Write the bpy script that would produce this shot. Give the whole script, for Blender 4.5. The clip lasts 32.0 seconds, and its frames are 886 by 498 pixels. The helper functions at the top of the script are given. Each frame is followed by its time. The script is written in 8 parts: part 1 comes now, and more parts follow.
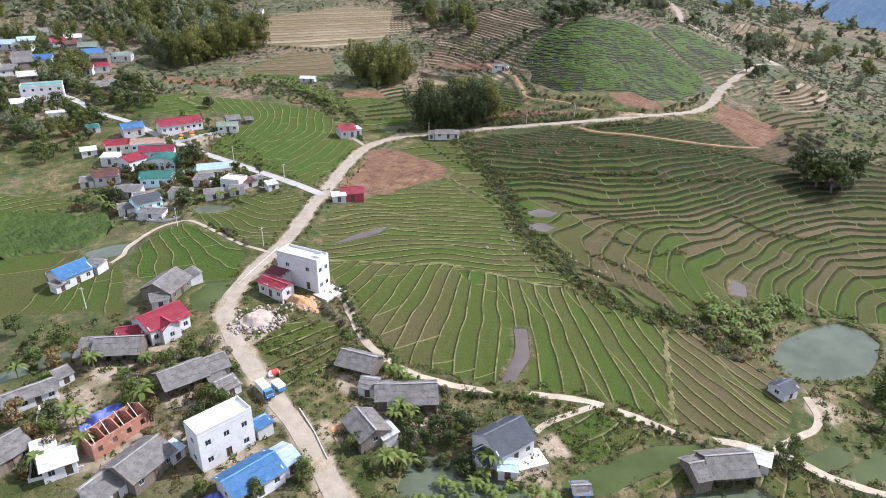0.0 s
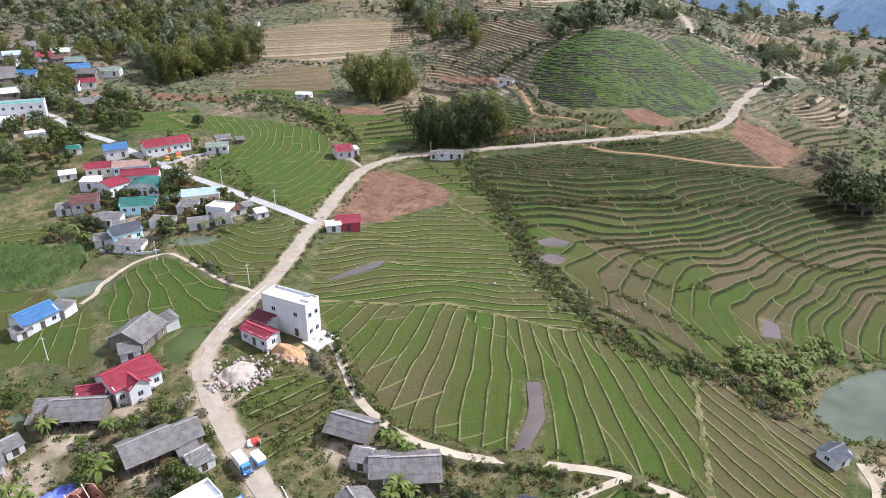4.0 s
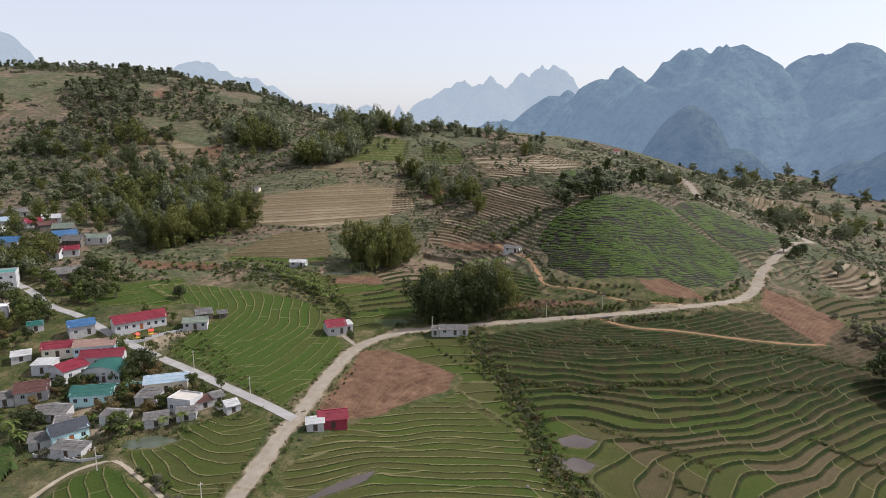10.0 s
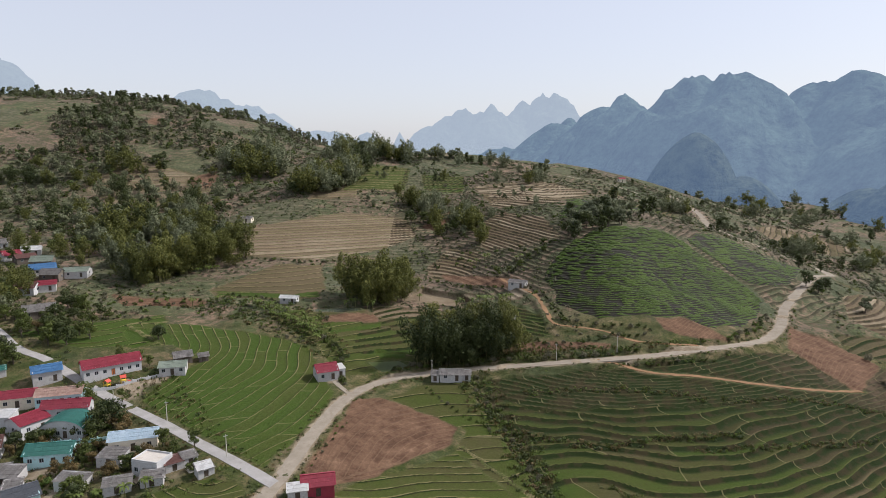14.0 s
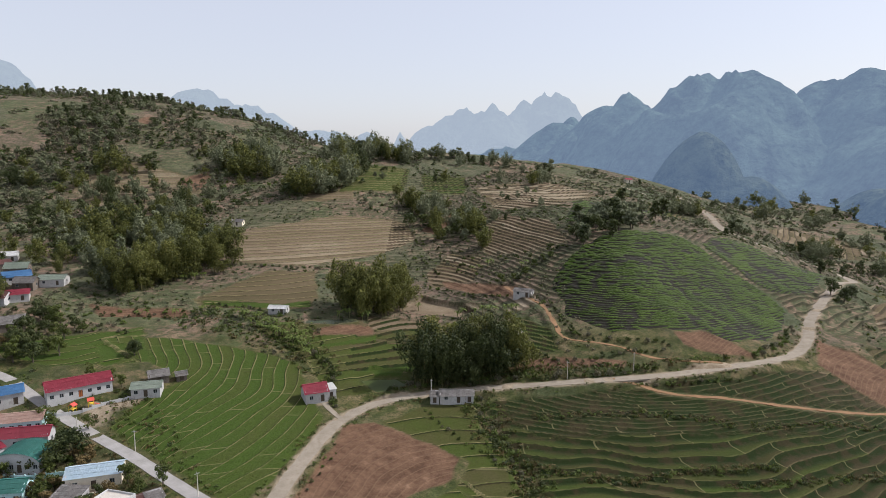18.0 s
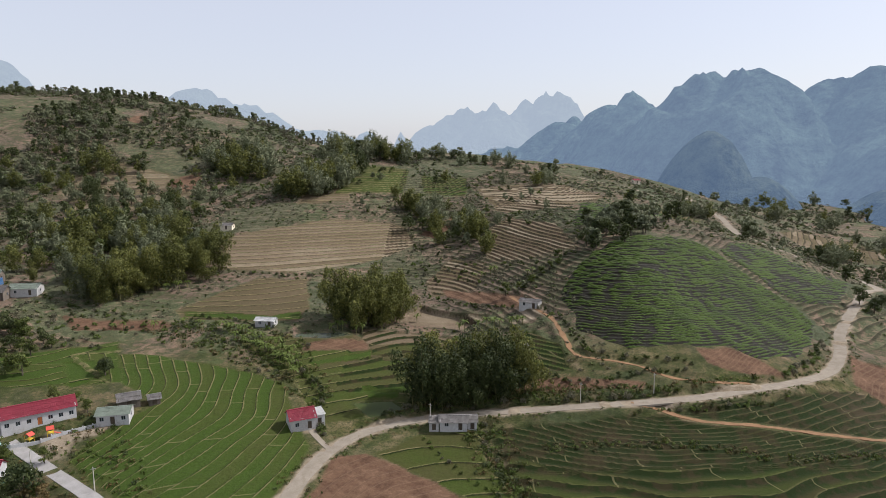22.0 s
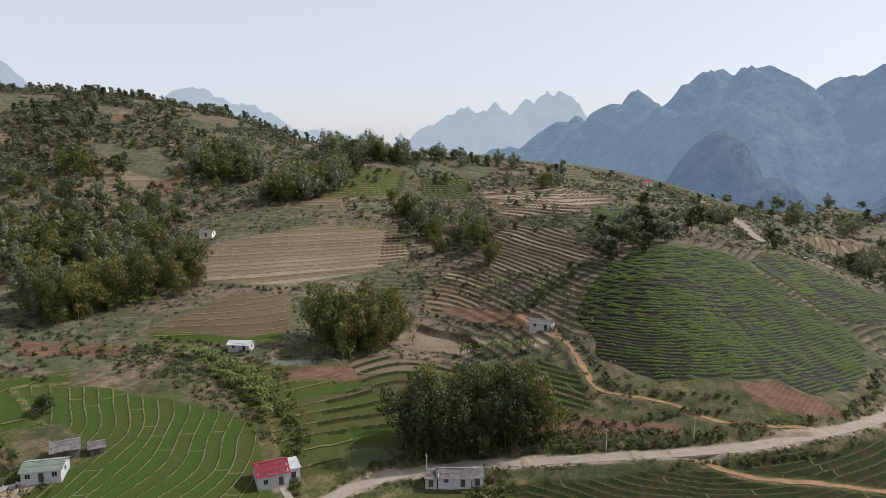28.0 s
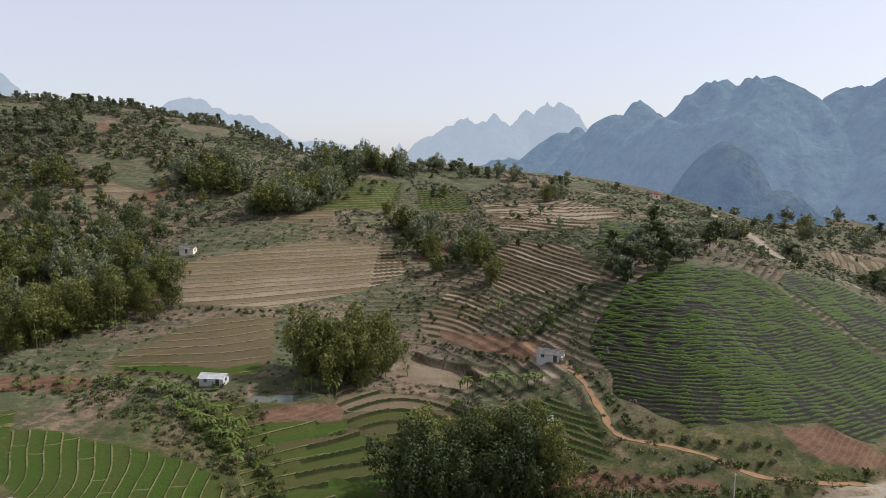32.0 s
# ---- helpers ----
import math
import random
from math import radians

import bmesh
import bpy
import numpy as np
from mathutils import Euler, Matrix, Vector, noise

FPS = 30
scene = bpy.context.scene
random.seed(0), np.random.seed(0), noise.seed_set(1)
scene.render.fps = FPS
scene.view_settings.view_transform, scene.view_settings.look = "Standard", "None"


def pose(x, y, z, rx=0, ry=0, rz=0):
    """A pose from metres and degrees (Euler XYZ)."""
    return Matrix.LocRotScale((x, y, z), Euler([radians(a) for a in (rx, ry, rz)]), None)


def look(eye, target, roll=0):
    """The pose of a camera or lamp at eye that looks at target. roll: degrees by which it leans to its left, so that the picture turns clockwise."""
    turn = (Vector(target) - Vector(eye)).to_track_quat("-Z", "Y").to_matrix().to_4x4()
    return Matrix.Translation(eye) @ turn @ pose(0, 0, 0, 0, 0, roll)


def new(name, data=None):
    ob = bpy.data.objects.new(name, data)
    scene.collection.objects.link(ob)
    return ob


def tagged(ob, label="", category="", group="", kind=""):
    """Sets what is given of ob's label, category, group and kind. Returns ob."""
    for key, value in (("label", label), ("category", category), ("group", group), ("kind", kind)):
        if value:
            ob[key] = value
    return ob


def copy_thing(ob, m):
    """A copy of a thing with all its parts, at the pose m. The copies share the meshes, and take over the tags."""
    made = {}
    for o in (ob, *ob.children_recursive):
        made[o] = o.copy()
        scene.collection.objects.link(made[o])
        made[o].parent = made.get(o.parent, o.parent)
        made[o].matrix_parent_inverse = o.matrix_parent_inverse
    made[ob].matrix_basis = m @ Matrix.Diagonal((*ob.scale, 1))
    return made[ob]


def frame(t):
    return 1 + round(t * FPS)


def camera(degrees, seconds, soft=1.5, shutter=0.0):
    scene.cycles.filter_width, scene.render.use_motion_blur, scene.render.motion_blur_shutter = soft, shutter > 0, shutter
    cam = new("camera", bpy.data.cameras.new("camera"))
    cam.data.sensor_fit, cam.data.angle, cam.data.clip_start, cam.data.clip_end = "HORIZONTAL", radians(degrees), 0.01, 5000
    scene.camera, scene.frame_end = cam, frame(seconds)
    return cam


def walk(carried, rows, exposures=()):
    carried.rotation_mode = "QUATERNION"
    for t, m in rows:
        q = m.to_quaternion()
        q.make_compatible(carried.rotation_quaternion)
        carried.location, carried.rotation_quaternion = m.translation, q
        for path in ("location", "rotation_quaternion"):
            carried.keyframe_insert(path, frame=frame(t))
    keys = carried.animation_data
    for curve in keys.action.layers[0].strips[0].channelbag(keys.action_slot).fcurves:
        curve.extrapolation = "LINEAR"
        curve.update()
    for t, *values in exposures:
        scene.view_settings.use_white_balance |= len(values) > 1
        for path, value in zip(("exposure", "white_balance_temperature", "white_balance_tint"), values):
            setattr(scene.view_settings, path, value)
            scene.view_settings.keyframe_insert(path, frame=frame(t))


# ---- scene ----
cam = camera(68.0, 32.0, 0.6)
# seconds, x, y, z, pitch, roll, yaw
PATH = [
    (0, 0.07, 0.12, 80.01, -24.74, 0.31, 0.07),
    (1, -0.11, 4.59, 80.00, -24.81, 0.24, 0.08),
    (2, -0.19, 9.26, 80.00, -24.81, 0.18, 0.11),
    (2.5, -0.21, 11.63, 80.00, -24.80, 0.16, 0.13),
    (4.5, -0.18, 21.24, 79.99, -23.44, 0.10, 0.24),
    (5, -0.16, 23.64, 79.99, -22.71, 0.09, 0.27),
    (5.5, -0.14, 26.05, 79.99, -21.87, 0.08, 0.30),
    (6, -0.12, 28.44, 79.99, -19.97, 0.07, 0.32),
    (6.5, -0.10, 30.84, 79.99, -17.04, 0.06, 0.35),
    (7, -0.08, 33.23, 79.99, -13.91, 0.06, 0.38),
    (7.5, -0.07, 35.61, 79.98, -12.49, 0.05, 0.40),
    (8, -0.05, 38.00, 79.98, -12.41, 0.05, 0.42),
    (8.5, -0.04, 40.38, 79.98, -12.42, 0.04, 0.44),
    (9, -0.03, 42.76, 79.98, -12.45, 0.04, 0.46),
    (9.5, -0.02, 45.14, 79.98, -12.00, 0.03, 0.48),
    (10, -0.02, 47.53, 79.98, -10.65, 0.03, 0.50),
    (10.5, -0.02, 49.91, 79.98, -9.07, 0.03, 0.51),
    (11, -0.02, 52.30, 79.98, -8.35, 0.02, 0.53),
    (11.5, -0.02, 54.70, 79.98, -8.30, 0.02, 0.54),
    (12, -0.02, 57.10, 79.98, -8.33, 0.02, 0.55),
    (12.5, -0.03, 59.50, 79.98, -8.31, 0.01, 0.56),
    (13, -0.03, 61.92, 79.98, -8.35, 0.01, 0.57),
    (13.5, -0.04, 64.33, 79.98, -8.28, 0.01, 0.58),
    (14, -0.04, 66.76, 79.98, -8.31, 0.00, 0.59),
    (14.5, -0.05, 69.19, 79.98, -8.30, -0.00, 0.60),
    (16.5, -0.06, 78.97, 79.97, -8.31, -0.02, 0.64),
    (17, -0.06, 81.43, 79.97, -8.32, -0.03, 0.64),
    (17.5, -0.06, 83.89, 79.97, -8.32, -0.03, 0.65),
    (18, -0.06, 86.36, 79.98, -8.33, -0.04, 0.66),
    (18.5, -0.06, 88.83, 79.98, -8.34, -0.05, 0.67),
    (19, -0.06, 91.30, 79.98, -8.36, -0.05, 0.68),
    (19.5, -0.06, 93.78, 79.98, -8.36, -0.06, 0.69),
    (20, -0.06, 96.26, 79.98, -8.37, -0.06, 0.70),
    (20.5, -0.05, 98.74, 79.98, -8.38, -0.07, 0.71),
    (21, -0.05, 101.23, 79.98, -8.36, -0.07, 0.72),
    (21.5, -0.05, 103.73, 79.98, -8.37, -0.08, 0.73),
    (22, -0.05, 106.22, 79.98, -8.34, -0.08, 0.74),
    (22.5, -0.05, 108.73, 79.98, -8.33, -0.09, 0.75),
    (23, -0.05, 111.24, 79.98, -8.34, -0.09, 0.76),
    (23.5, -0.06, 113.76, 79.98, -8.39, -0.09, 0.76),
    (24, -0.06, 116.30, 79.98, -8.35, -0.10, 0.77),
    (24.5, -0.07, 118.84, 79.98, -8.36, -0.10, 0.78),
    (25, -0.08, 121.41, 79.98, -8.34, -0.10, 0.78),
    (25.5, -0.09, 123.99, 79.98, -8.33, -0.10, 0.78),
    (27.5, -0.13, 134.54, 79.99, -8.30, -0.09, 0.77),
    (28, -0.14, 137.24, 79.99, -8.32, -0.08, 0.77),
    (28.5, -0.15, 139.98, 79.99, -8.30, -0.08, 0.76),
    (29, -0.16, 142.75, 79.99, -7.59, -0.07, 0.75),
    (29.5, -0.16, 145.55, 79.99, -7.30, -0.06, 0.74),
    (30, -0.15, 148.39, 80.00, -7.31, -0.05, 0.73),
    (30.5, -0.13, 151.26, 80.00, -7.31, -0.04, 0.72),
    (31, -0.10, 154.16, 80.00, -7.35, -0.02, 0.71),
    (31.5, -0.05, 157.08, 80.00, -7.37, -0.01, 0.70),
    (32, 0.02, 160.04, 80.00, -7.37, 0.01, 0.70),
]
walk(cam, [(t, pose(x, y, z, 90 + pitch, -roll, yaw)) for t, x, y, z, pitch, roll, yaw in PATH],
     [(0, 0.83, 5800, 16), (5, 0.86, 5800, 16), (6, 0.8, 5820, 16), (7, 0.43, 5980, 16), (9, 0.16, 6130, 16), (10, 0.07, 6230, 15), (11, -0.03, 6240, 14), (32, -0.03, 6240, 14)])

# ---- light ----
SUN_AZ, SUN_EL = 72, 46          # degrees right of the flight line, degrees up
world = bpy.data.worlds.new("world")
scene.world = world
world.use_nodes = True
wn = world.node_tree
sky = wn.nodes.new("ShaderNodeTexSky")
sky.sky_type, sky.sun_disc = "NISHITA", False
sky.sun_elevation, sky.sun_rotation = radians(SUN_EL), radians(SUN_AZ)
sky.altitude, sky.air_density, sky.dust_density, sky.ozone_density = 300, 1.0, 2.4, 1.5
wn.links.new(sky.outputs[0], wn.nodes["Background"].inputs[0])
wn.nodes["Background"].inputs[1].default_value = 0.13
veil = wn.nodes.new("ShaderNodeBackground")                  # dry-season haze all over the sky
veil.inputs[0].default_value, veil.inputs[1].default_value = (0.90, 0.90, 0.92, 1), 1.08
hazy = wn.nodes.new("ShaderNodeMixShader")
hazy.inputs[0].default_value = 0.55
wn.links.new(wn.nodes["Background"].outputs[0], hazy.inputs[1])
wn.links.new(veil.outputs[0], hazy.inputs[2])
wn.links.new(hazy.outputs[0], wn.nodes["World Output"].inputs[0])
sun = new("sun", bpy.data.lights.new("sun", "SUN"))
sun.data.energy, sun.data.angle, sun.data.color = 5.0, radians(0.6), (1.0, 0.955, 0.89)
sd = Vector((math.sin(radians(SUN_AZ)) * math.cos(radians(SUN_EL)), math.cos(radians(SUN_AZ)) * math.cos(radians(SUN_EL)), math.sin(radians(SUN_EL))))
sun.matrix_world = look(sd * 300, (0, 0, 0))


# ---- materials ----
def mat(name, rough=0.8, metal=0.0, spec=0.3):
    m = bpy.data.materials.new(name)
    m.use_nodes = True
    b = m.node_tree.nodes["Principled BSDF"]
    b.inputs["Roughness"].default_value, b.inputs["Metallic"].default_value = rough, metal
    b.inputs["Specular IOR Level"].default_value = spec
    return m, m.node_tree, b


def node(nt, kind, **kw):
    n = nt.nodes.new(kind)
    for k, v in kw.items():
        if k == "op":
            n.operation = v
        elif k == "blend":
            n.data_type, n.blend_type = "RGBA", v
    return n


def put(nt, socket, value):
    if hasattr(value, "is_output"):
        nt.links.new(value, socket)
    else:
        socket.default_value = value


def math_(nt, op, a, b=0.0, c=0.0):
    n = node(nt, "ShaderNodeMath", op=op)
    for s, v in zip(n.inputs, (a, b, c)):
        put(nt, s, v)
    return n.outputs[0]


def mix(nt, fac, a, b, blend="MIX"):
    n = node(nt, "ShaderNodeMix", blend=blend)
    put(nt, n.inputs[0], fac)
    put(nt, n.inputs[6], a if hasattr(a, "is_output") else (*a, 1))
    put(nt, n.inputs[7], b if hasattr(b, "is_output") else (*b, 1))
    return n.outputs[2]


def noise_(nt, scale, detail=3.0, vec=None, rough=0.55):
    n = node(nt, "ShaderNodeTexNoise")
    n.inputs["Scale"].default_value, n.inputs["Detail"].default_value, n.inputs["Roughness"].default_value = scale, detail, rough
    nt.links.new(vec or coords(nt), n.inputs["Vector"])
    return n.outputs[0]


def coords(nt):
    for n in nt.nodes:
        if n.bl_idname == "ShaderNodeNewGeometry":
            return n.outputs["Position"]
    return node(nt, "ShaderNodeNewGeometry").outputs["Position"]


def ramp(nt, fac, *stops):
    n = node(nt, "ShaderNodeValToRGB")
    e = n.color_ramp.elements
    while len(e) < len(stops):
        e.new(0.5)
    for el, (p, c) in zip(e, stops):
        el.position, el.color = p, (*c, 1) if len(c) == 3 else c
    put(nt, n.inputs[0], fac)
    return n.outputs[0]


def step(nt, x, lo, hi):
    n = node(nt, "ShaderNodeMapRange")
    n.interpolation_type = "SMOOTHSTEP"
    for k, v in ((0, x), (1, lo), (2, hi), (3, 0.0), (4, 1.0)):
        put(nt, n.inputs[k], v)
    return n.outputs[0]


def bump(nt, b, height, strength, distance):
    n = node(nt, "ShaderNodeBump")
    n.inputs["Strength"].default_value, n.inputs["Distance"].default_value = strength, distance
    put(nt, n.inputs["Height"], height)
    nt.links.new(n.outputs[0], b.inputs["Normal"])


def surface(name, dark, light, grain=0.6, patch=0.06, rough=0.85, relief=0.02, stain=None, metal=0.0, stretch=None):
    """A worn two-tone surface: broad patches, fine grain, a little relief and, if given, stains."""
    m, nt, b = mat(name, rough, metal)
    co = node(nt, "ShaderNodeTexCoord").outputs["Object"]
    if stretch:
        v = node(nt, "ShaderNodeVectorMath", op="MULTIPLY")
        put(nt, v.inputs[0], co)
        v.inputs[1].default_value = stretch
        co = v.outputs[0]
    g, p = noise_(nt, grain * 8, 4, co), noise_(nt, patch * 8, 3, co)
    f = math_(nt, "ADD", math_(nt, "MULTIPLY", g, 0.55), math_(nt, "MULTIPLY", p, 0.45))
    rnd = node(nt, "ShaderNodeObjectInfo").outputs["Random"]
    f = math_(nt, "ADD", f, math_(nt, "MULTIPLY", math_(nt, "SUBTRACT", rnd, 0.5), 0.18))
    col = ramp(nt, f, (0.32, dark), (0.68, light))
    if stain:
        col = mix(nt, step(nt, noise_(nt, patch * 14, 5, co, 0.7), 0.52, 0.72), col, stain)
    nt.links.new(col, b.inputs["Base Color"])
    bump(nt, b, g, 0.6, relief)
    return m


XN = [-600, -320, -190, -115, -55, 5, 65, 135, 230, 320, 450]
YN = [60, 110, 165, 220, 280, 340, 410, 520, 700, 1000]
HEIGHTS = [
    [-9.5, -5.3, -5.1, -5.8, -5.8, -10.5, -12.9, -18.6, -27.2, -30.0, -31.9],
    [-1.5, 0.1, -1.9, -3.1, -1.7, -5.7, -10.0, -19.9, -21.8, -24.0, -25.1],
    [7.5, 6.4, 1.7, -2.3, 1.5, -2.2, -8.2, -18.6, -15.0, -18.0, -20.0],
    [17.0, 12.3, 5.1, -0.2, 4.3, -2.1, -4.2, -9.9, -10.0, -18.0, -20.0],
    [28.7, 17.4, 12.9, 10.8, 6.7, 4.6, 10.1, 1.5, -7.0, -17.0, -20.0],
    [43.2, 22.4, 20.3, 14.4, 14.2, 11.7, 27.6, 13.5, 2.0, -14.0, -20.0],
    [64.1, 28.4, 28.1, 26.7, 21.0, 20.4, 41.9, 35.4, 6.0, -11, -17],
    [109.0, 46.4, 44.3, 50.0, 49.9, 41.4, 48.0, 41.0, 14, -5, -12],
    [138.8, 112.4, 98.0, 81.0, 79.0, 78.0, 72.0, 64.0, 39, 13, 4],
    [150, 134, 80, 58, 44, 36, 31, 28, 24, 20, 15],
]


# ---- the lie of the land ----
def spline(n, x):
    """Rows of a natural cubic spline's basis over the nodes n; level beyond the ends."""
    n, k = np.asarray(n, float), len(n)
    h, m, r = np.diff(n), np.eye(k), np.zeros((k, k))
    for i in range(1, k - 1):
        m[i, i - 1:i + 2] = h[i - 1], 2 * (h[i - 1] + h[i]), h[i]
        r[i, i - 1:i + 2] = 6 / h[i - 1], -6 / h[i - 1] - 6 / h[i], 6 / h[i]
    s = np.linalg.solve(m, r)
    x = np.clip(np.asarray(x, float), n[0], n[-1])
    i = np.clip(np.searchsorted(n, x) - 1, 0, k - 2)
    a = (n[i + 1] - x) / h[i]
    b, e = 1 - a, np.eye(k)
    return a[:, None] * e[i] + b[:, None] * e[i + 1] + ((a**3 - a) * h[i] ** 2 / 6)[:, None] * s[i] + ((b**3 - b) * h[i] ** 2 / 6)[:, None] * s[i + 1]


def land(x, y):
    """The smooth ground's height at scattered places."""
    return np.einsum("ni,ij,nj->n", spline(YN, y), np.array(HEIGHTS, float), spline(XN, x))


def gz(x, y):
    return float(land(np.array([x]), np.array([y]))[0])


def rand2(i, j, seed=0.0):
    """A steady random number in 0..1 for each pair."""
    v = np.sin(np.asarray(i) * 127.1 + np.asarray(j) * 311.7 + seed * 74.7) * 43758.5453
    return v - np.floor(v)


def wavy(x, y, size, seed=0):
    """Smooth value noise in -1..1."""
    x, y = np.asarray(x) / size, np.asarray(y) / size
    i, j = np.floor(x), np.floor(y)
    u, v = x - i, y - j
    u, v = u * u * (3 - 2 * u), v * v * (3 - 2 * v)
    a = rand2(i, j, seed) * (1 - u) + rand2(i + 1, j, seed) * u
    b = rand2(i, j + 1, seed) * (1 - u) + rand2(i + 1, j + 1, seed) * u
    return 2 * (a * (1 - v) + b * v) - 1


def line_dist(x, y, pts):
    """The distance to a polyline, and how far along it."""
    best, along, run = np.full(x.shape, 1e9), np.zeros(x.shape), 0.0
    for (ax, ay), (bx, by) in zip(pts, pts[1:]):
        dx, dy = bx - ax, by - ay
        q = math.hypot(dx, dy)
        t = np.clip(((x - ax) * dx + (y - ay) * dy) / (q * q), 0, 1)
        d = np.hypot(x - ax - t * dx, y - ay - t * dy)
        near = d < best
        best, along = np.where(near, d, best), np.where(near, run + t * q, along)
        run += q
    return best, along


def inside(x, y, poly):
    """How far inside a polygon (negative: outside)."""
    d, _ = line_dist(x, y, [*poly, poly[0]])
    odd = np.zeros(x.shape, bool)
    for (ax, ay), (bx, by) in zip(poly, [*poly[1:], poly[0]]):
        with np.errstate(divide="ignore", invalid="ignore"):
            odd ^= ((ay > y) != (by > y)) & (x < (bx - ax) * (y - ay) / (by - ay) + ax)
    return np.where(odd, d, -d)


def curve_through(pts, gap):
    """A polyline rounded by a Catmull-Rom curve, resampled about every gap metres."""
    p = [Vector(q).to_2d() for q in pts]
    p = [2 * p[0] - p[1], *p, 2 * p[-1] - p[-2]]
    out = []
    for a, b, c, d in zip(p, p[1:], p[2:], p[3:]):
        n = max(1, round((c - b).length / gap))
        for k in range(n):
            t = k / n
            out.append(0.5 * (2 * b + (c - a) * t + (2 * a - 5 * b + 4 * c - d) * t * t + (3 * b - a - 3 * c + d) * t**3))
    return [tuple(v) for v in (*out, p[-2])]


ROAD = curve_through([(-12, 74), (-17, 83.5), (-25.2, 97), (-36.6, 111.7), (-47, 126.3), (-52.4, 138.8), (-51.2, 153.7), (-45.3, 175), (-42.3, 200), (-40, 216), (-38, 234), (-34.8, 254.5), (-30.5, 267.5),
    (-22, 278), (-10, 284), (6, 286.5), (30, 284.5), (52, 283), (70, 284.5), (89.5, 291), (108, 300.5), (122, 311.5), (134, 327), (144.3, 345), (155, 359), (168, 375), (186, 398), (206, 420), (217, 440), (211, 455)], 3)
ROAD_FAR = curve_through([(211, 455), (190, 468), (184, 486), (182, 518), (188, 550), (196, 590), (190, 640)], 4)
SIDE_ROAD = curve_through([(-40, 209.5), (-50.4, 217.4), (-64, 228), (-80, 241), (-94, 250.5), (-108, 259.5), (-118, 266), (-135, 278), (-150, 286), (-166, 300), (-177, 308), (-200, 321)], 3)
TRACK = curve_through([(-27.5, 149), (-24.5, 144.5), (-21.7, 137.5), (-19, 131), (-15, 125), (-8, 119), (3, 115), (12, 114.2), (26, 113.3), (33, 111.9), (43.4, 106.8), (48, 104.3), (59, 102.7), (68.5, 100.4), (75, 95.4), (90, 91), (110, 86)], 2)
TRACK_HOUSE = curve_through([(33.5, 112), (27.6, 108.9), (21.9, 105.9), (18.7, 103)], 2)
TRACK_POND = curve_through([(66, 101.5), (70.6, 104.8), (75.6, 107.7), (79, 110), (81.5, 114), (82.5, 121)], 2)
PATH_LEFT = curve_through([(-48, 167), (-57.8, 172.4), (-68, 181.4), (-77.9, 190.4), (-82, 191.5), (-88.5, 187.4), (-92.2, 176), (-91.3, 170), (-92.6, 165)], 2)
PATH_DRIVE = curve_through([(-32, 267), (-35.5, 271.5), (-38.5, 276)], 1.5)
RED_BRANCH = curve_through([(50.5, 283.5), (56, 280.5), (66, 275), (82, 274), (102, 273.5), (123, 275.5), (138, 279)], 2)
TEA_TRAIL = curve_through([(24, 372), (27.2, 361.7), (35.7, 341), (38.3, 323.5), (40, 311), (49.6, 304.3), (57, 300), (65, 293.5), (76, 292), (88, 293)], 2)
UPPER_TRAIL = curve_through([(100, 632), (116, 624), (136, 622), (155, 606)], 4)

# Fields: outline, kind (0 wet paddy, 1 dry terrace, 2 ploughed soil, 3 lush seedlings), spacing of the banks, heading of the banks
FAN = [(-25, 146), (-18, 130), (-8, 120.5), (12, 116), (33, 114), (47, 106.5), (64, 104), (73, 109), (79, 118), (80, 127), (70, 140), (52, 158), (36, 176), (30, 196), (18, 215), (2, 236), (-20, 218), (-30, 207), (-38, 186), (-34, 165)]
TERRACES = [(2, 236), (18, 215), (30, 196), (36, 176), (52, 158), (70, 142), (84, 152), (103, 160), (116, 162), (150, 165), (190, 190), (210, 230), (190, 270), (165, 300), (140, 312), (122, 300), (105, 289), (88, 282), (68, 278), (40, 277.5), (10, 279), (-10, 276), (-20, 266), (-6, 255), (4, 248)]
RED_FIELD = [(-30, 262), (-22, 266), (-6, 256), (3, 249), (0, 240), (-10, 229), (-18, 220), (-30, 210), (-36, 216), (-34, 235), (-31, 250)]
GREEN_FIELD = [(-46, 213), (-52, 221), (-75, 240), (-93, 255), (-92, 268), (-84, 283), (-105, 300), (-122, 315), (-105, 320), (-77, 311), (-52, 303), (-44, 284), (-37, 268), (-38.5, 250), (-42, 232)]
ROADSIDE = [(-50, 168), (-59, 175), (-70, 184), (-79, 193), (-70, 205), (-56, 213), (-47, 207), (-46, 190)]
LEFT_FIELD = [(-56, 138), (-62, 134), (-72, 146), (-84, 158), (-90, 172), (-88, 186), (-80, 190), (-68, 180), (-56, 169), (-53, 155)]
WEST_FIELD = [(-75, 133), (-90, 140), (-140, 130), (-150, 160), (-120, 175), (-95, 172), (-84, 156)]
LOW_FIELD = [(-35, 138), (-22, 133), (-20, 124), (-30, 110), (-36, 115), (-42, 124)]
EAST_LOW = [(20, 108), (33, 110), (45, 104), (60, 101), (66, 98), (78, 92), (60, 80), (40, 84), (25, 96)]

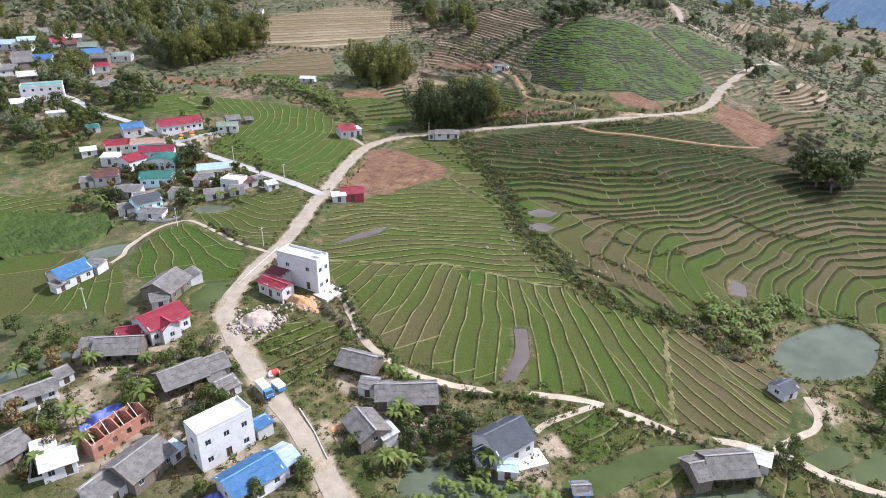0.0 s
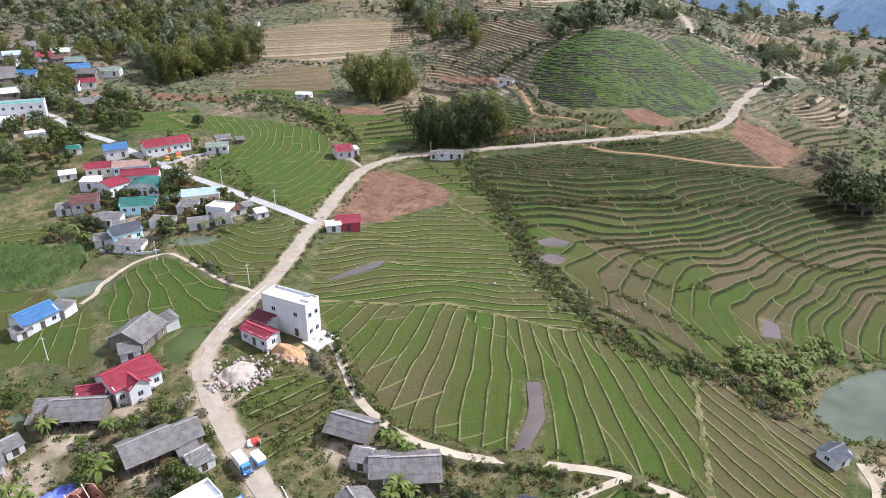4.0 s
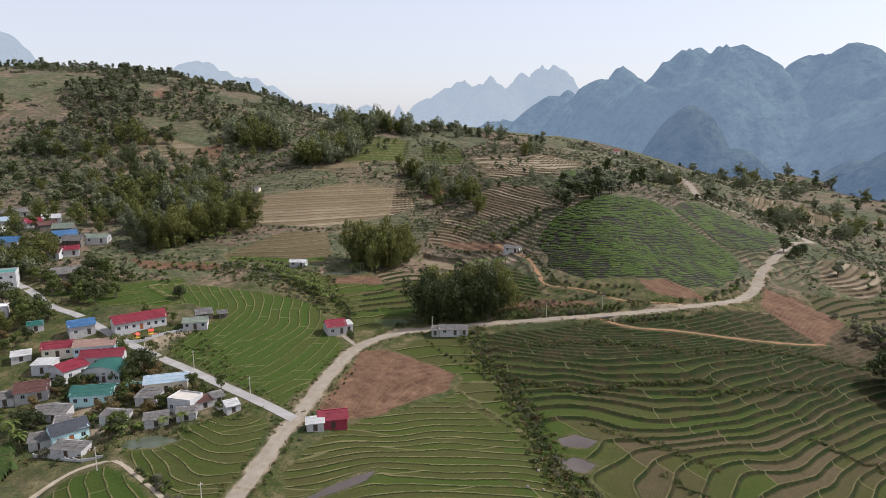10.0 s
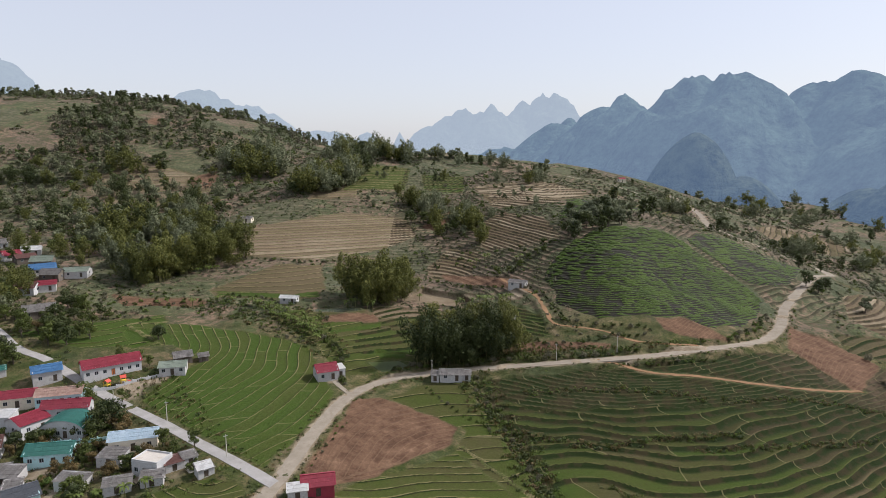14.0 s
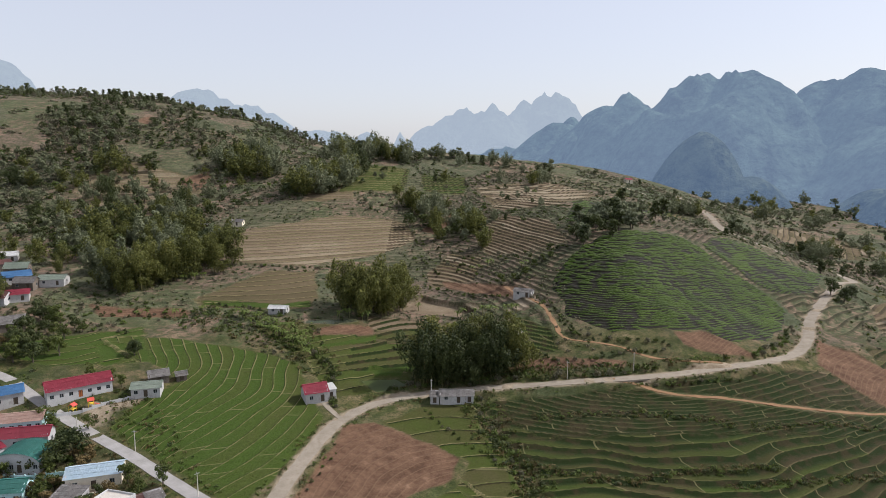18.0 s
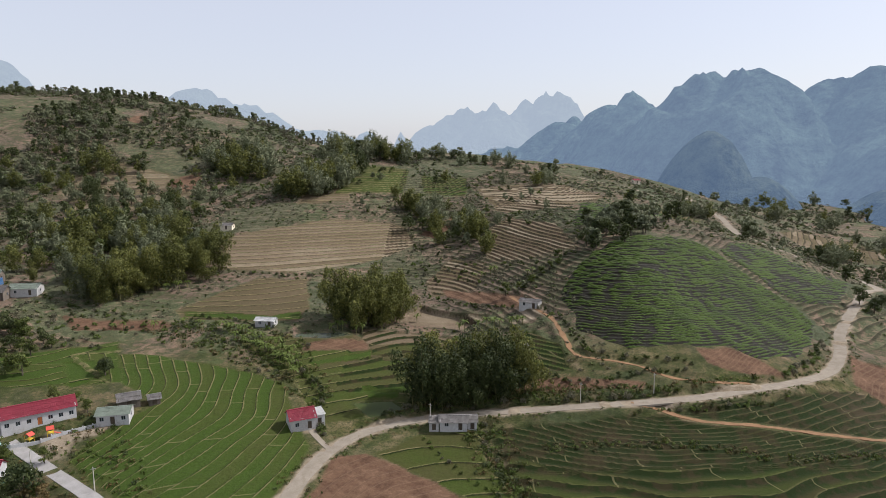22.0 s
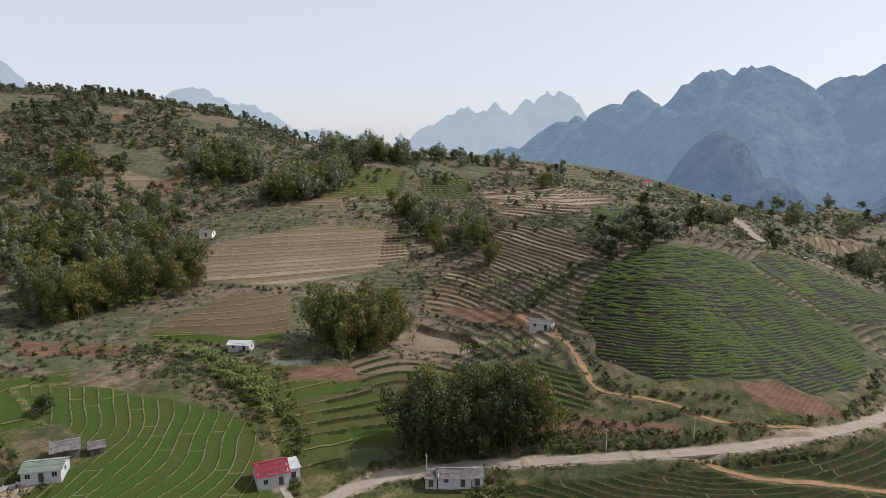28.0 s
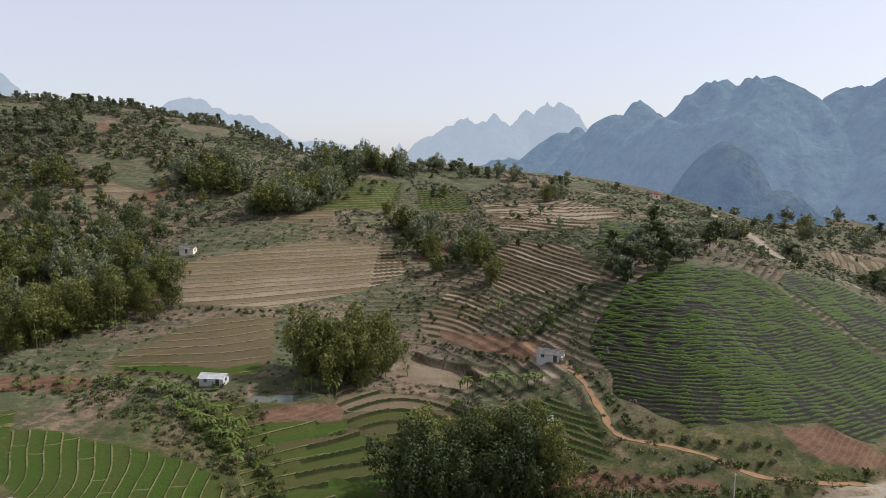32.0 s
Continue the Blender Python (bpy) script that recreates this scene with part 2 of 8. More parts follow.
# plots on the slopes
DRY_SLOPE = [(-123, 449), (-100, 468), (-67, 488), (-28, 492), (-20, 467), (-40, 440), (-71, 414), (-108, 409)]
DRY_EAST = [(17, 485), (36, 503), (56, 458), (56, 400), (35, 407), (19, 427)]
DRY_LOW = [(-13, 416), (0, 446), (17, 426), (11, 394), (-8, 395)]
DRY_WEST = [(-112, 362), (-96, 390), (-89, 401), (-67, 406), (-58, 370), (-60, 352), (-103, 353)]
DRY_STEPS = [(-34, 352), (-10, 350), (8, 340), (2, 326), (-22, 325), (-34, 335)]
DRY_RIDGE = [(-99, 575), (-68, 584), (-64, 520), (-95, 508)]
DRY_HILL = [(-277, 561), (-265, 615), (-178, 574), (-168, 502), (-213, 491)]
GREEN_RIDGE = [(-76, 530), (-70, 611), (-32, 606), (-33, 545)]
GREEN_RIDGE_EAST = [(-23, 596), (12, 604), (10, 560), (-19, 555)]
FAR_EAST = [(19, 579), (76, 600), (110, 560), (66, 505), (30, 520)]
SHRINE_STEPS = [(15, 336), (30, 334), (36, 318), (38, 303), (22, 305), (16, 316)]
ROAD_STEPS = [(62, 279), (90, 286), (110, 295), (128, 304), (146, 288), (120, 279), (94, 274)]
GREEN_EAST = [(156, 330), (196, 330), (180, 306), (152, 312)]
PALE_PLOT = [(-25, 365), (-13, 383), (14, 358), (4, 351)]
OCHRE_PLOT = [(-4, 402), (14, 388), (29, 368), (27, 356), (12, 374), (-2, 393)]
RED_STRIP = [(22, 303), (40, 298), (57, 292), (56, 288.6), (38, 292), (20, 297)]
RED_SPUR = [(137, 328), (150, 322), (160, 303), (136, 277), (126, 306)]
RED_HILL = [(-19, 481), (0, 515), (4, 499), (-10, 476)]
RED_SLOPE = [(-203, 574), (-186, 594), (-171, 558), (-192, 554)]
RED_TOP = [(-292, 693), (-284, 718), (-271, 687)]
REED_PLOT = [(-52, 326), (-51, 333), (-32, 340), (-30, 332)]
TEA_CUT = [(78, 309), (88, 312), (98, 309), (102, 302), (90, 298), (78, 301)]
TEA = [(41, 352), (52, 374), (61, 388), (80, 402), (105, 404), (117, 396), (124, 377), (134, 360), (138, 350), (126, 331), (113, 317), (99, 309), (90, 314), (78, 311), (56, 309), (45, 325)]
TEA_EAST = [(121, 399), (132, 414), (143, 424), (155, 418), (169, 407), (187, 411), (169, 385), (151, 368), (142, 366), (132, 374)]
DRY_VALLEY = [(240, 560), (262, 545), (300, 560), (345, 610), (330, 650), (280, 640), (246, 600)]
DRY_BENCH = [(172, 344), (186, 374), (204, 388), (216, 372), (204, 348), (184, 328)]
YELLOW_PLOT = [(198, 400), (206, 410), (214, 402), (206, 392)]
GREEN_SADDLE = [(120, 520), (140, 560), (165, 545), (150, 500), (128, 500)]
TEA_UPPER = [(62, 440), (80, 515), (112, 528), (125, 490), (96, 440), (76, 416)]
CORN = [(-146, 202), (-112, 203), (-103, 188), (-106, 177), (-127, 170), (-150, 178)]
CREEK = [(8, 281), (12, 261), (18, 246), (22, 228), (25, 211), (29, 188), (36, 169), (44, 155), (54, 149), (66, 145), (71, 134)]

TERRACE_TOP = [(14, 278), (40, 277.5), (68, 278), (88, 282), (105, 289), (122, 300), (140, 311), (160, 302), (178, 280), (150, 268), (110, 262), (60, 258), (24, 258)]
# trodden yards: x, y, radius
YARDS = [(-66, 126, 8), (-69, 115, 6), (-50, 107, 5), (-60, 92, 8), (-44, 96, 6), (-36, 90, 6), (-66, 92, 6), (-72, 104, 7), (-14, 104, 6), (-18, 114, 5), (-4, 105, 6), (-21, 101, 4), (15, 95, 6), (22, 99, 5),
    (84, 117, 5), (-66, 143, 6), (-97, 152, 6), (-46, 126, 6), (-36, 118, 4), (-72, 216, 7), (-92, 209, 6), (-84, 225, 6), (-102, 221, 6), (-104, 234, 7), (-99, 262, 7), (-90, 270, 6), (-170, 285, 9), (-39, 277, 4), (2, 283, 4), (30, 350, 8), (52, 92, 5)]


# ---- ground ----
POND_EAST = [(84, 141), (91, 149.5), (102, 156), (110.5, 159), (116, 155), (116.5, 148), (111, 140), (104, 133), (96, 131.5), (87, 131.5), (84, 135)]
POND_HOUSE = [(34, 83), (33, 88), (44, 90), (58, 92), (62, 86), (60, 79), (42, 79)]
POND_CORNER = [(-6, 96), (-2, 97.5), (8, 93), (16, 87), (14, 80), (0, 82), (-8, 88)]
POND_WEST = [(-104, 173), (-98, 178), (-91, 181), (-90.5, 174), (-95, 169.5), (-101, 169.5)]
POND_VILLAGE = [(-95, 112), (-90, 118), (-85, 122), (-78, 127), (-75.5, 125), (-83, 118), (-88, 113), (-92, 109)]
POND_UPPER = [(-58, 343), (-42, 345), (-38, 341), (-45, 337), (-57, 338)]
POND_FLOODED = [(22, 91), (27, 94.5), (34, 97.5), (42, 101), (52, 101.5), (47, 97), (37, 92.5), (30, 88.5), (24, 87.5)]
POND_REEDS = [(70, 100), (80, 105), (82, 101.5), (74, 97)]
POND_EDGE = [(82, 100.5), (92, 107), (96, 102), (86, 97), (80, 95.5)]
POND_BEND = [(-63, 144.5), (-60.5, 151.5), (-55, 152.5), (-54.5, 145), (-57, 138.5), (-60.5, 137.5)]
MUD_FAN = [(17.7, 138), (20.5, 138), (20, 126), (15.5, 117), (13, 117), (17, 128)]
MUD_EAST = [(88, 177), (90.5, 174), (88, 167), (84.5, 168.5)]
MUD_ROAD = [(-29, 294), (-18.5, 295.5), (-14, 289), (-23, 284)]
MUD_CREEK = [(30, 214), (35, 216.5), (40, 213), (37, 209.5), (31, 210.5)]
MUD_CREEK_LOW = [(28, 203), (33, 204.5), (37, 201), (34, 197.5), (29, 199)]
MUD_LONG = [(-31, 176), (-26, 178.5), (-19, 184), (-17.5, 188), (-21, 186), (-27, 181)]
POND_SCHOOL = [(-82, 200), (-75, 204), (-68, 201), (-72, 197), (-80, 196)]
PONDS = {  # outline: water level below the bank's mean
    "east": (POND_EAST, 0.7), "house": (POND_HOUSE, 0.5), "corner": (POND_CORNER, 0.5), "west": (POND_WEST, 0.4),
    "village": (POND_VILLAGE, 0.5), "upper": (POND_UPPER, 0.4), "school": (POND_SCHOOL, 0.4),
    "flooded": (POND_FLOODED, 0.25), "reeds": (POND_REEDS, 0.25), "edge": (POND_EDGE, 0.25), "bend": (POND_BEND, 0.3), "mud_fan": (MUD_FAN, 0.12), "mud_east": (MUD_EAST, 0.12), "mud_road": (MUD_ROAD, 0.12), "mud_fall": (MUD_CREEK, 0.12), "mud_flat": (MUD_CREEK_LOW, 0.12), "mud_fold": (MUD_LONG, 0.12)}
WAYS = [(ROAD, 2.5), (ROAD_FAR, 2.5), (SIDE_ROAD, 1.9), (TRACK, 1.1), (TRACK_HOUSE, 1.0), (TRACK_POND, 1.0), (PATH_LEFT, 0.8), (PATH_DRIVE, 1.0), (TEA_TRAIL, 0.8), (UPPER_TRAIL, 1.3), (RED_BRANCH, 0.9)]


def smooth(x, lo, hi):
    t = np.clip((x - lo) / (hi - lo), 0, 1)
    return t * t * (3 - 2 * t)


def spread(*spans):
    """Grid lines over spans of (from, to, gap)."""
    return np.unique(np.concatenate([np.linspace(a, b, max(2, round((b - a) / g) + 1)) for a, b, g in spans]).round(3))


GX = spread((-1500, -700, 100), (-700, -320, 16), (-320, -165, 2.6), (-165, -60, 0.9), (-60, 92, 0.60), (92, 200, 0.9), (200, 300, 3), (300, 640, 14), (640, 1500, 100))
GY = spread((-500, 60, 40), (60, 96, 1.2), (96, 200, 0.60), (200, 300, 0.72), (300, 440, 0.95), (440, 530, 1.2), (530, 640, 2.0), (640, 740, 2.8), (740, 1060, 12), (1060, 2400, 120))
gx, gy = np.meshgrid(GX, GY)
shape = gx.shape
gx, gy = gx.ravel(), gy.ravel()
base = (spline(YN, GY) @ np.array(HEIGHTS, float) @ spline(XN, GX).T).ravel()
base = base - np.clip(gy - 1000, 0, 1400) * 0.25

paddy, tone, soil = np.zeros(gx.shape), np.full(gx.shape, 0.5), np.zeros(gx.shape)
rise = np.full(gx.shape, 0.5)
fields = [  # outline, step of the banks, tone (0 lush .. 1 brown), ploughed
    (FAN, 0.46, 0.30, 0), (TERRACES, 0.80, 0.37, 0), (TERRACE_TOP, 0.50, 0.74, 0), (GREEN_FIELD, 0.33, 0.08, 0), (ROADSIDE, 0.24, 0.38, 0), (LEFT_FIELD, 0.40, 0.12, 0),
    (WEST_FIELD, 0.30, 0.28, 0), (LOW_FIELD, 0.40, 0.16, 0), (EAST_LOW, 0.45, 0.22, 0), (RED_FIELD, 0.30, 1.02, 1),
    ([(-56, 344), (-76, 330), (-48, 300), (-38, 280), (-26, 284), (-14, 292), (-10, 318), (-14, 345)], 0.8, 0.34, 0),
    ([(-118, 330), (-160, 300), (-128, 288), (-100, 296)], 0.4, 0.12, 0),
    ([(-130, 170), (-170, 160), (-180, 215), (-128, 215)], 0.4, 0.26, 0),
    (DRY_SLOPE, 1.05, 1.30, 0), (DRY_EAST, 0.95, 1.28, 0), (DRY_LOW, 0.85, 1.25, 0), (DRY_WEST, 0.9, 1.0, 0), (DRY_STEPS, 0.7, 0.8, 0), (DRY_RIDGE, 1.2, 1.1, 0), (DRY_HILL, 1.3, 1.3, 0), (DRY_VALLEY, 1.3, 0.9, 0), (DRY_BENCH, 0.8, 1.15, 0), (YELLOW_PLOT, 1.5, 0.1, 0), (GREEN_SADDLE, 1.0, 0.42, 0),
    (GREEN_RIDGE, 1.1, 0.30, 0), (GREEN_RIDGE_EAST, 1.1, 0.26, 0), (FAR_EAST, 1.1, 1.25, 0), (SHRINE_STEPS, 0.8, 0.32, 0), (ROAD_STEPS, 0.7, 0.74, 0), (GREEN_EAST, 0.8, 0.5, 0),
    ([(-48, 318), (-29, 331.5), (-28, 325), (-46, 316)], 2.0, -0.1, 0), ([(-27.5, 304), (-16, 303.5), (-16, 298), (-25, 298)], 2.0, -0.15, 0), ([(-125, 309), (-116, 312), (-110, 297), (-112, 290)], 2.0, -0.1, 0),
    ([(-108, 363), (-72, 358), (-61, 365), (-59, 356), (-76, 353), (-105, 358)], 0.8, 0.05, 0), ([(5, 164), (13, 166), (8.6, 156.5)], 2.0, -0.25, 0), ([(-150, 352), (-136, 350), (-112, 354), (-104, 347), (-120, 342), (-138, 338)], 0.4, 0.9, 1),
    (PALE_PLOT, 3.0, 1.6, 0), (OCHRE_PLOT, 0.4, 0.9, 1), (RED_STRIP, 0.4, 0.9, 1), (RED_SPUR, 0.4, 0.9, 1), (RED_HILL, 0.4, 0.9, 1), (RED_SLOPE, 0.4, 0.9, 1), (RED_TOP, 0.4, 0.9, 1), (REED_PLOT, 0.4, 0.9, 1), (TEA_CUT, 0.4, 0.9, 1),
]
near_ = 1 - smooth(gy, 300, 330)
hollow = base + 0.26 * wavy(gx, gy, 21, 3) + 0.07 * wavy(gx, gy, 7, 4) * near_ + 0.5 * wavy(gx, gy, 38, 2) * smooth(gx, 10, 30)
hollow = hollow + (0.95 * wavy(gx, gy, 33, 27) + 0.36 * wavy(gx, gy, 13, 28)) * smooth(gx, 14, 34) * smooth(gy, 150, 180) * near_
# the lower fan: long plots that spread out downhill; above it arcs across the slope down to the creek
edge_ = gy - 164 - 9 * wavy(gx, gy, 31, 51) - 2.5 * wavy(gx, gy, 9, 50) - 0.05 * gx
in_fan = (edge_ < 0) & (gx > -36) & (gx < 84) & (inside(gx, gy, FAN) > -4)
in_mid = (edge_ >= 0) & (gy < 262) & (gx > -45) & (inside(gx, gy, FAN) > -3)
wob_ = 1.1 * wavy(gx, gy, 19, 56) + 0.5 * wavy(gx, gy, 7, 57)
spoke = np.arctan2(gx - 22 + wob_, 262 - gy) * 118 / 3.9
spoke = np.where(gx > 47 + 0.25 * (gy - 105), spoke * 1.25 + 0.06 * gy, spoke)
arc = (gy - 0.16 * gx + 0.006 * (gx - 2) ** 2 + 7 * wavy(gx, gy, 44, 58) + 2.6 * wavy(gx, gy, 16, 59)) / 3.7
ring = (np.hypot(gx + 162, gy - 282) + 3.5 * wavy(gx, gy, 36, 63) + 1.3 * wavy(gx, gy, 14, 64)) / 3.7
in_green = inside(gx, gy, GREEN_FIELD) > -3
hollow = np.where(in_green, ring * 0.33, hollow)
hollow = np.where(in_fan, spoke * 0.46, np.where(in_mid, arc * 0.46, hollow))
for poly, stp, tn, ploughed in fields:
    px, py = np.array(poly).T
    k = np.nonzero((gx > px.min() - 3) & (gx < px.max() + 3) & (gy > py.min() - 3) & (gy < py.max() + 3))[0]
    d = inside(gx[k], gy[k], poly) + 0.9 * wavy(gx[k], gy[k], 7, 9)
    m = smooth(d, -0.3, 0.5)
    if ploughed:
        soil[k] = np.maximum(soil[k], m)
    new_p = m * (1 - soil[k]) if not ploughed else 0 * m
    paddy[k] = np.where(ploughed, paddy[k] * (1 - m), np.maximum(paddy[k], new_p))
    tone[k] = np.where(m > 0.3, tn, tone[k])
    rise[k] = np.where(m > 0.3, stp, rise[k])
# the lower fan turns olive towards its eastern tip, the terraces brown towards the spur
tone = tone + np.where(paddy > 0, 0.42 * smooth(gx - 0.25 * (gy - 105), 42, 52) * (gy < 150) * (gx < 85), 0)
tone = tone + np.where((paddy > 0) & (gx > 30) & (gy > 165), 0.16 * smooth(gx + 0.35 * (gy - 240), 60, 150) + 0.05 * smooth(gy, 255, 275), 0)
tone = tone + np.where((paddy > 0) & (gy < 150) & (gx < 5), 0.22 * smooth(-gx, -4, 6) * smooth(150 - gy, 4, 14), 0)
tone = tone + 0.10 * wavy(gx, gy, 24, 5) + 0.10 * smooth(wavy(gx, gy, 40, 55), 0.0, 0.8) * smooth(gx, 20, 40) * (gy > 150)
east = gx > np.interp(gy, [149, 155, 169, 188, 211, 228, 246, 261, 281], [54, 44, 36, 29, 25, 22, 18, 12, 8])
bank = np.where(east & (gy > 150) & (gy < 300), 1.3 + 3.4 * smooth(gy, 205, 262), np.where(gy > 300, 1.9, 0.5))     # how wide the dark riser strips are: weeds plus riser shade put into colour
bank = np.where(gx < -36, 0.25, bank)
green = (1 - smooth(gy, 300, 345)) * (0.75 + 0.25 * wavy(gx, gy, 14, 7))
dust = np.zeros(gx.shape)
for yx, yy, yr in YARDS:
    k = np.nonzero(np.hypot(gx - yx, gy - yy) < yr * 1.6)[0]
    d = np.hypot(gx[k] - yx, gy[k] - yy) + 2.2 * wavy(gx[k], gy[k], 4, 8) + 1.0 * wavy(gx[k], gy[k], 1.6, 9)
    dust[k] = np.maximum(dust[k], 1 - smooth(d, yr * 0.55, yr))
dust = dust * (1 - paddy)

wide = 1 + 2.6 * smooth(gy, 290, 420)


def patchwork(x, y, size, seed):
    """A random number for each of many odd-shaped patches."""
    x, y = x + size * 0.3 * wavy(x, y, size * 0.7, seed), y + size * 0.3 * wavy(x, y, size * 0.7, seed + 1)
    i, j = np.floor(x / size), np.floor(y / size)
    best, val = np.full(x.shape, 1e9), np.zeros(x.shape)
    for a in (-1, 0, 1):
        for b in (-1, 0, 1):
            p, q = i + a, j + b
            d = np.hypot((p + rand2(p, q, seed)) * size - x, (q + rand2(p, q, seed + 2)) * size - y)
            val = np.where(d < best, rand2(p, q, seed + 4), val)
            best = np.minimum(best, d)
    return val


plot = patchwork(gx, gy, 34, 61)
phi = hollow / rise
fr = phi - np.floor(phi)


def slope_of(v):
    dy_, dx_ = np.gradient(v.reshape(shape), GY, GX)
    return np.hypot(dx_, dy_).ravel()


steep = np.clip(slope_of(hollow) / rise, 0.06, 3.0)          # banks per metre
down, up_ = fr / steep, (1 - fr) / steep                    # metres from the lower bank, to the next riser
flat = rise * (np.floor(phi) + smooth(0.75 - up_, 0, 0.75))
lip = 0.24 * (1 - smooth(down, 0.25, 0.75)) * smooth(up_, 0, 0.3)
firm = np.where(bank > 0.9, 1.0, 0.32)                      # shallow banks on the valley floor, tall ones on the slopes
h = base + paddy * (firm * (flat - hollow) + lip * np.where(bank > 0.9, 1.0, 0.6))
rough_hill = (1 - paddy) * (1 - soil) * (0.35 * wavy(gx, gy, 5, 11) + 0.9 * wavy(gx, gy, 19, 12) * smooth(gy, 290, 340))
h = h + rough_hill + soil * 0.10 * np.sin(hollow * 22)
# hill terraces above the road, stepped by height
hillside = smooth(gy, 330, 350) * smooth(620 - gy, 0, 60) * smooth(gx + 230, 0, 60) * smooth(210 - gx, 0, 50) * (1 - paddy)
terraced = smooth(gy, 330, 350) * smooth(900 - gy, 0, 150) * smooth(gx + 460, 0, 120) * smooth(330 - gx, 0, 60) * smooth(plot, 0.15, 0.3)
hp = (base + 1.1 * wavy(gx, gy, 26, 21)) / 1.15
hf = hp - np.floor(hp)
old = (terraced > 0.02) & (paddy < 0.02) & (soil < 0.02)
phi, steep = np.where(old, hp, phi), np.where(old, np.clip(slope_of(hp), 0.06, 3.0), steep)
h = h + hillside * (1.15 * (np.floor(hp) + smooth(hf, 0.55, 0.95)) - 1.15 * hp) * 0.8

def nodes_near(pts, room=9):
    """The grid's nodes in the box round some points."""
    px, py = np.array(pts).T
    i = np.arange(*np.searchsorted(GX, (px.min() - room, px.max() + room)))
    j = np.arange(*np.searchsorted(GY, (py.min() - room, py.max() + room)))
    return (j[:, None] * len(GX) + i[None, :]).ravel()


for pts, half in [(way[k:k + 9], hw) for way, hw in WAYS for k in range(0, len(way) - 1, 8)]:
    px, py = np.array(pts).T
    k = nodes_near(pts)
    d, s = line_dist(gx[k], gy[k], pts)
    lz = land(px, py)
    run = np.concatenate([[0], np.cumsum(np.hypot(np.diff(px), np.diff(py)))])
    w = 1 - smooth(d, half + 0.5, half + 3.0)
    h[k] = h[k] * (1 - w) + np.interp(s, run, lz) * w
    dust[k] = np.maximum(dust[k], (1 - smooth(d + 0.9 * wavy(gx[k], gy[k], 3, 13), half - 0.5, half + 0.7)) * (half > 2))
    paddy[k] = paddy[k] * (1 - smooth(half + 1.3 - d, 0, 0.8))
k = nodes_near(CREEK)
d, s = line_dist(gx[k], gy[k], CREEK)
ck = 1 - smooth(d + 1.5 * wavy(gx[k], gy[k], 5, 14), 1.2, 2.6)
h[k], paddy[k] = h[k] - 0.8 * ck, paddy[k] * (1 - ck)
for poly, drop in PONDS.values():
    px, py = np.array(poly).T
    lv = float(np.mean(land(px, py)))
    k = nodes_near(poly)
    d = inside(gx[k], gy[k], poly)
    w = smooth(d, -5, -1)
    h[k] = h[k] * (1 - w) + (lv + 0.1) * w - smooth(d, -0.6, 1.2) * (drop + 1.2)
    paddy[k] = paddy[k] * (1 - smooth(d, -2, -0.5))


def grid_mesh(name, x, y, z, shp, attrs=()):
    """A sheet over a grid, with one float attribute for each pair in attrs."""
    r, c = shp
    i = np.arange(r * c).reshape(shp)
    q = np.stack([i[:-1, :-1], i[:-1, 1:], i[1:, 1:], i[1:, :-1]], -1).reshape(-1, 4)
    me = bpy.data.meshes.new(name)
    me.vertices.add(r * c)
    me.vertices.foreach_set("co", np.stack([x, y, z], -1).ravel().astype(np.float32))
    me.loops.add(q.size)
    me.loops.foreach_set("vertex_index", q.ravel().astype(np.int32))
    me.polygons.add(len(q))
    me.polygons.foreach_set("loop_start", np.arange(0, q.size, 4, dtype=np.int32))
    me.polygons.foreach_set("use_smooth", np.ones(len(q), bool))
    me.update()
    me.validate()
    for key, v in attrs:
        a = me.attributes.new(key, "FLOAT", "POINT")
        a.data.foreach_set("value", v.astype(np.float32))
    return me


def attr(nt, name):
    n = node(nt, "ShaderNodeAttribute")
    n.attribute_name = name
    return n.outputs["Fac"]


